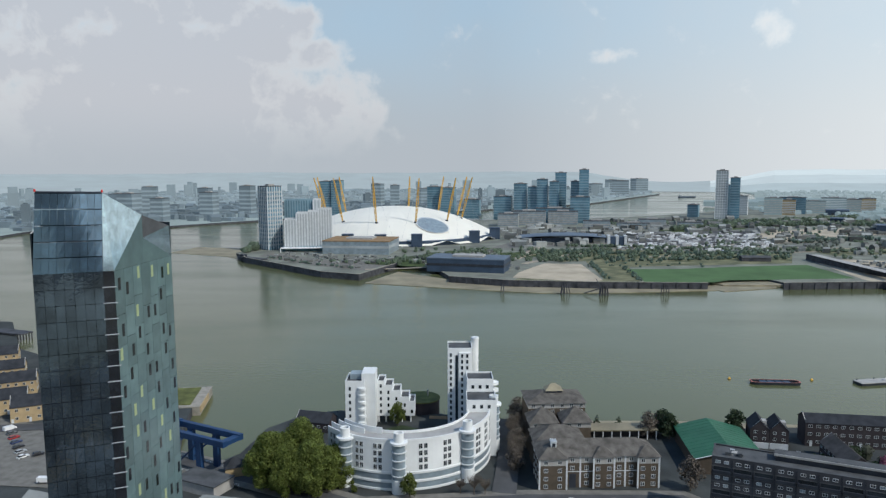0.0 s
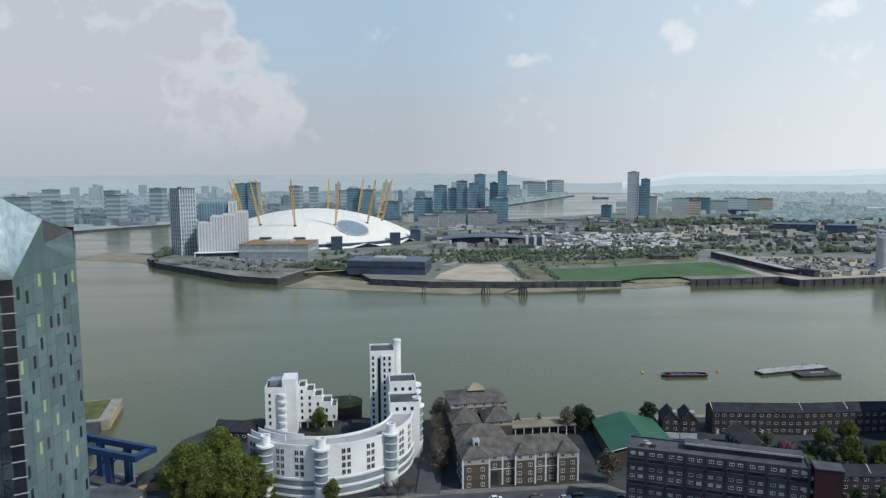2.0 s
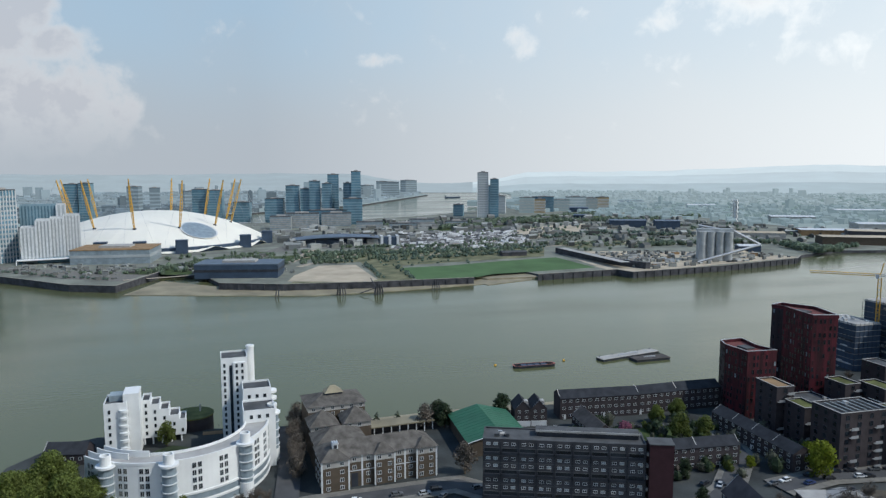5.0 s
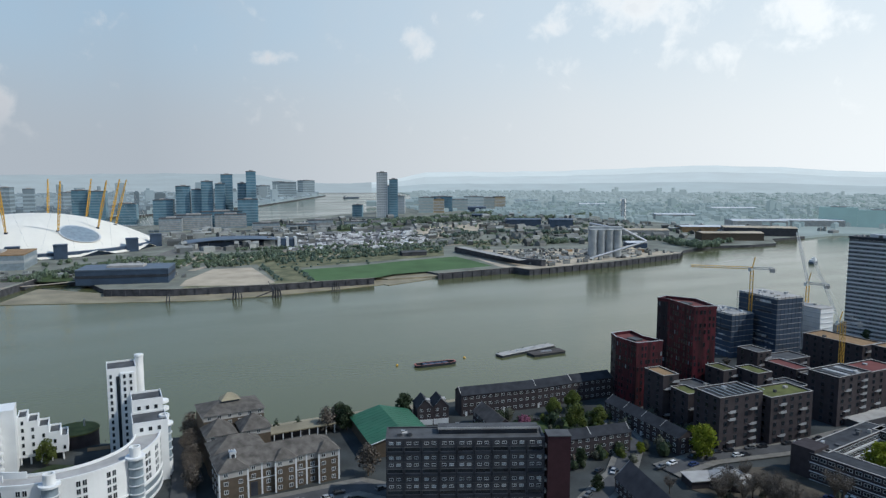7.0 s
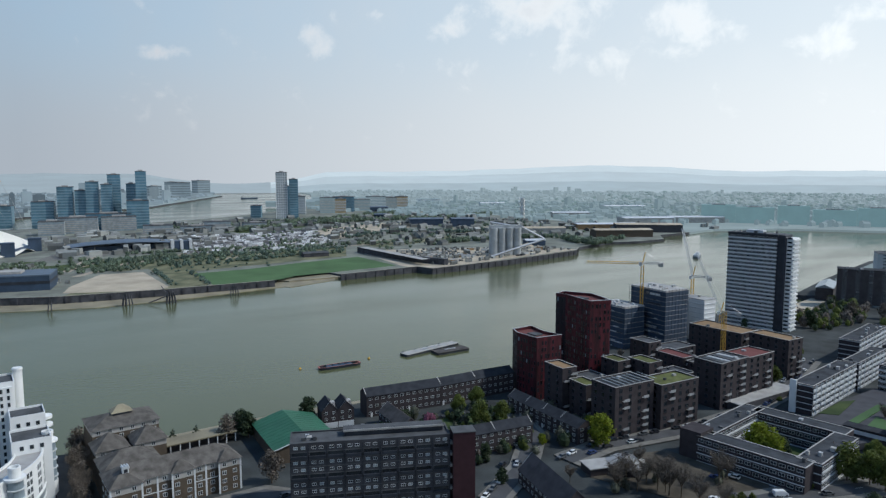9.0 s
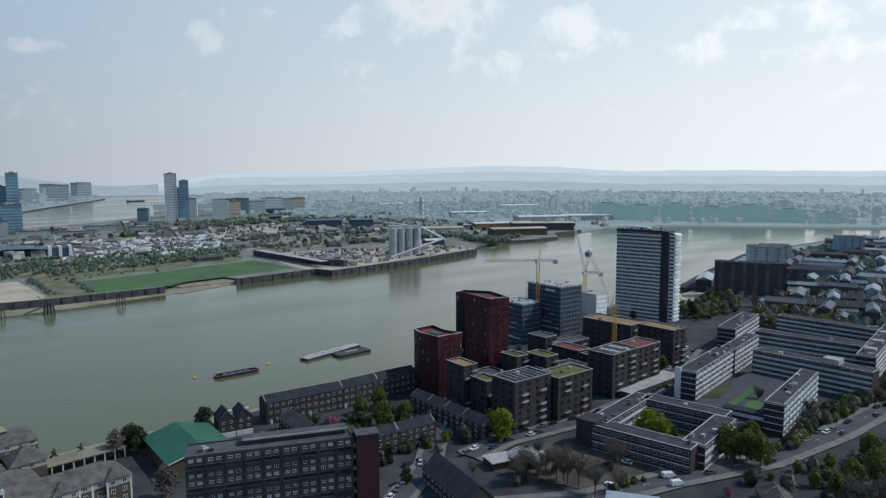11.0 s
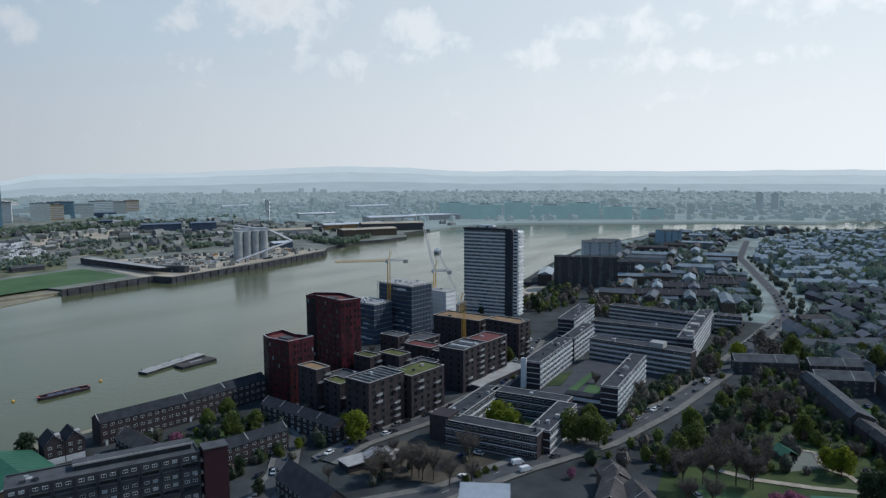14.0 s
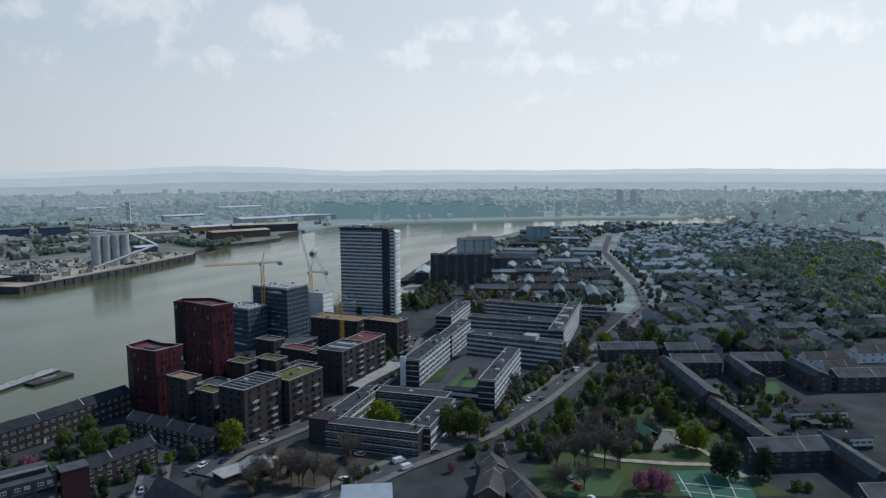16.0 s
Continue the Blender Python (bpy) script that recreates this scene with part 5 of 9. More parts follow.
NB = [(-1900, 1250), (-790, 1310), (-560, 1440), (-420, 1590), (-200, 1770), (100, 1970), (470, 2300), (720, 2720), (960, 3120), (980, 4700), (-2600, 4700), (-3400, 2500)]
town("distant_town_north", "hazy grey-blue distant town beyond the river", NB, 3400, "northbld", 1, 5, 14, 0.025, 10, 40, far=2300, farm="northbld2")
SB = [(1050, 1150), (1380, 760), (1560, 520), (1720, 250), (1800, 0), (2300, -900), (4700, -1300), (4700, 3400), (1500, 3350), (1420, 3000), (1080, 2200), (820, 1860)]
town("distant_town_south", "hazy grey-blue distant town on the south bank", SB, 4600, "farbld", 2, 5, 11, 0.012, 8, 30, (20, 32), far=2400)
PEN = [(480, 905), (700, 850), (1000, 850), (1300, 760), (1080, 1150), (1000, 1500), (760, 1500), (560, 1250)]
town("yard_sheds", "mixed sheds, lorries and stacks in the industrial yards", PEN, 260, "yardmix", 4, 2.5, 8, 0.0, 4, 24)
PEN2 = [(380, 1180), (620, 1230), (660, 1560), (360, 1480)]
town("site_cabins", "site cabins and low buildings near the arena", PEN2, 70, "yardmix", 6, 3, 9, 0.0, 6, 26)
town("quay_clutter", "machines, stacks and vehicles on the gravel quay", [(478, 700), (480, 850), (560, 830), (640, 800), (730, 740), (738, 704), (600, 682), (500, 676)], 190, "yardmix", 17, 1.2, 4.5, 0, 2.5, 9)
town("promenade_clutter", "kiosks, planters and parked vehicles on the promenade", [(-240, 905), (-160, 835), (-105, 790), (-70, 860), (-60, 900), (-150, 930), (-230, 950)], 110, "yardmix", 18, 1.0, 3.5, 0, 2.0, 7)
town("plaza_clutter", "service cabins and vehicles below the arena", [(-60, 870), (-10, 800), (80, 760), (95, 850), (60, 960), (-20, 930)], 90, "yardmix", 19, 1.5, 4.5, 0, 2.5, 9)
town("arena_sheds", "low service buildings and cabins behind the arena", [(110, 1000), (330, 1090), (420, 1330), (180, 1380), (100, 1250)], 130, "yardmix", 20, 2.5, 9, 0, 5, 22)
# chequered lattice tower behind the works
lt = thing("lattice_tower", "slender black and white chequered lattice tower", "tower", 1108, 1212, 0, 20)
for sx_ in (-3.4, 3.4):
    for sy_ in (-3.4, 3.4):
        part("post", MB().bar((sx_, sy_, -0.4), (sx_, sy_, 50), 0.5), M["dark"], lt)
for k in range(10):
    part("panel", MB().box(-3.6 if k % 2 else -0.2, 0.2 if k % 2 else 3.6, -3.7, 3.7, 1 + k * 4.9, 5.7 + k * 4.9), M["white"], lt)
# teal glass flats along the far bend, their haze put in as a glow
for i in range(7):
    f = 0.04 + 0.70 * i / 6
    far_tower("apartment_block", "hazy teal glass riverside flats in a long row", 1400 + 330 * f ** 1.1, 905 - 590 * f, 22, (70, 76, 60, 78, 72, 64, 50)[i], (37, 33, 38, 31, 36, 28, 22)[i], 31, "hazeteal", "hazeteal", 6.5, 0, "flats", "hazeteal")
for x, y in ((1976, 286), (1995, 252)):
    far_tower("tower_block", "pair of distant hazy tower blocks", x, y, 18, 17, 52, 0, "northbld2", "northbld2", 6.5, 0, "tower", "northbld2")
# distant towers on the north bank and downriver, in materials with painted haze
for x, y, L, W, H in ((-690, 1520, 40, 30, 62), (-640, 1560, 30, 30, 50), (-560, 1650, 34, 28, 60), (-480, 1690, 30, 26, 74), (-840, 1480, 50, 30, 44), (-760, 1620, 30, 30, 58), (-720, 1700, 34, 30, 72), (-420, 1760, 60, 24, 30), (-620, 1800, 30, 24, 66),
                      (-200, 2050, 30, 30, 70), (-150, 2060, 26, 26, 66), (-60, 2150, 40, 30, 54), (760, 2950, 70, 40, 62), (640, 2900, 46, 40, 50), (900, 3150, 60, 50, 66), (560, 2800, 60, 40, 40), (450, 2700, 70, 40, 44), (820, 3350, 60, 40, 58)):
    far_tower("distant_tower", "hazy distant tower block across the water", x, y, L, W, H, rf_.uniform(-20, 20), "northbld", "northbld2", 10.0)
# ring of low hills that closes the view
def hills():
    mb = MB()
    n = 220
    rows = []
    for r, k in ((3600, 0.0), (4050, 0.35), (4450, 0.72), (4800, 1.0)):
        row = []
        for i in range(n + 1):
            a = -75 + 200 * i / n          # clockwise from +y
            top = 88 + 18 * min(1, max(0, (a - 15) / 20)) + 3 * math.sin(a * 0.31) + 2 * math.sin(a * 1.3 + 1) + 1.2 * math.sin(a * 4.1)
            top += 32 * math.exp(-((a - 51) / 6.0) ** 4) * (0.95 + 0.05 * math.sin(a * 0.9)) + 16 * math.exp(-((a - 43) / 5) ** 2)
            if 12 < a < 26:
                top *= 0.25 + 0.75 * min(1, abs(a - 19) / 7) ** 2
            row.append((r * math.sin(radians(a)), r * math.cos(radians(a)), top * k - (1.5 if k == 0 else 0)))
        rows.append(row)
    # haze is painted in steps: every farther ring takes a paler glowing material
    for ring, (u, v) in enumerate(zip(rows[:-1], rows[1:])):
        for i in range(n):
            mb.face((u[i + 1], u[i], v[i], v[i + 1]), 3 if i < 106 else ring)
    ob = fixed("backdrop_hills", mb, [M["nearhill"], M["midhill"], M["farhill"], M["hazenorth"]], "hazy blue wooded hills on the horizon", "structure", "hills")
    for p in ob.data.polygons:
        p.use_smooth = True
    return ob


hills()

# ---- on the water ----
bg_ = thing("barge", "long rusty-red open lighter moored in midstream", "barge", 187.8, 373, -4, -6)
hull = MB()
out = [(-13, -2.4), (-10, -3.2), (10, -3.2), (13, -2.2), (13.6, 0), (13, 2.2), (10, 3.2), (-10, 3.2), (-13, 2.4), (-13.6, 0)]
for i in range(len(out)):
    a, b = out[i], out[(i + 1) % len(out)]
    hull.face(((a[0] * 0.95, a[1] * 0.9, -0.8), (b[0] * 0.95, b[1] * 0.9, -0.8), (*b, 1.6), (*a, 1.6)))
    hull.face(((*a, 1.6), (*b, 1.6), (b[0] * 0.93, b[1] * 0.8, 1.6), (a[0] * 0.93, a[1] * 0.8, 1.6)), 1)
    hull.face(((a[0] * 0.93, a[1] * 0.8, 1.6), (b[0] * 0.93, b[1] * 0.8, 1.6), (b[0] * 0.93, b[1] * 0.8, 0.3), (a[0] * 0.93, a[1] * 0.8, 0.3)), 2)
hull.face([(x * 0.93, y * 0.8, 0.3) for x, y in out], 2)
part("hull", hull, [M["dark"], mat("barge_red", (0.32, 0.13, 0.11), 0.8, 0.3, 0.4, 3), M["slate2"]], bg_)
for i in range(4):
    part("hatch_board", MB().box(-8 + i * 4.2, -4.6 + i * 4.2, -2.2, 2.2, 0.6, 1.3), M["navy"], bg_)
for nm, x, y, L, W, yaw, m in (("pontoon", 257, 373, 46, 7, 8, "conc"), ("pontoon", 266, 362, 24, 9, -2, "slate")):
    p = thing(nm, "flat weathered mooring pontoon on the river", "pontoon", x, y, -4, yaw, "pontoons")
    part("hull", MB().box(-L / 2, L / 2, -W / 2, W / 2, -1, 1.3), M["dark"], p)
    part("deck", MB().box(-L / 2 - 0.2, L / 2 + 0.2, -W / 2 - 0.2, W / 2 + 0.2, 1.3, 1.6), M[m], p)
    for i in range(5):
        part("bollard", MB().cyl(-L / 2 + 2 + i * (L - 4) / 4, W / 2 - 0.6, 0.3, 1.6, 2.5, 8), M["dark"], p)
    part("gangway", MB().box(-L / 6, L / 6, -0.6, 0.6, 1.6, 2.2), M["steel"], p)
for x, y in ((165.5, 382.6), (211.8, 378.2)):
    b = thing("buoy", "round yellow mooring buoy", "buoy", x, y, -4, 0, "mooring buoys")
    part("float", MB().cyl(0, 0, 0.6, -0.3, 0.4, 16, 0, 0.9).cyl(0, 0, 0.9, 0.4, 1.1, 16, 0, 0.35), M["yellow"], b)
for x, y, L in ((1364, 4009, 90), (997, 2789, 70), (1296, 3119, 50)):
    sp = thing("ship", "dark low cargo barge moored far downriver", "ship", x, y, -4, 4, "distant barges")
    part("hull", MB().prism([(-L / 2, -5), (L / 2 - 8, -5), (L / 2, 0), (L / 2 - 8, 5), (-L / 2, 5)], -0.5, 5), M["navy"], sp)
    part("deckhouse", MB().box(-L / 2 + 2, -L / 2 + 12, -4, 4, 5, 11), M["farlit"], sp)
fb = thing("river_ferry", "white fast river ferry under way", "ferry", 843.9, 557.6, -4, 25)
part("hull", MB().prism([(-14, -3.5), (10, -3.5), (15, 0), (10, 3.5), (-14, 3.5)], -0.5, 2.2), M["navy"], fb)
part("cabin", MB().prism([(-12, -3.2), (7, -3.2), (10, 0), (7, 3.2), (-12, 3.2)], 2.2, 4.6), M["offwhite"], fb)
part("wheelhouse", MB().box(0, 5, -2, 2, 4.6, 6.4), M["white"], fb)

# ---- cranes on the building site ----
def tower_crane(label, x, y, H, yaw, jib, luff=0.0, base=0.0):
    c = thing("tower_crane", label, "crane", x, y, base, yaw, "tower cranes")
    def lattice(p, q, w, n, r, up):
        m = MB()
        p, q = Vector(p), Vector(q)
        d = (q - p).normalized()
        u = d.cross(Vector(up)).normalized() * w
        v = d.cross(u).normalized() * w
        cs = [u + v, u - v, -u - v, v - u]
        for e in cs:
            m.bar(p + e, q + e, r)
        for i in range(n):
            a, b = p.lerp(q, i / n), p.lerp(q, (i + 1) / n)
            for k in range(4):
                m.bar(a + cs[k], b + cs[(k + 1) % 4], r * 0.6, 0, 3)
        return m
    part("mast", lattice((0, 0, 0), (0, 0, H), 0.85, int(H / 2.4), 0.16, (1, 0, 0)), M["yellow"], c)
    part("cab", MB().box(0.6, 2.2, -0.9, 0.9, H - 0.5, H + 1.8), M["offwhite"], c)
    ex, ez = jib * math.cos(radians(luff)), jib * math.sin(radians(luff))
    part("jib", lattice((0, 0, H + 1.5), (ex, 0, H + 1.5 + ez), 0.6, int(jib / 2.5), 0.12, (0, 1, 0)), M["yellow" if not luff else "offwhite"], c)
    part("counter_jib", lattice((0, 0, H + 1.5), (-13, 0, H + 1.5), 0.6, 6, 0.12, (0, 1, 0)), M["steel"], c)
    part("counterweight", MB().box(-13, -10, -0.9, 0.9, H - 0.8, H + 1.4), M["conc"], c)
    part("apex", MB().bar((0, 0, H + 1.5), (-1.5, 0, H + 8.5), 0.3), M["yellow"], c)
    part("tie", MB().bar((-1.5, 0, H + 8.5), (ex * 0.8, 0, H + 2 + ez * 0.8), 0.07).bar((-1.5, 0, H + 8.5), (-12, 0, H + 2), 0.07), M["steel"], c)
    return c


tower_crane("yellow saddle-jib tower crane over the scaffolded block", 372, 287, 53, 135, 36)
tower_crane("white luffing tower crane with raised jib", 424, 283, 40, 110, 34, 76)
tower_crane("white luffing tower crane with raised jib", 431, 264, 17, 123, 44, 67)
mc = thing("crane_mast", "short yellow crane mast rising among the brick flats", "crane", 325, 197, 0)
for i in range(18):
    m = MB()
    z = i * 2.4
    for u, v in ((-0.8, -0.8), (0.8, -0.8), (0.8, 0.8), (-0.8, 0.8)):
        m.bar((u, v, z), (u, v, z + 2.4), 0.15)
    m.bar((-0.8, -0.8, z), (0.8, -0.8, z + 2.4), 0.1).bar((-0.8, 0.8, z), (-0.8, -0.8, z + 2.4), 0.1)
    part("mast_section", m, M["yellow"], mc)

# ---- this side of the river: blocks and houses ----
RNG = random.Random(7)


def slab_block(name, label, x, y, L, W, H, yaw, wall="dbrick", storeys=5, sides="fr", band="offwhite", roof="slate2", pitch=3.2, win=(2.2, 1.3, 2), band_sides=None, base=0.0, cat="flats",
               group="", parapet=0.0, cap="conc", bandh=0.95, clutter=9, zoff=0.62, deck=None):
    """A flat-roofed block of flats with a pale band and a row of windows to each storey."""
    b = thing(name, label, cat, x, y, base, yaw, group)
    part("wall", MB().box(-L / 2, L / 2, -W / 2, W / 2, -0.3, H), M[wall], b)
    part("roof", MB().box(-L / 2 + 0.3, L / 2 - 0.3, -W / 2 + 0.3, W / 2 - 0.3, H, H + 0.12) if parapet else MB().box(-L / 2 - 0.25, L / 2 + 0.25, -W / 2 - 0.25, W / 2 + 0.25, H, H + 0.3), M[roof], b)
    if parapet:
        part("parapet", ring_box(MB(), L, W, H - 0.1, H + parapet, 0.06, 0, 0.3), M[wall], b)
        part("coping", ring_box(MB(), L, W, H + parapet, H + parapet + 0.1, 0.12, 0, 0.42), M[cap], b)
    sh = H / storeys
    for s in band_sides if band_sides is not None else sides:
        for i in range(storeys):
            z = i * sh
            mb = MB()
            if s == "f":
                mb.box(-L / 2 + 0.1, L / 2 - 0.1, -W / 2 - 0.35, -W / 2, z, z + bandh)
            elif s == "b":
                mb.box(-L / 2 + 0.1, L / 2 - 0.1, W / 2, W / 2 + 0.35, z, z + bandh)
            elif s == "r":
                mb.box(L / 2, L / 2 + 0.35, -W / 2 + 0.1, W / 2 - 0.1, z, z + bandh)
            else:
                mb.box(-L / 2 - 0.35, -L / 2, -W / 2 + 0.1, W / 2 - 0.1, z, z + bandh)
            part("spandrel", mb, M[band], b)
    wall_windows(b, L, W, sides, pitch, [sh * (i + zoff) for i in range(storeys)], win_mesh(*win))
    roof_clutter(b, L, W, H + 0.12 + (0 if parapet else 0.18), RNG, int(L / clutter))
    return b


def end_bands(b, L, W, H, storeys, side="l", m="offwhite"):
    """Thin pale floor edges across a brick end wall."""
    for i in range(1, storeys + 1):
        z = H * i / storeys
        x = -L / 2 - 0.12 if side == "l" else L / 2
        part("floor_edge", MB().box(x, x + 0.12, -W / 2, W / 2, z - 0.45, z - 0.1), M[m], b)


def house_row(name, label, x, y, L, W, H, yaw, rise=3.0, wall="dbrick", roof="slate2", storeys=3, sides="f", n=4, win=(1.6, 1.2, 2), group="", pitch=3.0, chimney=False, door=True, mono=0):
    """A row of houses under one pitched roof, with party walls that stand proud of it."""
    b = thing(name, label, "houses", x, y, 0, yaw, group)
    w = MB().box(-L / 2, L / 2, -W / 2, W / 2, -0.3, H)
    yr = 0.0 if not mono else mono * W * 0.28
    for s in (-1, 1):
        u = s * L / 2
        w.face(((u, -W / 2, H), (u, W / 2, H), (u, yr, H + rise)) if s > 0 else ((u, W / 2, H), (u, -W / 2, H), (u, yr, H + rise)))
    part("wall", w, M[wall], b)
    o = 0.35
    r = MB()
    for s in (-1, 1):
        e = s * (W / 2 + o)
        ez = H - rise * o / (W / 2)
        q = [(-L / 2 - 0.2, e, ez), (L / 2 + 0.2, e, ez), (L / 2 + 0.2, yr, H + rise), (-L / 2 - 0.2, yr, H + rise)]
        t = [(p[0], p[1], p[2] + 0.18) for p in q]
        if s > 0:
            q, t = q[::-1], t[::-1]
        r.face(t).face(q[::-1])
        for i in range(4):
            j = (i + 1) % 4
            r.face((q[i], q[j], t[j], t[i]))
    part("roof", r, M[roof], b)
    for i in range(n + 1):
        u = -L / 2 + L * i / n
        m = MB().face(((u - 0.15, -W / 2, H + 0.1), (u + 0.15, -W / 2, H + 0.1), (u + 0.15, yr, H + rise + 0.45), (u - 0.15, yr, H + rise + 0.45)))
        m.face(((u - 0.15, yr, H + rise + 0.45), (u + 0.15, yr, H + rise + 0.45), (u + 0.15, W / 2, H + 0.1), (u - 0.15, W / 2, H + 0.1)))
        if i % 2 == 0:
            part("party_wall_coping", m, M["conc"], b)
        if chimney and i < n:
            c = part("chimney", MB().box(u + 0.4, u + 1.6, yr - 0.4, yr + 0.4, H + rise - 0.6, H + rise + 1.3).box(u + 0.3, u + 1.7, yr - 0.5, yr + 0.5, H + rise + 1.3, H + rise + 1.45), M[wall], b)
    sh = H / storeys
    wall_windows(b, L, W, sides, pitch, [sh * (i + 0.58) for i in range(storeys)], win_mesh(*win))
    if door:
        dm = MB().box(-0.5, 0.5, -0.08, 0.03, 0, 2.1).mesh("door", M["offwhite"])
        for i in range(n):
            place(dm, b, -L / 2 + L * (i + 0.12) / n, -W / 2 - 0.02, 0, 0, "door")
    return b


# ---- the white riverside flats ----
def white_flats():
    w = thing("flats", "white curved riverside flats with glazed stair drums and stepped towers", "flats", -17, 273.5)
    R0, R1, Z = 26.0, 34.5, 18.3
    A0, A1 = -143, 4
    ring = part("curved_wall", MB().arc(0, 0, R0, R1, A0, A1, -0.3, Z, 52, 0, 1), [M["white"], M["conc"]], w)
    part("parapet", MB().arc(0, 0, R1 - 0.4, R1 + 0.1, A0, A1, Z, Z + 0.9, 52), M["white"], w)
    part("parapet", MB().arc(0, 0, R0 - 0.1, R0 + 0.3, A0, A1, Z, Z + 0.9, 52), M["white"], w)
    for z in (1.0, 4.2):
        part("glazing_band", MB().arc(0, 0, R1, R1 + 0.12, A0 + 3, A1 - 2, z, z + 1.9, 52), M["bluegl"], w, "grey strip glazing")
    for z in (0.1, 3.1, 6.4):
        part("string_course", MB().arc(0, 0, R1, R1 + 0.35, A0 + 1, A1, z, z + 0.7, 52), M["white"], w)
    me = win_mesh(1.35, 1.9, 2, M["frame"], M["glass"], 0.09)
    for a0 in (-137, -115, -103, -75.5, -60, -33, -21, -9):
        for da in (-1.55, 1.55):
            a = radians(a0 + da)
            for z in (8.6, 11.2, 13.8, 16.4):
                place(me, w, (R1 + 0.03) * math.cos(a), (R1 + 0.03) * math.sin(a), z, a0 + da + 90)
    # stair drums: white foot, glass shaft with ring slabs, white cap
    for a, r, top in ((-124, 35.5, 21), (-90, 35.8, 21.5), (-46, 35.6, 22), (3, 36.2, 22.5)):
        x, y = r * math.cos(radians(a)), r * math.sin(radians(a))
        d = part("stair_drum", MB().cyl(x, y, 2.6, 0, 5.2, 24), M["white"], w)
        part("glass_shaft", MB().cyl(x, y, 2.35, 5.2, top - 3, 24), M["bluegl"], d, "pale glazed shaft")
        for i in range(5):
            z = 6.6 + i * (top - 10) / 4
            part("ring_slab", MB().cyl(x, y, 2.75, z, z + 0.3, 24), M["offwhite"], d)
        part("collar", MB().cyl(x, y, 3.2, top - 3.2, top - 2.5, 24), M["white"], d)
        part("cap", MB().arc(x, y, 1.3, 1.8, 0, 360, top - 2.5, top + 0.8, 22), M["white"], d)
    # curved roof fins
    for r, a, b in ((30, -143, -116), (27.5, -143, -104), (33, -143, -130)):
        part("roof_fin", MB().arc(0, 0, r - 0.35, r, a, b, Z, Z + 2.2, 24), M["white"], w)
    # stepped blocks up to the tall tower
    def block(x0, x1, y0, y1, z0, z1, roof="greyroof", pent=True):
        q = part("step_block", MB().box(x0, x1, y0, y1, z0, z1), M["white"], w)
        part("roof", MB().box(x0 + 0.3, x1 - 0.3, y0 + 0.3, y1 - 0.3, z1, z1 + 0.15), M[roof], q)
        pp = MB()
        pp.box(x0, x1, y0, y0 + 0.3, z1, z1 + 0.9).box(x0, x1, y1 - 0.3, y1, z1, z1 + 0.9).box(x0, x0 + 0.3, y0 + 0.3, y1 - 0.3, z1, z1 + 0.9).box(x1 - 0.3, x1, y0 + 0.3, y1 - 0.3, z1, z1 + 0.9)
        part("parapet", pp, M["white"], q)
        return q
    block(25, 37, -4, 9, 0, 22.3)
    block(25.5, 36.5, 9, 20, 0, 27)
    block(26, 35, 20, 30, 0, 24)
    for z in (15, 18, 21, 24):
        part("balcony", MB().arc(36.5, 14.5, 0.2, 2.6, -90, 90, z, z + 1.0, 12), M["white"], w)
    me2 = win_mesh(1.3, 1.6, 1, M["frame"], M["glass"], 0.07)
    for z in (10, 13, 16, 19):
        for y in (-2, 1.5, 5, 11, 15):
            place(me2, w, 37.02 if y < 9 else 36.52, y, z, 90)
    for z in (20.5, 24.5):
        for x in (28, 31, 34):
            place(me2, w, x, -4.02 if z < 22 else 8.98, z, 0)
    t = block(17.6, 28.5, 31, 44, 0, 34.4)
    part("stair_tower", MB().cyl(30.2, 43, 1.7, 0, 37.4, 20).cyl(30.2, 43, 1.95, 36.5, 37.1, 20), M["white"], t)
    part("bay", MB().box(22.6, 27.6, 29.6, 31, 0, 33.4), M["white"], t)
    me3 = win_mesh(1.0, 1.7, 1, M["frame"], M["glass"], 0.06)
    for i in range(12):
        z = 2.4 + i * 2.7
        place(me3, w, 19.0, 30.98, z, 0)
        place(me3, w, 24.0, 29.58, z, 0)
        place(me3, w, 26.3, 29.58, z, 0)
        place(me3, w, 17.58, 34.0, z, -90)
        place(me3, w, 28.52, 35.0, z, 90)
    part("window_strip", MB().box(21.0, 22.2, 30.93, 31, 2, 32), M["glass"], t, "dark full-height stair glazing")
    # the lower stepped tower
    q = block(-27.5, -19, 24, 37, 0, 21.5)
    part("core", MB().box(-20.5, -14.5, 26, 36, 0, 25.2).box(-18.6, -18.2, 25.9, 26, 0, 25), M["white"], q)
    part("roof_room", MB().box(-26, -21, 29, 35, 21.5, 24), M["bluegl"], q)
    for i in range(6):
        z = 3 + i * 3.1
        part("balcony", MB().arc(-20.2, 24.2, 0.2, 2.0, 180, 340, z, z + 1.0, 10), M["white"], q)
        place(me3, w, -25.5, 23.98, z + 0.4, 0)
        place(me3, w, -27.52, 30, z + 0.4, -90)
    for i, (x0, x1, h) in enumerate(((-14.5, -11.2, 18.5), (-11.2, -7.6, 16.5), (-7.6, -4, 14), (-4, 0, 11), (0, 2.5, 9))):
        q = block(x0, x1, 34, 44, 3.0, h)
        for z in np.arange(5, h - 1.2, 3):
            place(me3, w, (x0 + x1) / 2, 33.98, z, 0)
        part("column", MB().cyl(x0 + 0.6, 34.6, 0.35, -0.3, 3.0, 10), M["white"], q)
    return w


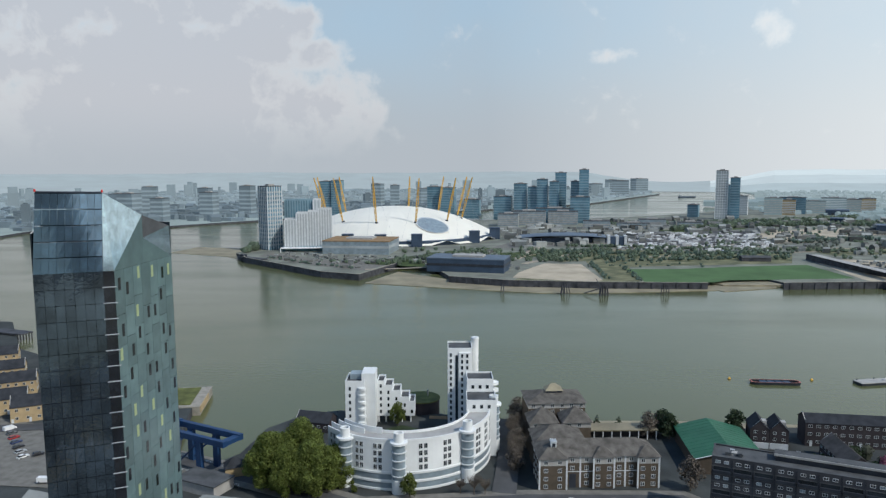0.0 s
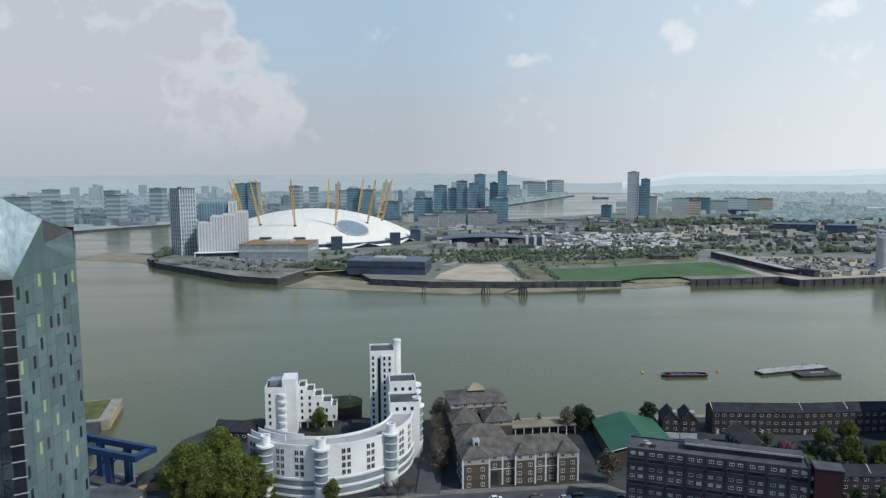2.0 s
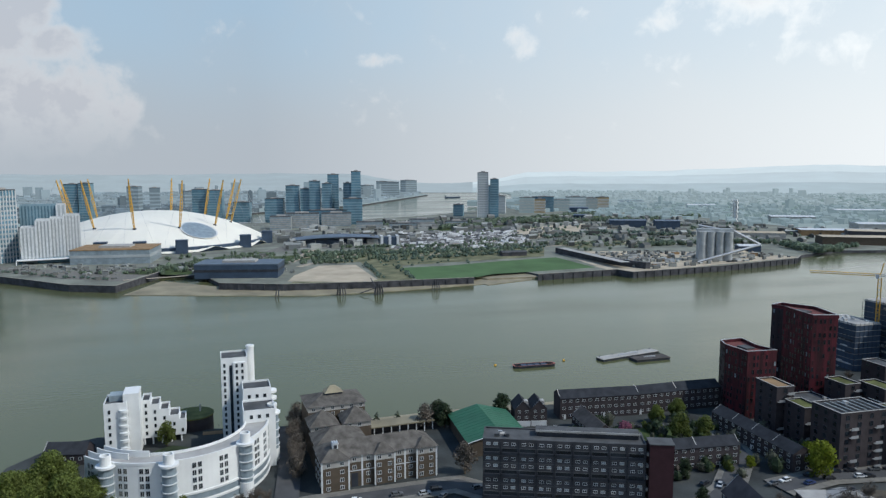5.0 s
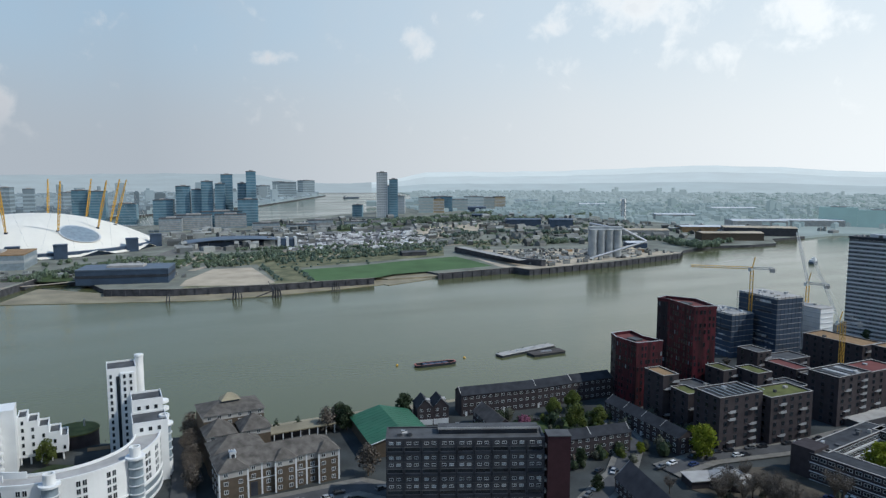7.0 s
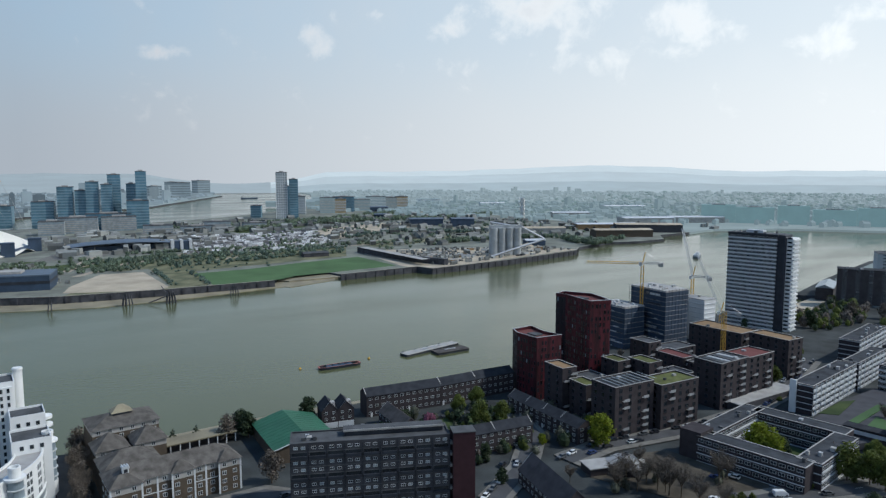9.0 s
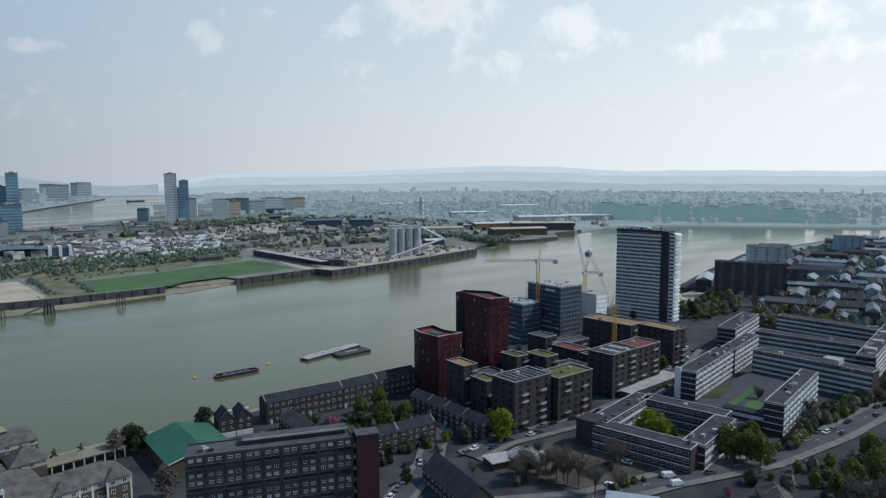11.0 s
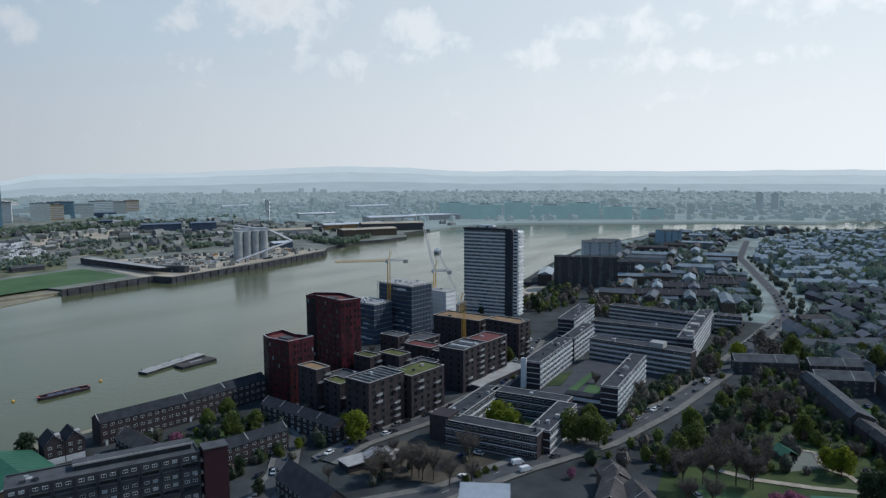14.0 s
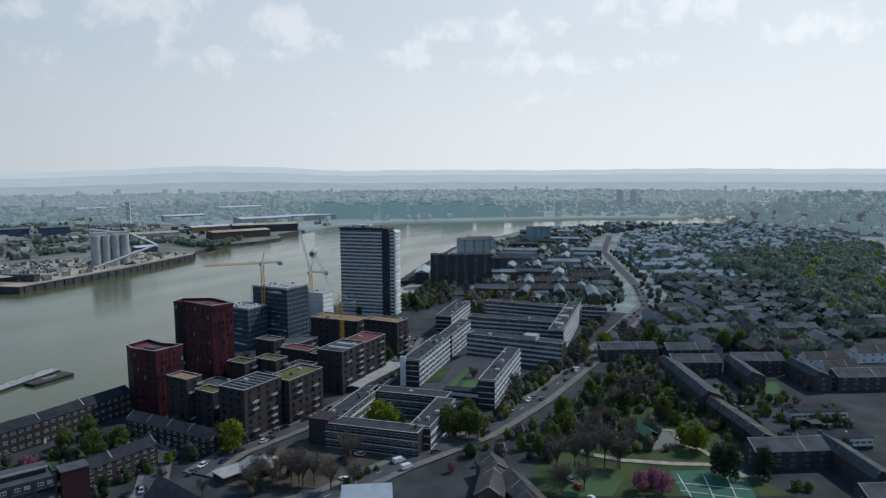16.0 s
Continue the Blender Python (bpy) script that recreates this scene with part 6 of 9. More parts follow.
white_flats()
sheet("courtyard", [(-17 + 25.5 * math.cos(radians(a)), 272 + 25.5 * math.sin(radians(a))) for a in range(-150, 60, 15)] + [(-20, 303), (-40, 290)], "leaf2", "dark green courtyard garden inside the white flats")
tank = thing("storage_tank", "round dark brick tank with mossy lid at the river's edge", "tank", -12, 325, -4)
part("wall", MB().cyl(0, 0, 8.6, -2, 9.4, 36), M["dbrick"], tank)
part("lid", MB().cyl(0, 0, 8.9, 9.4, 9.9, 36), M["moss"], tank)
part("post", MB().cyl(3, 2, 0.35, 9.9, 13, 10), M["conc"], tank)
sheet("reed_bed", [(-8, 311), (14, 309), (15, 313), (-8, 315)], "terra", "orange-brown reed bed on the quay")


# ---- the brown brick flats ----
def brown_flats():
    b = thing("flats", "brown-brick flats with white pilasters and hipped grey-brown tiled roofs", "flats", 56.5, 248, 0, 2)
    L, W, H = 43, 13, 11.8
    part("wall", MB().box(-L / 2, L / 2, -W / 2, W / 2, -0.3, H - 2.6), M["brick"], b)
    part("upper_wall", MB().box(-L / 2, L / 2, -W / 2, W / 2, H - 2.6, H), M["conc"], b, "white boarded top storey")
    part("roof", MB().hip(-L / 2, L / 2, -W / 2, W / 2, H, H + 4.2, 0, 0.7), M["claytile"], b)
    for x0, x1, d in ((-21.8, -12, 2.2), (-2, 5.5, 1.2), (14, 21.8, 1.6)):
        bay = part("bay", MB().box(x0, x1, -W / 2 - d, -W / 2, -0.3, H - 2.6), M["brick"], b)
        part("bay_upper", MB().box(x0, x1, -W / 2 - d, -W / 2, H - 2.6, H), M["conc"], bay)
        part("bay_roof", MB().hip(x0, x1, -W / 2 - d, -W / 2 + 5, H, H + 3.0, 0, 0.6), M["claytile"], bay)
    for x in (-21.8, -12, -6.6, -2, 5.5, 9.8, 14, 21.7):
        d = 2.2 if x <= -12 else 1.2 if -2 <= x <= 5.5 else 1.6 if x >= 14 else 0
        part("pilaster", MB().box(x - 0.3, x + 0.3, -W / 2 - d - 0.15, -W / 2 - d, -0.3, H - 0.2), M["offwhite"], b)
    for z in (5.9,):
        part("string_course", MB().box(-L / 2 - 0.1, L / 2 + 0.1, -W / 2 - 0.12, -W / 2, z, z + 0.3), M["offwhite"], b)
    me = win_mesh(1.5, 1.5, 2, M["frame"], M["glass"], 0.14)
    for z in (1.6, 4.4, 7.4, 10.4):
        for x in (-19.5, -14.5, -9.5, -4.3, -0.4, 3.6, 7.6, 12, 15.8, 19.6):
            d = 2.2 if x < -12 else 1.2 if -2 < x < 5.5 else 1.6 if x > 14 else 0
            if x == -9.5 and z < 5:
                continue
            place(me, b, x, -W / 2 - d - 0.02, z, 0)
        for y in (-4, 0, 4):
            place(me, b, -L / 2 - 0.02, y, z, -90)
    # dark plate on the wall imitates an unlit passage; nothing is cut through
    part("archway", MB().box(-10.6, -8.2, -W / 2 - 0.1, -W / 2, 0, 5.2).cyl(-9.4, -W / 2, 0.01, 5.2, 5.3, 6), M["dark"], b, "dark plate in place of a tall passage")
    ch = part("roof_turret", MB().box(-16.9, -14.9, -4.2, -2.2, H + 1.6, H + 4.3).box(-17.1, -14.7, -4.4, -2.0, H + 4.3, H + 4.6), M["offwhite"], b, "white roof turret")
    for x in (-16.9, -16.1, -15.2):
        part("crenel", MB().box(x, x + 0.35, -4.4, -2.0, H + 4.6, H + 5.0), M["offwhite"], ch)
    part("turret_window", MB().box(-16.5, -15.3, -4.24, -4.2, H + 2.7, H + 3.9), M["dark"], ch)
    # rear wings with pyramid roofs
    for x, y, l, w, h, rise in ((-11, 14.5, 19, 14, 11.5, 4.4), (-14.5, 28, 11, 11, 13.4, 5.0), (-1, 28, 11, 11, 13.4, 5.0), (-7, 43, 24, 17, 17.4, 3.4)):
        wg = part("wing", MB().box(x - l / 2, x + l / 2, y - w / 2, y + w / 2, -0.3, h - 2.2), M["brick"], b)
        part("upper_wall", MB().box(x - l / 2, x + l / 2, y - w / 2, y + w / 2, h - 2.2, h), M["conc"], wg)
        part("roof", MB().hip(x - l / 2, x + l / 2, y - w / 2, y + w / 2, h, h + rise, 0, 0.7), M["claytile"], wg)
        for z in (2, 5, 8, 11, 13.8, h - 1.1) if h > 15 else (2, 5, 8, h - 1.1):
            for i in range(int(l // 4)):
                place(me, b, x - l / 2 + 2.2 + 4 * i, y - w / 2 - 0.02, z, 0)
    part("skylight", MB().hip(-11, -3, 40, 46, 20.8, 23.4, 0, 0), M["mud"], b, "tan pyramid roof light")
    part("skylight_wall", MB().box(-10.5, -3.5, 40.5, 45.5, 18.4, 20.8), M["dark"], b)
    return b


brown_flats()
ter = thing("river_terrace", "low colonnaded terrace with sandy flat roof", "terrace", 76, 287, 0, 1)
part("wall", MB().box(-15, 16, 2, 6, -0.3, 4), M["dconc"], ter)
part("roof", MB().box(-15.5, 16.5, -2, 6.5, 4, 4.5), M["mud"], ter)
for i in range(9):
    part("column", MB().box(-14.8 + i * 3.8, -14.4 + i * 3.8, -1.7, -1.3, 0, 4), M["offwhite"], ter)

# ---- grey slab block ----
gs = slab_block("flats", "long grey slab block with paired white windows and dark galleries", 115.5, 205.8, 54.5, 11, 23.2, -25.7, "dconc", 9, "", "dark", "greyroof", 3.1, (2.3, 1.2, 2), "", parapet=0.5, cap="greyroof")
wm = win_mesh(1.5, 1.0, 2, M["frame"], M["glass"], 0.12)
wm2 = win_mesh(1.5, 1.0, 2, M["frame"], M["bluegl"], 0.12)
rg_ = random.Random(41)
for i in range(9):
    z = 23.2 * (i + 0.55) / 9
    gallery = i % 3 == 1
    for k in range(9):
        u = -24.2 + k * 6.05
        if gallery:
            # flat dark strips stand in for the shade inside the recessed galleries
            part("gallery_opening", MB().box(u - 2.5, u + 2.5, -5.56, -5.5, z - 0.2, z + 1.1), M["glass"], gs)
            part("gallery_front", MB().box(u - 2.7, u + 2.7, -6.1, -5.5, z - 1.25, z - 0.25), M["dark"], gs)
        else:
            for o in (-1.25, 1.25):
                place(wm if rg_.random() < 0.7 else wm2, gs, u + o, -5.53, z, 0)
for k in range(10):
    part("rainwater_pipe", MB().box(-27.3 + k * 6.05, -27.1 + k * 6.05, -5.75, -5.5, 0, 23), M["dark"], gs)
for i in range(1, 9):
    part("floor_edge", MB().box(-27.25, 27.25, -5.66, -5.5, 23.2 * i / 9 - 0.2, 23.2 * i / 9), M["greyroof"], gs)
part("roof_lantern", MB().box(-9, 25.5, -0.5, 3.5, 23.3, 25.3), M["dark"], gs, "long dark rooftop clerestory")
part("lantern_roof", MB().box(-9.3, 25.8, -0.8, 3.8, 25.3, 25.6), M["greyroof"], gs)
part("lantern_edge", MB().box(-9.4, 25.9, -1.1, -0.8, 25.05, 25.7), M["conc"], gs)
stw = thing("stair_tower", "dark red brick stair tower joined by walkways", "tower", 143.3, 187.2, 0, -25.7)
part("wall", MB().box(-3.9, 3.9, -3, 3, -0.3, 24.6), M["rbrick"], stw)
part("roof", MB().box(-4.1, 4.1, -3.2, 3.2, 24.6, 24.9), M["greyroof"], stw)
for i in range(5):
    part("walkway", MB().box(-6.6, -3.9, -1, 1, 3.5 + i * 4.1, 4.6 + i * 4.1), M["conc"], stw)

# ---- sports hall with the green roof ----
sh_ = thing("sports_hall", "low brick hall under a faded green metal pitched roof", "hall", 112.2, 267, 0, -6)
part("wall", MB().box(-13, 13, -17, 17, -0.3, 6.2).face(((-13, -17, 6.2), (13, -17, 6.2), (0, -17, 9.6))).face(((13, 17, 6.2), (-13, 17, 6.2), (0, 17, 9.6))), M["brick"], sh_)
for s in (-1, 1):
    q = [(0, -17.7, 9.7), (s * 13.8, -17.7, 6.05), (s * 13.8, 17.7, 6.05), (0, 17.7, 9.7)]
    t = [(x, y, z - 0.15) for x, y, z in q]
    rf = MB().face(q if s < 0 else q[::-1]).face(t[::-1] if s < 0 else t)
    for i in range(4):
        j = (i + 1) % 4
        rf.face((q[i], t[i], t[j], q[j]))
    sl_ = part("roof_slope", rf, M["green"], sh_, "faded green ribbed metal")
    for i in range(1, 12):
        y = -17.7 + i * 2.95
        part("roof_seam", MB().bar((0, y, 9.72), (s * 13.8, y, 6.07), 0.06), M["green"], sl_)
part("gable_trim", MB().bar((-13.8, -17.7, 6.0), (0, -17.7, 9.7), 0.2).bar((0, -17.7, 9.7), (13.8, -17.7, 6.0), 0.2), M["offwhite"], sh_)

# ---- riverside terraces ----
house_row("terraced_houses", "dark-brick riverside terrace with white windows", 174, 278, 38.5, 9.5, 10, -10, 2.6, n=2, group="riverside terraces")
house_row("terraced_houses", "dark-brick riverside terrace with white windows", 203.8, 273.8, 21, 9.5, 9.9, -4, 2.6, n=2, group="riverside terraces")
house_row("terraced_houses", "dark-brick riverside terrace with white windows", 226.4, 271.6, 23.5, 9.5, 10, -6, 2.6, n=1, group="riverside terraces")
for x, y in ((134.6, 280.5), (142.0, 278.6)):
    hb = house_row("house", "red-brick riverside gabled house with white ground floor", x, y, 11, 7.2, 8, 75, 3.6, "dbrick", "slate2", 3, "l", 1, (1.3, 1.2, 2), "gabled riverside pair", 2.4, door=False)
    part("ground_floor", MB().box(-5.75, -5.5, -3.5, 3.5, 0, 2.5), M["offwhite"], hb)
    part("dormer", MB().box(-2.4, 0.6, -3.0, -1.0, 8.6, 10.6), M["conc"], hb)
house_row("house", "long low gabled building with grey tile roof", 157.5, 254, 24, 9, 6, -97, 3.6, "dbrick", "slate", 2, "f", 1, door=False)
house_row("terraced_houses", "dark-brick terrace with white windows behind the slab block", 170.5, 216.6, 18, 8.5, 8.6, -10, 2.4, n=2, group="inner terraces", wall="dbrick")
house_row("terraced_houses", "dark-brick terrace with white windows behind the slab block", 188.6, 213.2, 18, 8.5, 8.6, -10, 2.4, n=2, group="inner terraces", wall="dbrick")
for i, (dx, dy) in enumerate(((-2.5, -5), (-3.4, -17.5), (-4.3, -30), (-5.2, -42.5))):
    house_row("terraced_houses", "stepped dark-brick terrace running back from the river", 222 + dx, 243 + dy, 12.4, 9, 7.2, -95, 2.6, n=1, sides="fr", group="stepped terrace")
house_row("house", "long brick hall with steep dark tiled roof", 167.7, 165.5, 32.4, 11, 5.5, -107, 5.5, "dbrick", "wharf", 2, "fl", 1, (1.4, 1.2, 2), door=False)

# ---- red towers ----
def red_tower(label, x, y, plan, H, storeys):
    """A bent bar of flats: the bowed front is red, the narrow end beside it charcoal."""
    b = thing("flats_tower", label, "tower", x, y)
    poly = [(px - x, py - y) for px, py in plan]
    part("wall", MB().prism(poly, -0.3, H, 0), M["red"], b)
    k = len(poly)
    cx, cy = sum(p[0] for p in poly) / k, sum(p[1] for p in poly) / k

    def rim_ring(z0, z1, a, c):
        """One closed ring along the roof edge, from the scale a outwards to c."""
        m = MB()
        for sc in (a, c):
            for z in (z0, z1):
                m.v += [(cx + (px - cx) * sc, cy + (py - cy) * sc, z) for px, py in poly]
        for i in range(k):
            j = (i + 1) % k
            for q in ((2 * k + i, 2 * k + j, 3 * k + j, 3 * k + i), (j, i, k + i, k + j), (k + i, 3 * k + i, 3 * k + j, k + j), (i, j, 2 * k + j, 2 * k + i)):
                m.f.append(q)
                m.m.append(0)
        return m

    rim, cop = rim_ring(H, H + 1.6, 0.965, 1.015), rim_ring(H + 1.6, H + 1.75, 0.96, 1.02)
    part("parapet", rim, M["red"], b)
    part("coping", cop, M["steel"], b)
    part("roof", MB().prism([(p[0] * 0.96, p[1] * 0.96) for p in poly], H, H + 0.15), M["redroof"], b)
    part("plant_deck", MB().box(-2.6, 2.2, -3.4, 3.0, H + 0.15, H + 0.9), M["greyroof"], b)
    for j in (0,):
        (x0, y0), (x1, y1) = poly[j], poly[(j + 1) % k]
        d = Vector((x1 - x0, y1 - y0)).normalized() * 0.1
        part("dark_cladding", MB().prism([(x0 + d.y, y0 - d.x), (x1 + d.y, y1 - d.x), (x1, y1), (x0, y0)], 0, H), M["redark"], b, "charcoal cladding panels")
    me = win_mesh(1.0, 2.1, 1, M["redark"], M["glass"], 0.08)
    me_lit = win_mesh(1.0, 2.1, 1, M["redark"], M["bluegl"], 0.08)
    pn = MB().box(-0.35, 0.35, -0.1, 0.03, -1.0, 1.0).mesh("panel", M["rbrick"])
    rng = random.Random(int(H))
    sh = H / storeys
    for i in range(storeys):
        z = sh * (i + 0.55)
        for j in range(k):
            if j > 2:
                continue
            (x0, y0), (x1, y1) = poly[j], poly[(j + 1) % k]
            d = Vector((x1 - x0, y1 - y0))
            n = int(d.length // 2.0)
            ang = math.degrees(math.atan2(d.y, d.x))
            for q in range(n):
                f = (q + 0.5 + rng.uniform(-0.12, 0.12)) / n
                o = 0.13 if j == 0 else 0.03
                nx, ny = d.normalized().y * o, -d.normalized().x * o
                if rng.random() < 0.62:
                    place(me if rng.random() < 0.93 else me_lit, b, x0 + d.x * f + nx, y0 + d.y * f + ny, z, ang)
                elif rng.random() < 0.5:
                    place(pn, b, x0 + d.x * f + nx, y0 + d.y * f + ny, z, ang, "panel")
    return b


red_tower("tall riverside tower clad in mottled red panels", 278, 255, [(273.0, 269.0), (275.1, 263.8), (270.5, 241.9), (281.6, 237.9), (288.3, 256.9), (280.9, 271.1)], 46, 14)
red_tower("lower riverside block clad in mottled red panels", 245, 257, [(240.5, 269.0), (236.9, 261.5), (236.8, 247.0), (251.7, 244.8), (249.8, 256.0), (253.3, 268.7)], 30.5, 9)

# ---- new dark-brick blocks ----
NEWB = ((241.7, 195.3, 23, 14.8, 22.1, -6, 7, "greyroof", 1), (266.6, 188.6, 24, 13.8, 20.1, -6, 6, "moss", 0), (311.8, 189.3, 23, 15.1, 22.1, -2, 7, "greyroof", 2), (335.2, 188.3, 22.5, 14.5, 21.3, -3, 7, "redroof", 0),
        (379.5, 197, 13, 24, 22.1, -5, 7, "terra", 0), (382.8, 232.5, 17.5, 35, 20.1, -1, 6, "terra", 0), (278.2, 230, 8.5, 12, 18.3, -5, 6, "moss", 0), (287.7, 218.3, 9.2, 13.8, 18.8, -5, 6, "moss", 0), (326.8, 227.2, 10.3, 19.6, 13.8, -5, 4, "redroof", 0),
        (238.8, 231.8, 8.5, 14, 21.3, -8, 7, "terra", 0), (333, 209, 22, 14, 12.5, -5, 4, "greyroof", 0), (240.2, 217.3, 8, 12.3, 16.3, -8, 5, "moss", 0), (326.5, 248, 9.8, 14, 17.3, -5, 5, "greyroof", 0), (350, 245, 22, 14, 11, -5, 4, "greyroof", 0),
        (261, 213, 26, 14, 11, -6, 3, "greyroof", 0), (262, 234, 15, 14, 11, -6, 3, "greyroof", 0), (300, 232, 12, 20, 9, -5, 3, "greyroof", 0), (305, 212, 14, 14, 11, -5, 3, "greyroof", 0))
for x, y, L, W, H, yaw, st, rf, kind in NEWB:
    b = slab_block("flats", "new dark-brick flats with pale roof edge and " + {"greyroof": "grey", "moss": "planted green", "redroof": "red-brown", "terra": "brown"}[rf] + " flat roof", x, y, L, W, H, yaw, "dbrick", st, "fl",
                   "dbrick", rf, 4.6, (1.7, 1.9, 1, M["dark"]), "", group="new brick blocks", parapet=0.7, cap="conc", clutter=12)
    rng = random.Random(int(x + y))
    for i in range(st):
        for u in (-L / 4, L / 4):
            if rng.random() < 0.6:
                z = H / st * i + 0.2
                bal = part("balcony", MB().box(u - 1.6, u + 1.6, -W / 2 - 1.3, -W / 2, z, z + 0.15).box(u - 1.6, u + 1.6, -W / 2 - 1.3, -W / 2 - 1.24, z + 0.15, z + 1.2), M["steel"], b)
    if kind == 1:
        pm = MB().box(-5.5, 5.5, -0.55, 0.55, 0, 0.12).mesh("solar_panel", M["bluegl"])
        for i in range(8):
            ob = place(pm, b, -L / 2 + 4 + i * 3.1, 0, H + 0.6, 90, "solar_panel")
            ob.rotation_euler = (radians(14), 0, radians(90))
    if kind == 2:
        for i in range(4):
            part("roof_hatch", MB().box(-8 + i * 4, -5.6 + i * 4, -6, 6, H + 0.12, H + 0.5), M["steel" if i % 2 else "greyroof"], b)
# garage podium along the street
pod = thing("podium", "pale concrete garage podium under the brick flats", "podium", 330, 181, 0, -4)
part("wall", MB().box(-24, 24, -8, 3, -0.2, 3.4), M["dconc"], pod)
part("deck", MB().box(-24.2, 24.2, -8.2, 3.2, 3.4, 3.7), M["conc"], pod)
# scaffolded towers
def scaffold_block(label, x, y, L, W, H, yaw, storeys, core=True):
    b = thing("unfinished_tower", label, "building site", x, y, 0, yaw)
    part("wall", MB().box(-L / 2, L / 2, -W / 2, W / 2, -0.3, H), M["dconc"], b)
    sh = H / storeys
    dk = MB().box(-L / 2 - 1.3, L / 2 + 1.3, -W / 2 - 1.3, W / 2 + 1.3, 0, 0.14).mesh("scaffold_deck", M["conc"])
    for i in range(1, storeys + 1):
        place(dk, b, 0, 0, i * sh, 0, "scaffold_deck")
    pole = MB().box(-0.07, 0.07, -0.07, 0.07, -0.2, H + 1.5).mesh("scaffold_pole", M["dark"])
    n = int(L // 2.6)
    for i in range(n + 1):
        place(pole, b, -L / 2 - 1.2 + (L + 2.4) * i / n, -W / 2 - 1.25, 0, 0, "scaffold_pole")
    n = int(W // 2.6)
    for i in range(n + 1):
        place(pole, b, -L / 2 - 1.25, -W / 2 - 1.2 + (W + 2.4) * i / n, 0, 0, "scaffold_pole")
    net = MB().box(-L / 2 - 1.0, -L / 2 - 0.9, -W / 2 - 0.9, W / 2, 0, H).mesh("debris_net", M["navy"])
    place(net, b, 0, 0, 0, 0, "debris_net")
    place(MB().box(-L / 2 - 0.9, L / 2 + 0.9, -W / 2 - 1.0, -W / 2 - 0.9, 0, H).mesh("debris_net", M["navy"]), b, 0, 0, 0, 0, "debris_net")
    for i in range(storeys):
        for k in range(5):
            part("stored_sheet", MB().box(-L / 2 - 1.25, -L / 2 - 1.0, -W / 2 + RNG.uniform(0, W - 3), -W / 2 + 2.2 + RNG.uniform(0, W - 3), i * sh + 0.14, i * sh + RNG.uniform(0.5, 1.6)), M[RNG.choice(("offwhite", "navy", "dark"))], b) if RNG.random() < 0.4 else None
    part("roof_slab", MB().box(-L / 2 - 0.6, L / 2 + 0.6, -W / 2 - 0.6, W / 2 + 0.6, H + 0.2, H + 0.9), M["conc"], b)
    roof_clutter(b, L, W, H + 0.9, RNG, 9, ("offwhite", "conc", "steel"))
    return b


scaffold_block("half-built concrete tower wrapped in scaffolding and dark netting", 386, 283.5, 19, 29, 37.2, -6, 12)
scaffold_block("half-built lower block with scaffolding", 363.5, 298, 16, 24, 26.4, -5, 8)
slab_block("unfinished_block", "white-sheeted block beside the scaffolded tower", 419, 275, 12, 20, 28.4, -4, "white", 9, "", "offwhite", "conc", 3, (1.5, 1.5, 1), "fl", cat="building site", bandh=0.5)

# ---- tower block ----
KL, KW, KH = 12.5, 35.5, 68
tb = thing("tower_block", "tall grey slab tower block with pale window bands", "tower", 487.3, 272.3, 0, 6.5)
part("wall", MB().box(-KL / 2, KL / 2, -KW / 2, KW / 2, -0.3, KH), M["dconc"], tb)
part("stair_core", MB().box(-KL / 2 + 1, KL / 2 + 1, -KW / 2 - 5, -KW / 2, -0.3, KH + 1.0), M["dark"], tb)
part("lift_core", MB().box(-KL / 2 + 4, KL / 2 + 3, -KW / 2 - 9, -KW / 2 - 5, -0.3, KH - 1), M["white"], tb)
kw = win_mesh(1.9, 1.15, 2, M["frame"], M["glass"], 0.1)
for i in range(24):
    z = 2.82 * i
    part("spandrel", MB().box(-KL / 2 - 0.3, -KL / 2, -KW / 2, KW / 2, z + 0.05, z + 1.15), M["offwhite"], tb)
    for k in range(13):
        place(kw, tb, -KL / 2 - 0.03, -KW / 2 + 1.9 + k * 2.64, z + 1.9, -90)
    part("balcony", MB().box(-KL / 2 + 4.2, KL / 2 + 2.5, -KW / 2 - 10.2, -KW / 2 - 9, z + 0.2, z + 1.3), M["white" if i % 2 else "offwhite"], tb)
    part("balcony_opening", MB().box(-KL / 2 + 3.9, -KL / 2 + 4, -KW / 2 - 8.6, -KW / 2 - 5.4, z + 1.3, z + 2.5), M["glass"], tb)
part("roof", MB().box(-KL / 2 - 0.5, KL / 2 + 0.5, -KW / 2 - 0.5, KW / 2 + 0.5, KH, KH + 1.4), M["dark"], tb)
part("tank_room", MB().box(-3, 3, -6, 6, KH + 1.4, KH + 3.4), M["offwhite"], tb)
roof_clutter(tb, KL, KW, KH + 1.4, RNG, 9)

# ---- the estate of long blocks ----
for x, y, L, W, H, yaw in ((356.3, 157.6, 57, 9.5, 14.2, 5), (409, 160.8, 44, 8, 14.2, 5), (466, 184.5, 58, 11, 14.2, 7), (339, 108, 63, 8, 14.4, 5)):
    b = slab_block("flats", "five-storey estate block with white bands and dark brick end", x, y, L, W, H, yaw, "dbrick", 5, "f", "offwhite", "estroof", 3.7, (2.9, 1.2, 2), "f", group="estate blocks", parapet=0.3, cap="conc", bandh=1.15)
    end_bands(b, L, W, H, 5)
    for k in range(int(L // 6)):
        part("balcony_divider", MB().box(-L / 2 + 3 + 6 * k, -L / 2 + 3.15 + 6 * k, -W / 2 - 0.6, -W / 2, 0, H), M["white"], b)
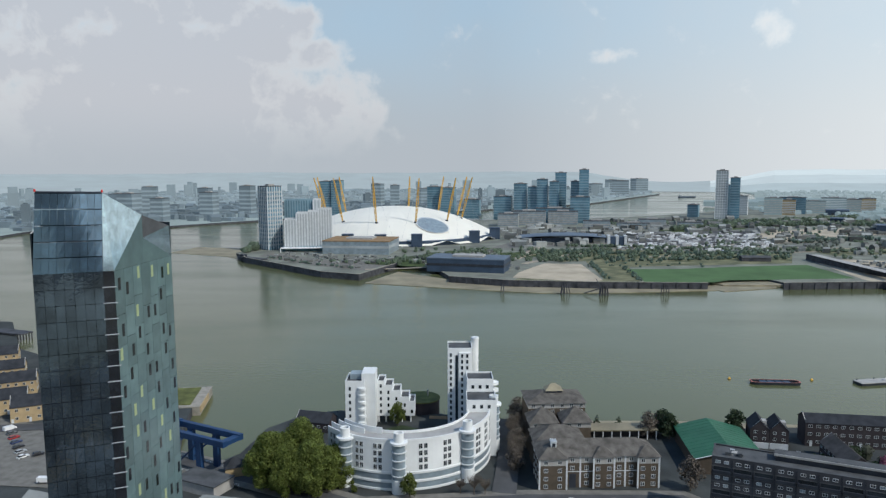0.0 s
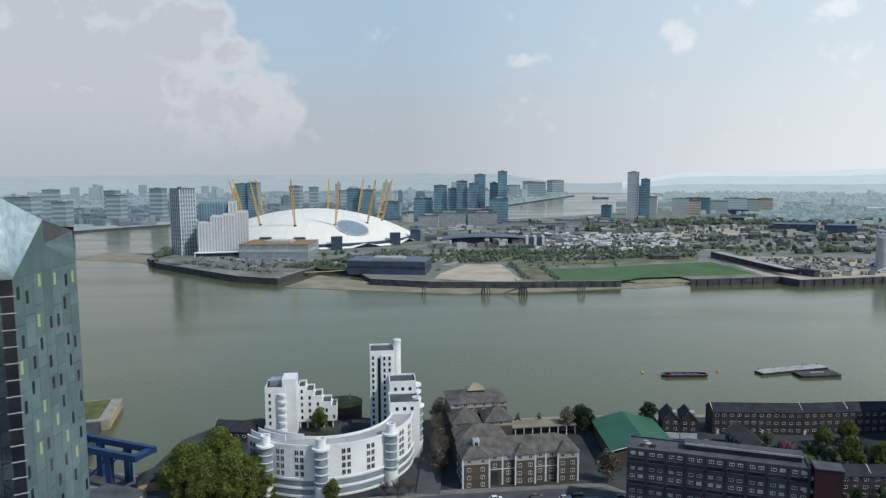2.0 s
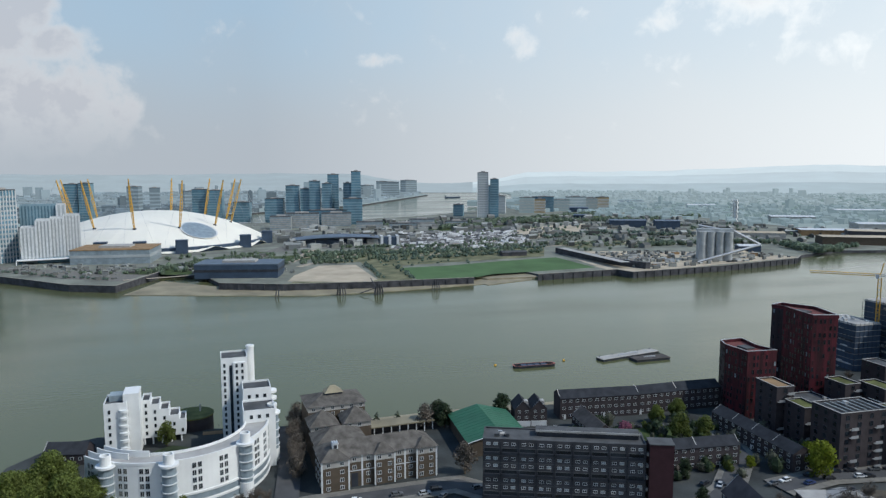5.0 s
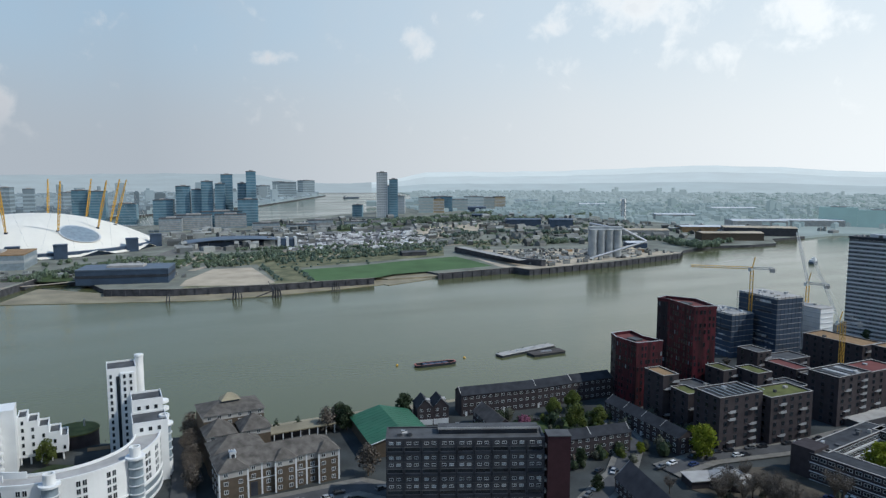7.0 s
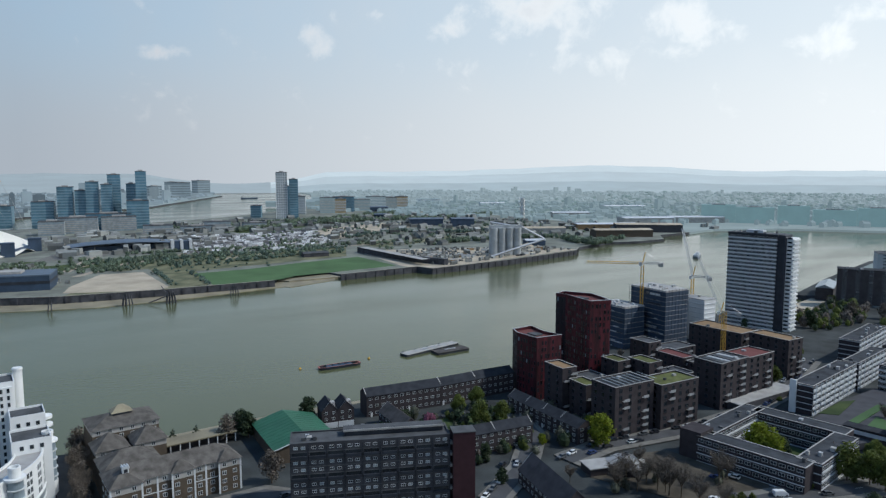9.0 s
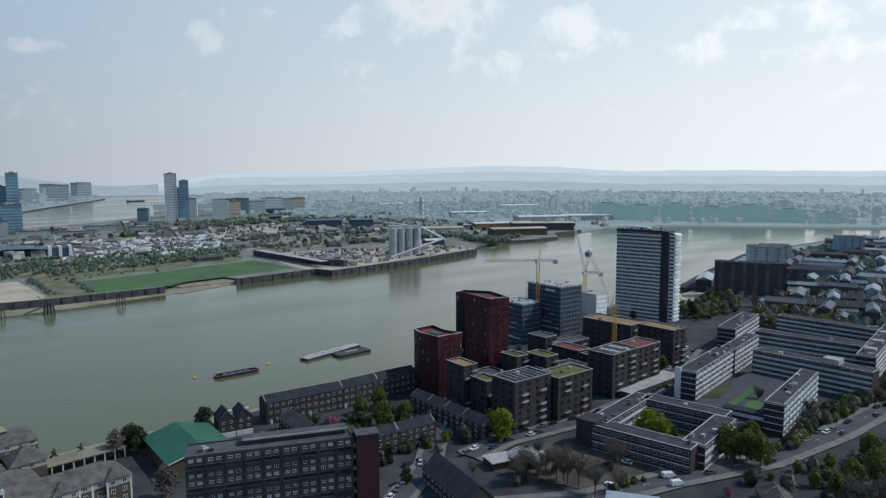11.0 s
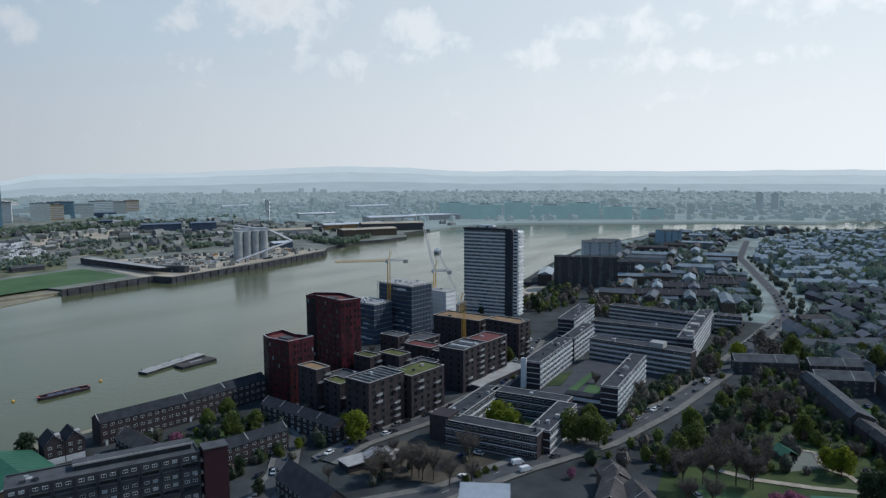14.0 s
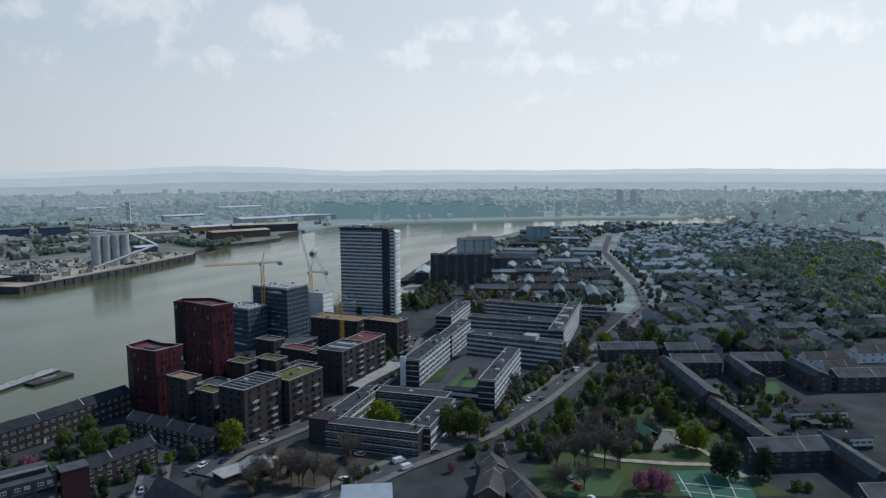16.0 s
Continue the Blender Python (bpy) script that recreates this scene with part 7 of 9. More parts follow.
part("end_fin", MB().box(-27.9, -27.1, 2.2, 5.2, -0.2, 16), M["white"], thing("chimney_wall", "tall white upright wall at the estate block's end", "wall", 354.4, 157.7, 0, 5))
for x, y, L, W, H, yaw, st in ((396, 117, 10, 60, 14.2, -4, 5), (447, 134.5, 10, 60, 14.2, 3, 5), (502, 141, 10, 62, 14.2, -4, 5), (519, 92, 9, 18, 12, 5, 4)):
    b = slab_block("flats", "long dark-brick estate block with white window bands and balconies", x, y, L, W, H, yaw, "dbrick", st, "l", "offwhite", "estroof", 3.7, (2.7, 1.3, 2), "l", group="estate blocks", parapet=0.3, cap="conc", bandh=0.85)
    for i in range(st):
        for k in range(int(W // 5.5)):
            u = -W / 2 + 2.6 + 5.5 * k
            if i % 2 == 0:
                part("balcony", MB().box(-L / 2 - 1.1, -L / 2, u - 1.3, u + 1.3, i * H / st + 0.05, i * H / st + 0.15).box(-L / 2 - 1.1, -L / 2 - 1.0, u - 1.3, u + 1.3, i * H / st + 0.15, i * H / st + 1.1), M["offwhite"], b)
b = slab_block("flats", "estate block end-on to the road with white balconies", 472, 103.2, 97, 9.5, 14, 5, "dbrick", 5, "f", "offwhite", "estroof", 3.7, (2.9, 1.3, 2), "f", group="estate blocks", parapet=0.3, cap="conc", bandh=1.15)
end_bands(b, 97, 9.5, 14, 5)
for x0, z1 in ((-38, 16.2), (-14, 16.0), (12, 16.2)):
    part("roof_room", MB().box(x0, x0 + 5, -3, 2.5, 14, z1), M["conc"], b)
part("lift_room", MB().box(-4, 3, -14, -6, 14, 17.2), M["conc"], thing("roof_hut", "square concrete hut on the long block's roof", "hut", 396, 117, 0, -4))
# courtyard block
for x, y, L, W, yaw, s in ((246, 134, 9, 41, 5, "l"), (269.5, 116.5, 37, 9, 5, "f"), (268, 157.5, 46, 9, 5, "f"), (291, 138, 9, 38, 5, "l")):
    b = slab_block("flats", "low courtyard block of dark brick with white bands", x, y, L, W, 10, yaw, "dbrick", 3, s, "offwhite", "estroof", 3.0, (2.3, 1.3, 2), s, group="courtyard blocks", parapet=0.3, cap="conc", bandh=0.8 if s == "f" else 0.3)
    if s == "f":
        end_bands(b, L, W, 10, 3)
part("wall", MB().box(-5, 5, -4.5, 4.5, -0.2, 11.6), M["dbrick"], thing("stair_block", "dark corner stair block with flat roof clutter", "flats", 244, 158, 0, 5))
lk = thing("link_bridge", "white-windowed low link block by the lawns", "flats", 312, 119, 0, 95)
part("wall", MB().box(-9, 9, -3, 3, -0.2, 7), M["dbrick"], lk)
part("glazing", MB().box(-9.1, 9.1, -3.1, 3.1, 4.6, 6.2), M["offwhite"], lk)
part("roof", MB().box(-9.3, 9.3, -3.3, 3.3, 7, 7.3), M["slate2"], lk)

# ---- terraced estate with monopitch roofs ----
EST = ((370, 16.7, 62, 10, 8.2, 23.5), (404.6, 15.6, 27, 9, 8.2, -68), (398.7, -9.4, 34, 9, 8.2, 20.5), (420.7, -16.3, 28, 9, 8.2, -68), (408.7, -41, 29, 9, 8.2, 24.6), (291, -23.5, 29.5, 9, 7.4, -64), (288, -46.5, 34, 9, 7.4, 25), (424, 55, 34, 8, 7, -65),
       (436, 21, 28, 8, 7, -65), (262, -58, 32, 9, 7.4, -65), (410, -66, 30, 9, 7.4, -65))
for x, y, L, W, H, yaw in EST:
    b = house_row("terraced_houses", "dark estate terrace under a long grey lean-to roof", x, y, L, W, H, yaw, 2.8, "wharf", "greyroof", 3, "fl", max(2, int(L // 9)), (1.5, 1.0, 2, M["conc"]), "estate terraces", 5.2, mono=1, door=False)
    part("verge", MB().bar((-L / 2 - 0.3, W * 0.28, H + 3.0), (L / 2 + 0.3, W * 0.28, H + 3.0), 0.14), M["conc"], b)
for k in range(4):
    house_row("terraced_houses", "stepped pair of dark estate houses", 335 - 10.5 * k, 1 - 5.5 * k, 11, 9, 6.6, 27.5, 2.4, "dbrick", "slate", 2, "f", 2, (1.4, 1.1, 2), "stepped estate houses", 3.6, mono=1)
for x, y in ((352, -38), (320, -43)):
    b = slab_block("garage_block", "low white-fronted garage block with dark roof", x, y, 27, 10, 4.6, -64, "offwhite", 1, "f", "dbrick", "slate2", 2.6, (2.0, 1.0, 2), "f", cat="garages", bandh=1.2, group="garage blocks")
for i in range(4):
    g = thing("garage", "small flat-roofed brick garage", "garage", 342 - i * 2.8, -32 - i * 5.8, 0, -64, "garages")
    part("wall", MB().box(-2.6, 2.6, -2.6, 2.6, -0.1, 2.5), M["dbrick"], g)
    part("roof", MB().box(-2.8, 2.8, -2.8, 2.8, 2.5, 2.7), M["greyroof"], g)
for x, y, L in ((428, -57, 20), (446, -52, 26), (476, -88, 40)):
    house_row("terraced_houses", "white-rendered terrace with dark tiled roof", x, y, L, 9, 6.4, -62, 3.2, "offwhite", "slate", 2, "fl", int(L // 6), (1.3, 1.2, 2), "white terraces", 5.0, False, False)
for x, y, L, yaw in ((223, 74, 22, 12), (236, 78, 12, 35), (218, 60, 30, 40), (205, 52, 26, 38)):
    house_row("house", "brown-tiled low house beside the main road", x, y, L, 10, 5.6, yaw, 3.2, "brick", "slate", 2, "fl", 3, (1.5, 1.2, 2), "roadside houses", 4.2)

# eight-sided pavilion and the pale folded roof by the road
pv = thing("pavilion", "low eight-sided hall with pale ribbed pyramid roof", "hall", 209, 166)
octo = [(8.2 * math.cos(radians(22.5 + 45 * k)), 8.2 * math.sin(radians(22.5 + 45 * k))) for k in range(8)]
part("wall", MB().prism([(x * 0.9, y * 0.9) for x, y in octo], -0.2, 3.4), M["dbrick"], pv)
for k in range(8):
    a, b = octo[k], octo[(k + 1) % 8]
    part("roof_segment", MB().face(((*a, 3.4), (*b, 3.4), (b[0] * 0.14, b[1] * 0.14, 6.4), (a[0] * 0.14, a[1] * 0.14, 6.4))).face(((a[0] * 0.14, a[1] * 0.14, 6.2), (b[0] * 0.14, b[1] * 0.14, 6.2), (*b, 3.2), (*a, 3.2))), M["conc"], pv)
    part("roof_rib", MB().bar((*a, 3.45), (a[0] * 0.14, a[1] * 0.14, 6.45), 0.1), M["greyroof"], pv)
part("finial", MB().cyl(0, 0, 1.1, 6.2, 7.4, 8, 0, 0.6), M["dark"], pv)
an = thing("annexe", "low flat-roofed annexe beside the pavilion", "hall", 199, 172, 0, -20)
part("wall", MB().box(-5, 5, -4, 4, -0.2, 3), M["dbrick"], an)
part("roof", MB().box(-5.4, 5.4, -4.4, 4.4, 3, 3.3), M["conc"], an)
fr_ = thing("community_hall", "hall with pale folded metal roof beside the road", "hall", 190, 107, 0, 28)
part("wall", MB().box(-10, 10, -8, 8, -0.2, 7), M["brick"], fr_)
for k in range(4):
    x0 = -10.4 + k * 5.2
    part("roof_fold", MB().face(((x0, -8.5, 7), (x0 + 2.6, -8.5, 10), (x0 + 2.6, 8.5, 10), (x0, 8.5, 7))).face(((x0 + 2.6, -8.5, 10), (x0 + 5.2, -8.5, 7), (x0 + 5.2, 8.5, 7), (x0 + 2.6, 8.5, 10))).face(((x0, -8.5, 7), (x0 + 5.2, -8.5, 7), (x0 + 2.6, -8.5, 10))), M["offwhite"], fr_)

# ---- the faceted glass tower ----
def tower_glass(name, col, rough, lines, seed):
    """Reflective curtain wall: thin pale joints are separate meshes; here only the panes' uneven tilt."""
    m = mat(name, col, rough, 0.45 if seed == 1 else 0.2, 0.16 if seed == 1 else 0.5, 2.0, spec=0.9, metal=0.8, rnd=lines)
    ns, ls = m.node_tree.nodes, m.node_tree.links
    b = ns["Principled BSDF"]
    b.inputs["Coat Weight"].default_value = 0.6
    b.inputs["Coat Roughness"].default_value = 0.03
    geo = ns.new("ShaderNodeNewGeometry")
    w = ns.new("ShaderNodeTexNoise")
    w.inputs["Scale"].default_value, w.inputs["Detail"].default_value = (1.6, 4) if seed == 1 else (0.2, 1)
    ls.new(geo.outputs["Position"], w.inputs["Vector"])
    bu = ns.new("ShaderNodeBump")
    bu.inputs["Strength"].default_value, bu.inputs["Distance"].default_value = (0.045, 0.3) if seed == 1 else (0.03, 0.3)
    ls.new(w.outputs[0], bu.inputs["Height"])
    ls.new(bu.outputs[0], b.inputs["Normal"])
    ls.new(bu.outputs[0], b.inputs["Coat Normal"])
    return m


M["mirror"] = tower_glass("dark_mirror_glass", (0.085, 0.115, 0.145), 0.02, 0.16, 1)
# one crown glass in two copies; base colours imitate each face's reflection
M["crown"] = tower_glass("blue_crown_glass", (0.13, 0.215, 0.30), 0.10, 0.14, 2)
M["facet"] = tower_glass("pale_facet_glass", (0.46, 0.60, 0.66), 0.10, 0.10, 2)
M["fritted"] = mat("grey_fritted_glass", (0.105, 0.162, 0.166), 0.2, 0.15, 0.2, 1.0, spec=0.8, rnd=0.18)
M["strip"] = mat("black_corner_glass", (0.012, 0.014, 0.018), 0.08, 0.3, 0.4, 2.0, spec=0.6)
# lit slot windows, imitated by a lime base colour without any glow
M["lit"] = mat("lime_lit_slot", (0.30, 0.36, 0.19), 0.5, 0.1, 1.0, 4.0)


def glass_tower():
    b = thing("glass_tower", "slender faceted glass tower with a sloping crystalline crown", "tower")
    # plan corners from the river side round to the dark face
    A, B, C, D = Vector((-78.2, 130.2)), Vector((-67.0, 134.6)), Vector((-65.2, 135.4)), Vector((-63.6, 160.0))
    E_, F_ = Vector((-76, 166)), Vector((-89, 152))
    ZC = 95.2
    def face3(name, pts, m, label=""):
        p = [Vector(q) for q in pts]
        n = (p[1] - p[0]).cross(p[2] - p[0]).normalized() * 0.25
        mb = MB().face(pts)
        mb.face([tuple(q - n) for q in reversed(p)])
        for i in range(len(p)):
            j = (i + 1) % len(p)
            mb.face((tuple(p[j]), tuple(p[i]), tuple(p[i] - n), tuple(p[j] - n)))
        return part(name, mb, M[m], b, label)
    tilt = random.Random(17)
    core = (A, B, C, D, E_, F_)
    inner = Vector((-74, 147))
    shr = [tuple(inner + (v - inner) * 0.97) for v in core]
    part("core", MB().prism(shr, -0.3, ZC), M["strip"], b)
    # dark mirror face in storeys and bays
    nb, ns_ = 7, 30
    out_n = Vector(((B - A).normalized().y, -(B - A).normalized().x))
    for i in range(ns_):
        z0, z1 = ZC * i / ns_, ZC * (i + 1) / ns_
        for j in range(nb):
            p0, p1 = A.lerp(B, j / nb), A.lerp(B, (j + 1) / nb)
            g = 0.02
            face3("pane", [(*(p0.lerp(p1, g) + out_n * tilt.uniform(0, 0.03)), z0 + 0.05), (*(p0.lerp(p1, 1 - g) + out_n * tilt.uniform(0, 0.03)), z0 + 0.05), (*(p0.lerp(p1, 1 - g) + out_n * tilt.uniform(0, 0.03)), z1 - 0.05), (*(p0.lerp(p1, g) + out_n * tilt.uniform(0, 0.03)), z1 - 0.05)], "mirror")
        face3("corner_pane", [(*B, z0 + 0.1), (*C, z0 + 0.1), (*C, z1 - 0.1), (*B, z1 - 0.1)], "strip")
        d = (C - B).normalized() * 0.3
        part("floor_fin", MB().bar((*(B - d), z0), (*(C + d), z0), 0.12), M["steel"], b)
    # grey fritted face, in tall staggered panels with slot windows
    rng = random.Random(3)
    nc, nr = 7, 15
    for i in range(nr):
        for j in range(nc):
            p0, p1 = C.lerp(D, j / nc), C.lerp(D, (j + 1) / nc)
            sh = (j % 3) * 1.4
            z0, z1 = max(0.0, ZC * i / nr + sh - 2.8), min(ZC, ZC * (i + 1) / nr + sh - 2.8)
            if i == nr - 1:
                z1 = ZC
            if z1 - z0 < 0.3:
                continue
            face3("cladding_panel", [(*p0.lerp(p1, 0.015), z0 + 0.04), (*p0.lerp(p1, 0.985), z0 + 0.04), (*p0.lerp(p1, 0.985), z1 - 0.04), (*p0.lerp(p1, 0.015), z1 - 0.04)], "fritted")
            n = Vector(((D - C).normalized().y, -(D - C).normalized().x)) * 0.06
            f = (0.3, 0.62, 0.45)[(i + j) % 3]
            q0, q1 = p0.lerp(p1, f - 0.13) + n, p0.lerp(p1, f + 0.13) + n
            zz = z0 + (z1 - z0) * (0.30 if (i + j) % 2 else 0.55)
            if (i + j * 2) % 5 and zz + 2.6 < ZC:
                face3("slot_window", [(*q0, zz), (*q1, zz), (*q1, zz + 2.5), (*q0, zz + 2.5)], "strip" if rng.random() < 0.86 else "lit")
    # far faces
    for u, v in ((D, E_), (E_, F_), (F_, A)):
        face3("side_glazing", [(*u, 0), (*v, 0), (*v, 103), (*u, 103)], "mirror")
    # crown
    TA, TB = (-76.6, 130.0, 110.8), (-66.6, 135.2, 110.5)
    PK, VL = (-64.3, 147.0, 105.4), (-64.3, 147.0, 100.6)
    BK, BL = (-63.7, 159.5, 102.2), (-63.6, 160.0, ZC)
    nA, nB, nC = (*A, ZC), (*B, ZC), (*C, ZC)
    for j in range(9):
        f0, f1 = j / 9, (j + 1) / 9
        a, c, d, e = Vector(nA).lerp(Vector(nB), f0), Vector(nA).lerp(Vector(nB), f1), Vector(TA).lerp(Vector(TB), f1), Vector(TA).lerp(Vector(TB), f0)
        c, d = a.lerp(c, 0.96), e.lerp(d, 0.96)
        for k in range(5):
            g0, g1 = k / 5, (k + 1) / 5
            face3("crown_pane", [tuple(a.lerp(e, g0)), tuple(c.lerp(d, g0)), tuple(c.lerp(d, g1 - 0.012)), tuple(a.lerp(e, g1 - 0.012))], "crown")
    face3("crown_corner", [nB, nC, TB], "facet")
    face3("crown_facet", [nC, PK, TB], "facet", "pale sloping glass facet")
    face3("cladding_facet", [nC, (*C.lerp(D, 0.47), ZC), VL, PK], "fritted")
    face3("cladding_facet", [(*C.lerp(D, 0.47), ZC), BL, VL], "fritted")
    face3("crown_facet", [VL, BL, BK], "facet", "pale sloping glass facet")
    face3("roof_edge", [PK, VL, BK, (-75, 165, 103)], "greyroof")
    face3("roof_slope", [TB, PK, (-76, 166, 104), (-88, 152, 108), TA], "dark")
    part("parapet_rail", MB().bar(TA, TB, 0.22), M["dark"], b)
    for p in (TA, TB):
        part("warning_lamp", MB().cyl(p[0], p[1], 0.18, p[2] + 0.1, p[2] + 0.6, 8), PAINT_RED, b, "small red aircraft warning lamp")
    return b


PAINT_RED = mat("lamp_red", (0.6, 0.03, 0.02), 0.4, 0.05, 1.0, 3.0)
glass_tower()


# ---- the blue lifting bridge and the lock ----
def blue_bridge():
    b = thing("lifting_bridge", "blue steel bascule bridge with overhead counterweight arms", "bridge", -96, 258, 0, -28)
    for s in (-4.2, 4.2):
        t = part("portal_leg", MB().box(-9, -6.4, s - 0.9, s + 0.9, -0.2, 13.6), M["blue"], b)
        part("portal_leg", MB().box(4.5, 7, s - 0.8, s + 0.8, -0.2, 13.6), M["blue"], b)
        part("lift_arm", MB().box(-16, 19, s - 0.9, s + 0.9, 13.6, 15.8), M["blue"], t)
        part("drive_link", MB().bar((-7, s, 2), (4, s, 12), 0.35), M["blue"], t)
    part("cross_beam", MB().box(-9, -6.4, -3.3, 3.3, 11, 12.6), M["blue"], b)
    part("arm_beam", MB().box(16, 19, -3.3, 3.3, 13.8, 15.4), M["blue"], b)
    part("counterweight", MB().box(-18, -13, -5, 5, 13.0, 16.2), M["blue"], b)
    part("deck", MB().box(-18, 26, -4.6, 4.6, -0.6, 0.26), M["asphalt"], b)
    for s in (-4.8, 4.8):
        part("railing", MB().bar((-18, s, 1.3), (26, s, 1.3), 0.07).bar((-18, s, 0.8), (26, s, 0.8), 0.05), M["white"], b)
        pm = MB().box(-0.05, 0.05, -0.05, 0.05, 0.2, 1.35).mesh("railing_post", M["white"])
        for i in range(16):
            place(pm, b, -18 + i * 2.9, s, 0, 0, "railing_post")
    cb = part("control_cabin", MB().box(-11, -7.6, -8.2, -5.4, -0.2, 6.4), M["dark"], b)
    part("cabin_roof", MB().box(-11.3, -7.3, -8.5, -5.1, 6.4, 6.8), M["blue"], cb)
    return b


blue_bridge()
lh = thing("lock_house", "small stone lock-keeper's house with blue roof light", "house", -80, 252, 0, 20)
part("wall", MB().box(-3.5, 3.5, -3, 3, -0.2, 4.2), M["ybrick"], lh)
part("roof", MB().hip(-3.5, 3.5, -3, 3, 4.2, 7.2, 0, 0.5), M["slate2"], lh)
dk = thing("dock_shed", "low grey shed with planted roof by the bridge", "shed", -87.7, 241.3, 0, -25)
part("wall", MB().box(-9, 9, -5, 5, -0.2, 4), M["conc"], dk)
part("roof", MB().box(-9.4, 9.4, -5.4, 5.4, 4, 4.4), M["greyroof"], dk)
for i in range(3):
    p = thing("skip", "yellow and orange site skip", "skip", -103 + i * 3, 240 + i * 2.4, 0, 20, "site skips")
    part("body", MB().box(-1.8, 1.8, -1.1, 1.1, 0.1, 1.6), M["yellow" if i else "terra"], p)
    part("rim", MB().box(-1.9, 1.9, -1.2, -1.1, 1.4, 1.6).box(-1.9, 1.9, 1.1, 1.2, 1.4, 1.6), M["dark"], p)
qp = thing("jetty", "old quay with weedy deck and yellow edging", "jetty", -131, 342, 0, 8)
part("deck", MB().box(-13, 9, -16, 16, -4.5, 0.5), M["stone"], qp)
part("deck_planting", MB().box(-11, 4, -13, 14, 0.5, 0.9), M["moss"], qp)
part("edge_beam", MB().box(9, 9.5, -16, 4, -2.5, 0.6), M["ybrick"], qp)
tj = thing("timber_jetty", "dark timber jetty on piles", "jetty", -306, 481, -4, -20)
part("deck", MB().box(-16, 14, -5, 5, 5, 5.8), M["quay"], tj)
for i in range(11):
    for s in (-4.5, 4.5):
        part("pile", MB().cyl(-15 + i * 2.8, s, 0.4, -2, 5, 8), M["quay"], tj)
for x, y, L, yaw in ((-262, 402, 16, 25), (-240, 372, 16, 25), (-222, 350, 18, 25), (-210, 322, 18, 25), (-194, 313, 14, 25), (-275, 360, 18, 25), (-250, 330, 18, 25), (-300, 400, 20, 25), (-262, 300, 18, 25), (-300, 340, 18, 25)):
    house_row("house", "yellow-brick gabled dockside house with grey roof", x, y, L, 10, 7.5, yaw, 4.0, "ybrick", "slate2", 2, "fr", 2, (1.3, 1.3, 2), "dockside houses", 3.4)
strip("road_dock", [(-260, 290), (-180, 302), (-140, 284)], 9, "asphalt", "asphalt dockside road", 0.5)
oj = thing("old_jetty", "dark timber jetty on piles at the peninsula's tip", "jetty", -249.3, 889.5, -4, -35)
part("deck", MB().box(-24, 24, -5, 5, 5, 5.8), M["quay"], oj)
part("hut", MB().box(-20, -14, -3, 3, 5.8, 9), M["dark"], oj)
for i in range(13):
    for s in (-4.5, 4.5):
        part("pile", MB().cyl(-23 + i * 3.8, s, 0.45, -2, 5, 8), M["quay"], oj)
# quay rail by the white flats, river steps and small sheds
for i in range(22):
    p = new("quay_post", WIN.setdefault("qpost", MB().box(-0.06, 0.06, -0.06, 0.06, 0, 1.2).mesh("quay_post", M["dark"])))
    p.matrix_basis = pose(-60 + i * 4.2, 321.5 - abs(i - 8) * 0.35, 0)
    tagged(p, "slim dark quayside railing post", "post", "quay posts")
house_row("house", "low slate-roofed pumping house on the quay", -58, 300, 16, 9, 4.5, -15, 3.2, "dbrick", "slate2", 1, "f", 1, (1.2, 1.2, 1), door=False)

# ---- trees ----
TP = dict(
    big=tree_proto("large broadleaf tree in fresh green leaf", 18, 9.2, 1, "leaf7", 92, 0.32, 0.45, 0.12, 40, loose=0.62),
    mid=tree_proto("broadleaf tree in green spring leaf", 10, 4.2, 2, "leaf", 40, 0.42, 0.22, 0.25, 13),
    lime=tree_proto("rounded tree in bright yellow-green leaf", 10, 4.6, 3, "leaf5", 40, 0.42, 0.22, 0.2, 13),
    dark=tree_proto("dark evergreen tree with dense crown", 11, 4.2, 4, "leaf2", 46, 0.4, 0.24, 0.15, 14),
    cone=tree_proto("small dark conical conifer", 6, 1.8, 5, "leaf2", 110, 0.28, 0.12, 0.08, 11, True),
    brown=twig_tree("bare-twigged tree just breaking into bud", 11, 4.6, 6, 1900),
    rust=tree_proto("tree in sparse rust-brown young leaf", 12, 5.0, 7, "leaf3", 26, 0.4, 0.28, 0.2, 14),
    pink=tree_proto("cherry tree in pink blossom", 7, 3.4, 8, "leaf4", 46, 0.34, 0.2, 0.22, 12),
    bush=tree_proto("low rounded green bush", 3.2, 2.2, 9, "leaf", 90, 0.28, 0.1, 0.12, 9),
    twig2=twig_tree("tall bare tree with fine twigs", 14, 5.0, 11, 2300),
)
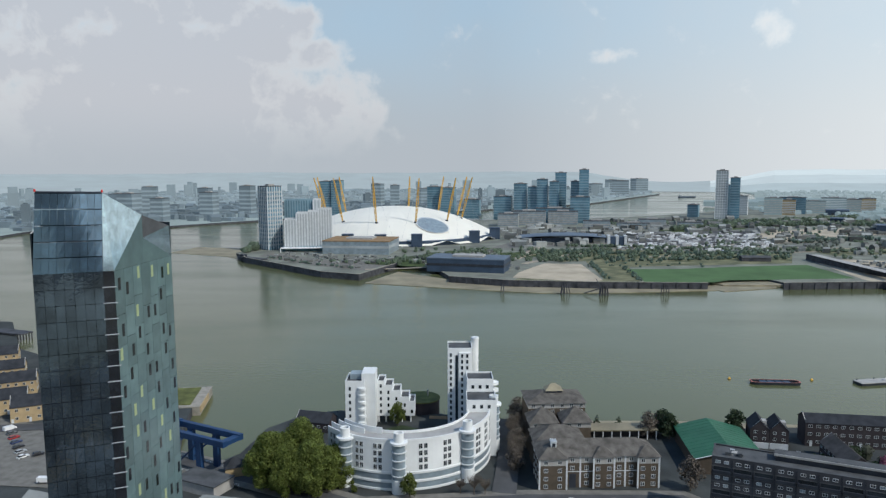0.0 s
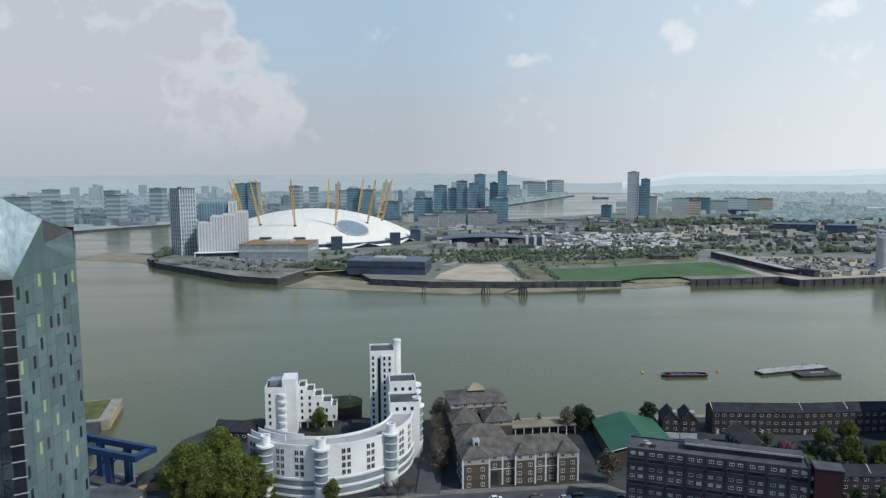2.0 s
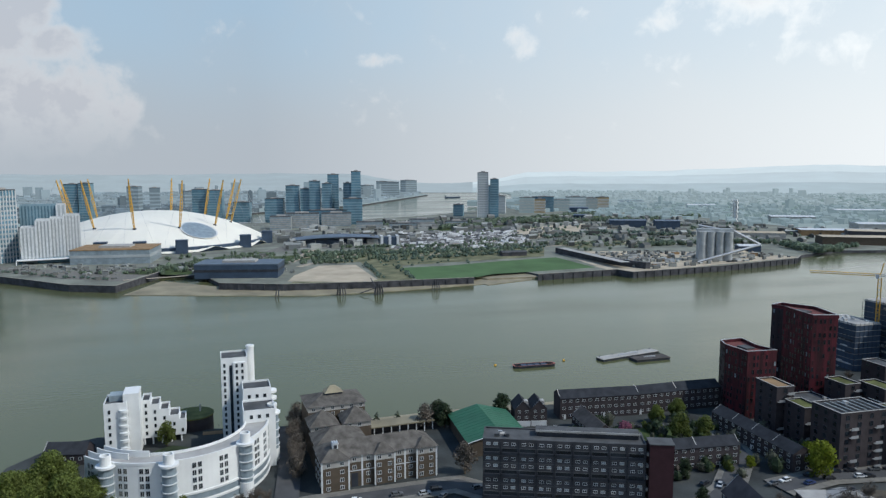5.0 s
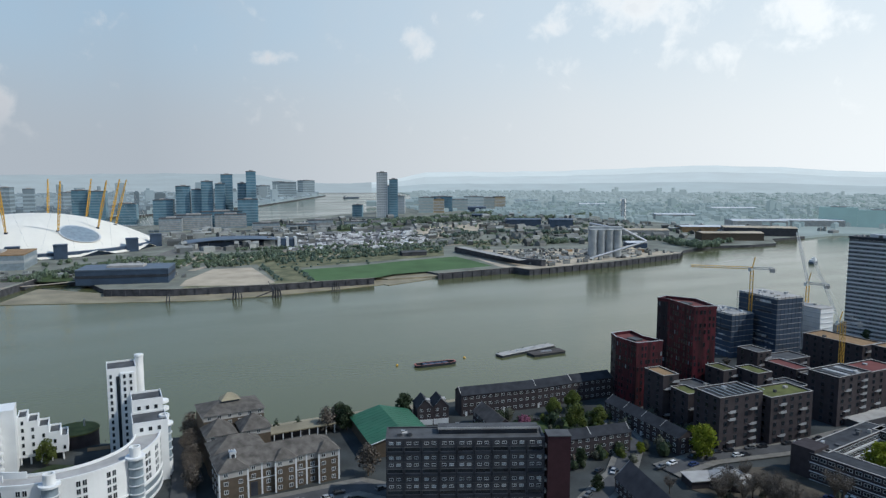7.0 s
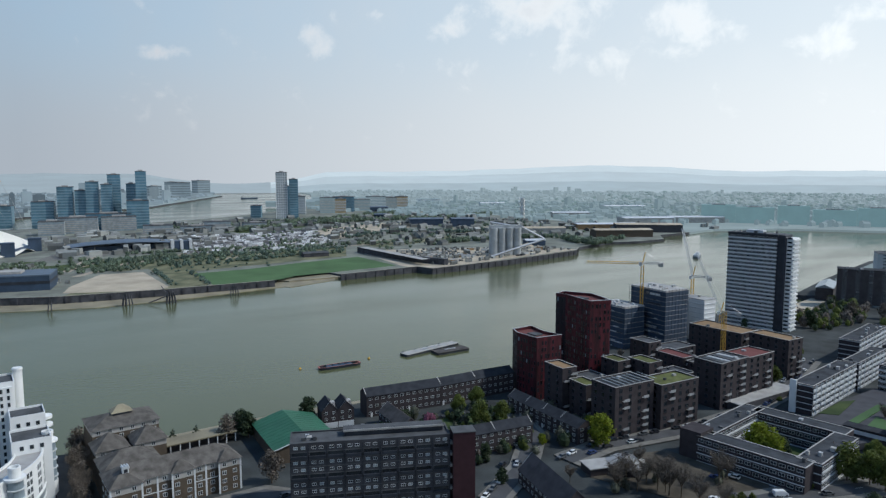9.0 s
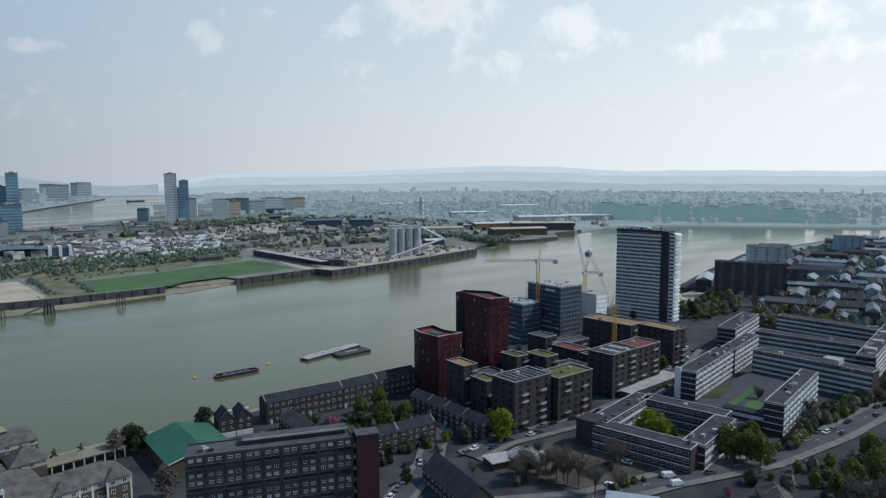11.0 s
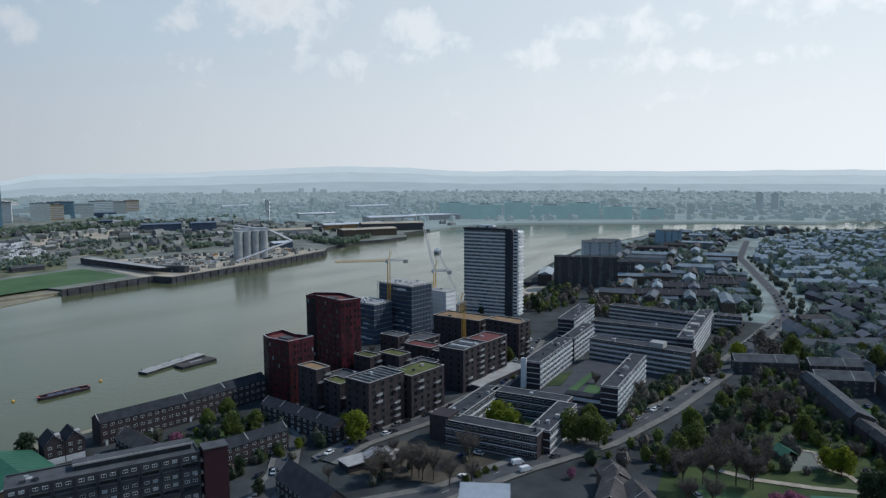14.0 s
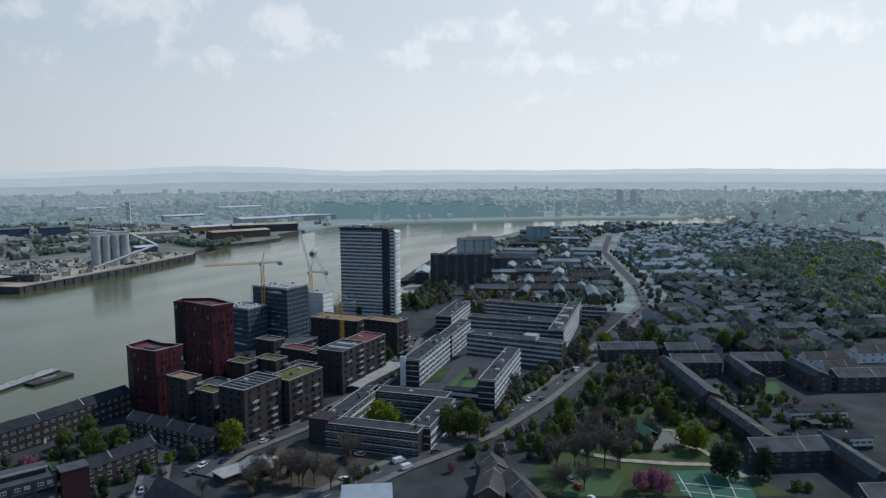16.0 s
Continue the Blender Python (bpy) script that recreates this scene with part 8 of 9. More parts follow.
PLANTS = [
    ("big", (206.6, 258.7, 0.5), (193.9, 257.1, 0.42), (291.6, 108.2, 0.6), (305.2, 67.3, 0.6), (-63, 241, 1.2), (-47, 237, 1.15), (-54, 246, 1.25), (-56, 236, 1.0), (-41, 243, 0.85)),
    ("mid", (-38, 240, 0.5), (-13, 233.5, 0.75), (-22, 303, 0.95), (269.3, 96.1, 1.3), (268.3, 108.6, 1.25), (271.0, 101.9, 1.4), (274.8, 65.9, 1.2), (285.8, 61.2, 1.3), (262.0, 67.3, 0.9), (343.2, 62.4, 1.0), (467.0, 0.8, 1.3), (470.8, -9.0, 1.2), (363.7, 188.2, 0.9), (350.5, 189.1, 0.8), (420.4, 203.9, 0.9), (409.1, 78.2, 1.0), (462.2, 44.8, 1.5), (323.7, 25.5, 1.2), (361.0, 54.1, 0.9), (486.3, 32.7, 0.8), (495.0, 9.9, 0.8), (191.2, 236.7, 1.2), (203.4, 234.8, 1.1), (345.1, 198.8, 0.9)),
    ("lime", (219.2, 187.4, 1.35), (263.1, 140.1, 1.5), (261.9, 134.1, 1.1), (199.2, 203.7, 0.5), (290.9, 9.5, 1.1), (436.9, 71.2, 1.1), (348.6, 169.3, 0.5), (507.2, 256.2, 0.9), (296.2, 15.2, 0.8), (452.4, -33.4, 0.6)),
    ("dark", (98.3, 286.0, 1.0), (128.4, 288.3, 1.15), (266.3, 133.4, 0.8), (161.3, 185.8, 0.6), (168.6, 204.9, 0.7), (268.3, -3.2, 1.2), (270.3, 0.7, 1.0), (473.3, 270.0, 0.7), (513.2, 240.5, 1.1), (324.6, 43.2, 1.0), (302.7, 282.2, 0.7), (319.8, 55.4, 0.9), (444.1, -11.8, 0.8), (273.9, -14.8, 1.1), (327.9, 20.9, 0.9)),
    ("cone", (48, 306, 1.0), (55, 305, 0.9), (63, 304, 0.9), (70, 303, 0.8), (80, 302, 0.8)),
    ("rust", (31, 292, 0.8), (29, 272, 0.85), (27, 255, 0.8), (90.3, 237.8, 1.0), (89.2, 287.6, 0.9), (95.9, 292.4, 0.9), (439.1, 54.2, 1.5), (401.9, 80.1, 1.2), (576.7, 238.1, 1.1), (591.8, 222.0, 1.0), (474.1, 64.3, 1.2), (508.7, 19.5, 0.8), (197.9, 160.9, 0.7)),
    ("brown", (31, 285, 1.0), (30, 279, 1.1), (29, 266, 1.0), (28, 260, 1.0), (32, 300, 0.9), (10, 235, 0.7), (14, 235, 0.65), (5, 236, 0.6), (169.5, 173.0, 0.7), (183.3, 171.9, 0.6), (191.4, 156.9, 0.9), (198.1, 151.9, 1.0), (205.3, 144.8, 0.9), (233.2, 137.0, 1.0), (193.5, 157.5, 0.9), (205.2, 153.3, 1.0), (204.6, 142.6, 1.2), (204.8, 130.4, 1.0), (212.0, 124.9, 0.9), (239.3, 44.9, 1.1), (236.3, 52.4, 1.0), (303.3, 48.8, 1.1), (263.9, 36.8, 1.0), (357.8, 62.3, 1.0), (328.1, 108.0, 0.9), (342.3, 101.8, 0.9), (288.0, 35.8, 1.1), (306.4, 5.7, 0.9), (480.9, -35.1, 1.1), (369.8, 115.1, 0.8), (332.9, 271.2, 0.6), (356.9, 39.4, 1.1)),
    ("twig2", (248.3, 57.0, 1.2), (253.8, 46.6, 1.3), (262.3, 41.5, 1.2), (256.8, 52.0, 1.0), (262.6, 35.8, 1.1), (213.3, 163.3, 0.6), (279.6, 33.5, 0.9), (293.6, 51.3, 0.8), (325.2, 47.8, 0.9), (275.5, 115.0, 0.7), (397.3, 37.7, 0.8), (343.4, 124.8, 0.7), (199.1, 157.9, 0.9), (204.5, 147.6, 1.0), (338.5, 39.9, 0.9), (341.5, 32.3, 0.8), (206.3, 138.7, 0.9), (277.8, 45.6, 1.0), (281.1, 53.1, 0.9), (349.3, 46.7, 0.9)),
    ("pink", (246.7, 26.4, 1.1), (246.1, 18.6, 1.2), (252.8, 23.1, 0.9), (236.5, 94.6, 0.6), (249.4, 84.3, 0.6), (244.8, 87.4, 0.5), (169.7, 247.1, 1.0)),
    ("bush", (250.5, 114.2, 1.0), (275.2, 119.7, 0.9), (217.7, 125.7, 0.9), (222.3, 124.5, 0.8), (226.2, 122.8, 0.7), (211.9, 127.3, 0.9), (216.6, 196.3, 1.0), (224.7, 192.5, 0.7), (232.1, 190.8, 0.7), (346.1, 160.9, 0.9), (345.6, 153.5, 0.8), (336.5, 170.7, 0.8), (360.0, 31.5, 1.2), (344.5, 24.8, 1.0), (398.4, 72.8, 1.0), (383.7, 79.6, 0.9), (301.4, -13.7, 1.2), (282.9, 32.9, 1.0), (268.4, -25.5, 1.2), (268.9, -29.1, 1.0), (185.2, 250.7, 1.0), (187.4, 244.7, 1.2), (203.8, 215.9, 0.9), (214.6, 188.7, 0.6), (183.4, 207.9, 1.0), (189.2, 203.7, 0.9), (379.0, 163.0, 1.0), (-35, 243, 0.8), (-33, 238, 0.7), (150, 262, 0.7), (120, 290, 0.9), (110, 292, 0.8)),
]
rt = random.Random(5)
for kind, *spots in PLANTS:
    for x, y, s in spots:
        k = s * rt.uniform(0.92, 1.08)
        plant(TP[kind], x, y, k, k * rt.uniform(0.92, 1.1), rt.uniform(0, 360))
for q in TP.values():
    spot = {"big": (-66, 246, 0), "mid": (268, 106, 0), "lime": (222, 196, 0), "dark": (97, 291, 0), "cone": (40, 307, 0), "brown": (212, 150, 0), "rust": (33, 306, 0), "pink": (252, 22, 0), "bush": (-41, 246, 0), "twig2": (226, 136, 0)}[
        [k for k in TP if TP[k] is q][0]]
    q.matrix_basis = pose(*sited(spot[0], spot[1]), 0)

# ---- the town to the south: terraces, blocks and gardens ----
rs = random.Random(33)
NORTH_SIDE = [(565, 130), (585, 215), (640, 225), (700, 250), (800, 300), (960, 330), (1250, 320), (1380, 220), (1470, 110), (1200, 215), (960, 185), (806, 135), (690, 100), (597, 80)]
SOUTH_SIDE = [(450, 30), (500, 50), (600, 45), (700, 60), (810, 95), (960, 140), (1200, 165), (1450, 80), (1500, -20), (1300, -180), (1000, -190), (760, -150), (560, -110), (470, -50)]
FAR_SIDE = [(1500, 40), (1540, -10), (1900, -80), (3300, -300), (3300, -900), (1500, -900), (1300, -260)]
WOODS = [(870, 24), (987, -21), (1161, -199), (564, -100), (604, -74), (699, -49), (787, -1)]


def far_terrace(x, y, L, W, H, yaw, wall, roof, rise, win, label):
    b = thing("terraced_houses", label, "houses", x, y, 0, yaw, "town terraces")
    part("wall", MB().box(-L / 2, L / 2, -W / 2, W / 2, -0.3, H), M[wall], b)
    part("roof", MB().gable(-L / 2, L / 2, -W / 2, W / 2, H, H + rise, 0, None, 0.4), M[roof], b)
    if win:
        part("window_strip", MB().box(-L / 2 + 1, L / 2 - 1, -W / 2 - 0.06, -W / 2, H * 0.6, H * 0.6 + 1.2), M["bluegl"], b)
        part("window_strip", MB().box(-L / 2 - 0.06, -L / 2, -W / 2 + 1, W / 2 - 1, H * 0.6, H * 0.6 + 1.2), M["bluegl"], b)
    for i in range(int(L // 16) if win else 0):
        u = -L / 2 + 4 + i * 16
        part("chimney", MB().box(u, u + 1.4, -0.5, 0.5, H + rise - 0.6, H + rise + 1.4), M["brick"], b)
    return b


def fill(poly, dx, dy, yaw, walls, roofs, label, hmin, hmax, keep=0.85, seed=1):
    rng = random.Random(seed)
    xs, ys = [p[0] for p in poly], [p[1] for p in poly]
    c, s = math.cos(radians(yaw)), math.sin(radians(yaw))
    cx, cy = sum(xs) / len(xs), sum(ys) / len(ys)
    for i in range(-40, 41):
        for j in range(-40, 41):
            u, v = i * dx + rng.uniform(-6, 6), j * dy + rng.uniform(-3, 3)
            x, y = cx + c * u - s * v, cy + s * u + c * v
            if inside(poly, x, y) and rng.random() < keep:
                turn = 90 if rng.random() < 0.3 else 0
                far_terrace(x, y, rng.uniform(0.5, 0.85) * dx, rng.uniform(8, 11), rng.uniform(hmin, hmax), yaw + turn + rng.uniform(-4, 4), rng.choice(walls), rng.choice(roofs), rng.uniform(2.2, 3.4), x < 560, label)


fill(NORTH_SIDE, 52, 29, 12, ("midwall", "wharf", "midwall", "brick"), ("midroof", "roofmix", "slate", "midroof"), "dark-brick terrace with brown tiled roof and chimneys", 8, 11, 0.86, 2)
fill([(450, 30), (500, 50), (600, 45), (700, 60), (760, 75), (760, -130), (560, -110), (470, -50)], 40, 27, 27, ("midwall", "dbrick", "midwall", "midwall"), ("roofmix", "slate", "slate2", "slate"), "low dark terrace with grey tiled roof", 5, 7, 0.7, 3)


def house_mass(name, label, poly, du, dv, yaw, seed, wall, roof, keep=0.75):
    """Close-packed small gabled houses too far off to count, one mesh."""
    rng = random.Random(seed)
    mb = MB()
    xs, ys = [p[0] for p in poly], [p[1] for p in poly]
    x0, y0 = (min(xs) + max(xs)) / 2, (min(ys) + max(ys)) / 2
    n = int(max(max(xs) - min(xs), max(ys) - min(ys)) / min(du, dv) * 0.75)
    c0, s0 = math.cos(radians(yaw)), math.sin(radians(yaw))
    for i in range(-n, n + 1):
        for j in range(-n, n + 1):
            u, v = i * du + rng.uniform(-3, 3), j * dv + rng.uniform(-2, 2)
            x, y = x0 + c0 * u - s0 * v, y0 + s0 * u + c0 * v
            if not inside(poly, x, y) or rng.random() > keep:
                continue
            a = radians(yaw + rng.choice((0, 0, 90)) + rng.uniform(-6, 6))
            c, s = math.cos(a), math.sin(a)
            l, w, h = rng.uniform(0.36, 0.5) * du, rng.uniform(3.6, 4.6), rng.uniform(4.6, 6.2)
            r = h + rng.uniform(1.8, 2.8)
            q = lambda p, t, z: (x + c * p - s * t, y + s * p + c * t, z)
            mb.face((q(-l, -w, 0), q(l, -w, 0), q(l, -w, h), q(-l, -w, h)), 0).face((q(l, w, 0), q(-l, w, 0), q(-l, w, h), q(l, w, h)), 0)
            mb.face((q(-l, w, 0), q(-l, -w, 0), q(-l, -w, h), q(-l, 0, r), q(-l, w, h)), 0).face((q(l, -w, 0), q(l, w, 0), q(l, w, h), q(l, 0, r), q(l, -w, h)), 0)
            e = 0.4
            mb.face((q(-l - e, -w - e, h - 0.15), q(l + e, -w - e, h - 0.15), q(l + e, 0, r + 0.1), q(-l - e, 0, r + 0.1)), 1).face((q(l + e, w + e, h - 0.15), q(-l - e, w + e, h - 0.15), q(-l - e, 0, r + 0.1), q(l + e, 0, r + 0.1)), 1)
    return fixed(name, mb, [M[wall], M[roof]], label, "stuff", "houses")


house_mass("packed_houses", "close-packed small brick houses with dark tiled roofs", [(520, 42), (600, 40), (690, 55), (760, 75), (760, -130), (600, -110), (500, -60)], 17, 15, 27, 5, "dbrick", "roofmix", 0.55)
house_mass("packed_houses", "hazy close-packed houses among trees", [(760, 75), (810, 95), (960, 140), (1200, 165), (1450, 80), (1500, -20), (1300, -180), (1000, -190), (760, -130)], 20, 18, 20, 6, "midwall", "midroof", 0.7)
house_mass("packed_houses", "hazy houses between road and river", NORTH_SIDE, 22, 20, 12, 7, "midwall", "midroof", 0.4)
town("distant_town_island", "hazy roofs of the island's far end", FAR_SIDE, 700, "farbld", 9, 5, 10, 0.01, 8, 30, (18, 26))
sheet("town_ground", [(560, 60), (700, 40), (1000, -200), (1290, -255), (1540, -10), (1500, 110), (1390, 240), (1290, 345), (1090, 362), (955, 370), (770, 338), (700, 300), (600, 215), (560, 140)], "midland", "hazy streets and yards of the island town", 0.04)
# larger riverside blocks
for x, y, L, W, H, yaw, w, r, lab in ((650, 250, 60, 16, 30, -65, "wharf", "slate2", "tall dark-brick warehouse flats by the slipway"), (690, 240, 50, 18, 22, -65, "wharf", "slate2", "dark-brick warehouse flats with gables"),
                                      (806, 294, 36, 30, 29, -62, "farlit", "greyroof", "cream riverside flats with stepped balconies"), (868, 306, 34, 26, 25, -62, "farlit", "greyroof", "cream riverside flats with stepped balconies"),
                                      (1040, 272, 30, 26, 26, -55, "farband", "greyroof", "grey riverside block of flats"), (640, 205, 16, 12, 10, 12, "rbrick", "terra", "small red-brick hall with flat roof")):
    slab_block("flats", lab, x, y, L, W, H, yaw, w, max(3, int(H / 3)), "fr", "farband", r, 9.0, (3.0, 1.4, 2), "", clutter=12)
wh = thing("slipway_shed", "low glazed waterside shed with pale roof", "shed", 668, 300, 0, 20)
part("wall", MB().box(-22, 22, -7, 7, -4, 9), M["wharf"], wh)
part("roof", MB().gable(-22, 22, -7, 7, 9, 12, 0, None, 0.5), M["bluegl"], wh)
for x, y, L, lab in ((604, 162, 78, "long dark terrace with stepped party walls"), (650, 160, 50, "long dark terrace with stepped party walls"), (690, 130, 30, "dark corner terrace by the road")):
    house_row("terraced_houses", lab, x, y, L, 12, 8.5, -69, 4.0, "dbrick", "wharf", 3, "fl", 7, (1.6, 1.2, 2), "dark terraces", 4.0, True)


def spread_trees(name, label, poly, n, seed, leaf, rmin, rmax):
    rng = random.Random(seed)
    xs, ys = [p[0] for p in poly], [p[1] for p in poly]
    out = []
    for _ in range(n * 60):
        if len(out) == n:
            break
        x, y = rng.uniform(min(xs), max(xs)), rng.uniform(min(ys), max(ys))
        if inside(poly, x, y):
            r = rng.uniform(rmin, rmax)
            out.append((x, y, r, r * rng.uniform(1.7, 2.4)))
    return wood(name, label, out, seed, leaf)


# the mid-distance leaf colours have haze mixed into them
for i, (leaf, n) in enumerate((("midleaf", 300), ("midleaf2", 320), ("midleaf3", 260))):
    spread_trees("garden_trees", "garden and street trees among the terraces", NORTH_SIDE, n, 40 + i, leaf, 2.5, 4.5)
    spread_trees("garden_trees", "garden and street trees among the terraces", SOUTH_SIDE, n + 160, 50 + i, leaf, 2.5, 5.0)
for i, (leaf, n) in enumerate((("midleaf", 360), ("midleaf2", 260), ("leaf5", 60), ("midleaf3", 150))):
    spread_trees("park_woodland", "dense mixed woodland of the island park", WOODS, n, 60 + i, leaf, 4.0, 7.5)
spread_trees("distant_woodland", "hazy distant trees of the island", FAR_SIDE, 420, 70, "fargreen", 6, 12)
for i, (leaf, n) in enumerate((("leaf2", 50), ("leaf3", 80), ("leaf", 60))):
    spread_trees("roadside_trees", "trees and shrubs along the main road", [(250, 95), (330, 66), (420, 58), (560, 48), (560, 30), (430, 25), (340, 35), (300, 45), (262, 60)], n, 80 + i, leaf, 1.6, 3.6)
    spread_trees("estate_shrubs", "shrubs and small trees round the estate blocks", [(290, 92), (350, 98), (420, 88), (540, 84), (560, 120), (540, 100), (400, 84), (330, 92), (282, 100)], n // 2, 90 + i, leaf, 1.6, 3.4)
    spread_trees("quay_gardens", "gardens between tower block and river", [(505, 215), (560, 225), (620, 240), (640, 280), (560, 262), (510, 290), (500, 300), (500, 250)], n // 2, 95 + i, leaf, 2.0, 4.2)
for i, (leaf, n) in enumerate((("leaf3", 18), ("leaf6", 22), ("leaf", 20))):
    spread_trees("park_shrubs", "park trees and shrubs among the lawns", [(260, 67), (348, 63), (392, 44), (344, 25), (297, -3), (277, -9), (278, 21), (277, 48)], n, 110 + i, leaf, 1.5, 3.4)
    spread_trees("garden_shrubs", "hedges and shrubs between the terraces", [(160, 205), (205, 205), (215, 245), (170, 262), (150, 250)], n // 2, 120 + i, leaf, 1.0, 2.4)
    spread_trees("estate_hedges", "hedges and small trees among the estate terraces", [(270, -5), (330, 25), (420, 40), (470, 10), (460, -60), (380, -55), (300, -60), (262, -40)], n // 2, 130 + i, leaf, 1.2, 2.6)
    spread_trees("bare_tree_stand", "stand of bare and budding trees by the pavilion", [(180, 165), (196, 150), (240, 128), (238, 150), (205, 158), (190, 178)], n // 8, 140 + i, "leaf6", 1.2, 2.2)
# hedges, fences and small planting in the estate's yards
for i, (leaf, n, poly) in enumerate((("leaf2", 60, [(300, 0), (345, 25), (395, 30), (400, -30), (330, -60), (275, -40)]), ("leaf", 40, [(300, 0), (345, 25), (395, 30), (400, -30), (330, -60), (275, -40)]),
                                     ("leaf2", 50, [(225, 245), (240, 200), (215, 195), (150, 200), (150, 262), (200, 262)]), ("leaf6", 40, [(225, 245), (240, 200), (215, 195), (150, 200), (150, 262), (200, 262)]),
                                     ("leaf2", 60, [(300, 95), (340, 92), (400, 82), (440, 82), (440, 90), (330, 101)]), ("leaf6", 60, [(300, 95), (340, 92), (400, 82), (440, 82), (440, 90), (330, 101)]),
                                     ("leaf6", 80, [(420, 60), (540, 56), (660, 68), (800, 105), (960, 150), (960, 142), (800, 95), (660, 56), (540, 46), (420, 50)]), ("leaf2", 70, [(420, 86), (540, 80), (660, 90), (800, 125), (960, 170), (960, 180), (800, 138), (660, 105), (540, 92), (420, 92)]))):
    spread_trees("yard_planting", "hedges and small trees between the houses", poly, n, 160 + i, leaf, 1.4, 3.2)
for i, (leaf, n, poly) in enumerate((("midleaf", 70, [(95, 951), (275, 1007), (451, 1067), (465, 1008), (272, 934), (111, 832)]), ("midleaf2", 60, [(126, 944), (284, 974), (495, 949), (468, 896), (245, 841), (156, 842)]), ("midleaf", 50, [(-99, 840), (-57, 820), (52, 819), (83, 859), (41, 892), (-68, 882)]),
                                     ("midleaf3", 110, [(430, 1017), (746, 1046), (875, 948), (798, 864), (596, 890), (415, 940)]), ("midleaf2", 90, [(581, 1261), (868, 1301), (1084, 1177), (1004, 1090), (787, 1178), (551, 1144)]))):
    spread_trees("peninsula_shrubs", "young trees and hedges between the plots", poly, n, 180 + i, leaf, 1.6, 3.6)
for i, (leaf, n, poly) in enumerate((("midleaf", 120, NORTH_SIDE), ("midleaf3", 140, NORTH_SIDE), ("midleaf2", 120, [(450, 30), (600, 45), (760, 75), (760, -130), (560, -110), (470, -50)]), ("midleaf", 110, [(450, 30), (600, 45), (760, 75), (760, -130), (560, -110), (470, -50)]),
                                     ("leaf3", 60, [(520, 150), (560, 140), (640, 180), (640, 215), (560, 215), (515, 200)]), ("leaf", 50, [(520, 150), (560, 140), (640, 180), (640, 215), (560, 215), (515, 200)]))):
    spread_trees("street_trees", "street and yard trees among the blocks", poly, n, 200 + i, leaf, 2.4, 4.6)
# the park's shelter and its ball-court fence
ps = thing("park_shelter", "small open park shelter with green metal roof", "shelter", 299.6, 29.8, 0, 38)
part("wall", MB().box(-4, 4, -3, 3, 0, 2.6), M["dbrick"], ps)
for s in (-1, 1):
    part("roof_slope", MB().face(((-4.6, s * 3.8, 2.5), (4.6, s * 3.8, 2.5), (4.6, 0, 4.6), (-4.6, 0, 4.6))).face(((-4.6, 0, 4.5), (4.6, 0, 4.5), (4.6, s * 3.8, 2.4), (-4.6, s * 3.8, 2.4))), M["green"], ps, "green ribbed metal")
cf = thing("court_fence", "tall wire fence posts round the ball court", "fence")
corners = [sited(*p) for p in [(290, 61), (284, 35), (314, 36), (320, 55)]]
pm = MB().box(-0.07, 0.07, -0.07, 0.07, 0, 3.6).mesh("post", M["dark"])
for i in range(4):
    a, b = Vector(corners[i]), Vector(corners[(i + 1) % 4])
    n = int((b - a).length // 3)
    for k in range(n):
        p = a.lerp(b, k / n)
        place(pm, cf, p.x, p.y, 0, 0, "post")
    part("rail", MB().bar((*a, 3.5), (*b, 3.5), 0.06).bar((*a, 1.8), (*b, 1.8), 0.04), M["dark"], cf)
# added, mostly unseen, for the tower's glass to mirror: dock basin, yards and sheds
sheet("dock_basin", [(-90, -520), (180, -520), (110, -160), (-60, -150)], "water", "unseen dock basin that the tower glass mirrors", 0.06)
sheet("dock_yard", [(-150, -140), (90, -140), (20, 90), (-140, 110)], "asphalt", "dark asphalt dock yards for the tower glass to mirror", 0.05)
town("dock_sheds", "mixed roofs and parked stock round the dock", [(-160, 110), (20, 90), (60, 200), (-60, 215), (-150, 225)], 130, "yardmix", 12, 2, 9, 0, 4, 16)
for nm, lab, n, m, seed, h0, h1, s0, s1 in (("dock_sheds", "mixed roofs of sheds round the dock", 420, "yardmix", 15, 3, 10, 6, 22), ("dock_stock", "blue covered stock round the dock", 110, "blue", 13, 2, 5, 4, 14), ("dock_cabins", "white cabins and vehicles round the dock", 260, "offwhite", 14, 1.5, 4, 3, 9),
                                            ("dock_brickwork", "yellow-brick houses round the dock", 120, "ybrick", 16, 5, 8, 6, 14)):
    town(nm, lab, [(-140, -140), (80, -140), (10, 60), (-110, 70)], n, m, seed, h0, h1, 0, s0, s1)
spread_trees("dock_trees", "trees along the dock", [(-140, -140), (80, -140), (10, 60), (-110, 70)], 130, 150, "leaf", 2, 4)

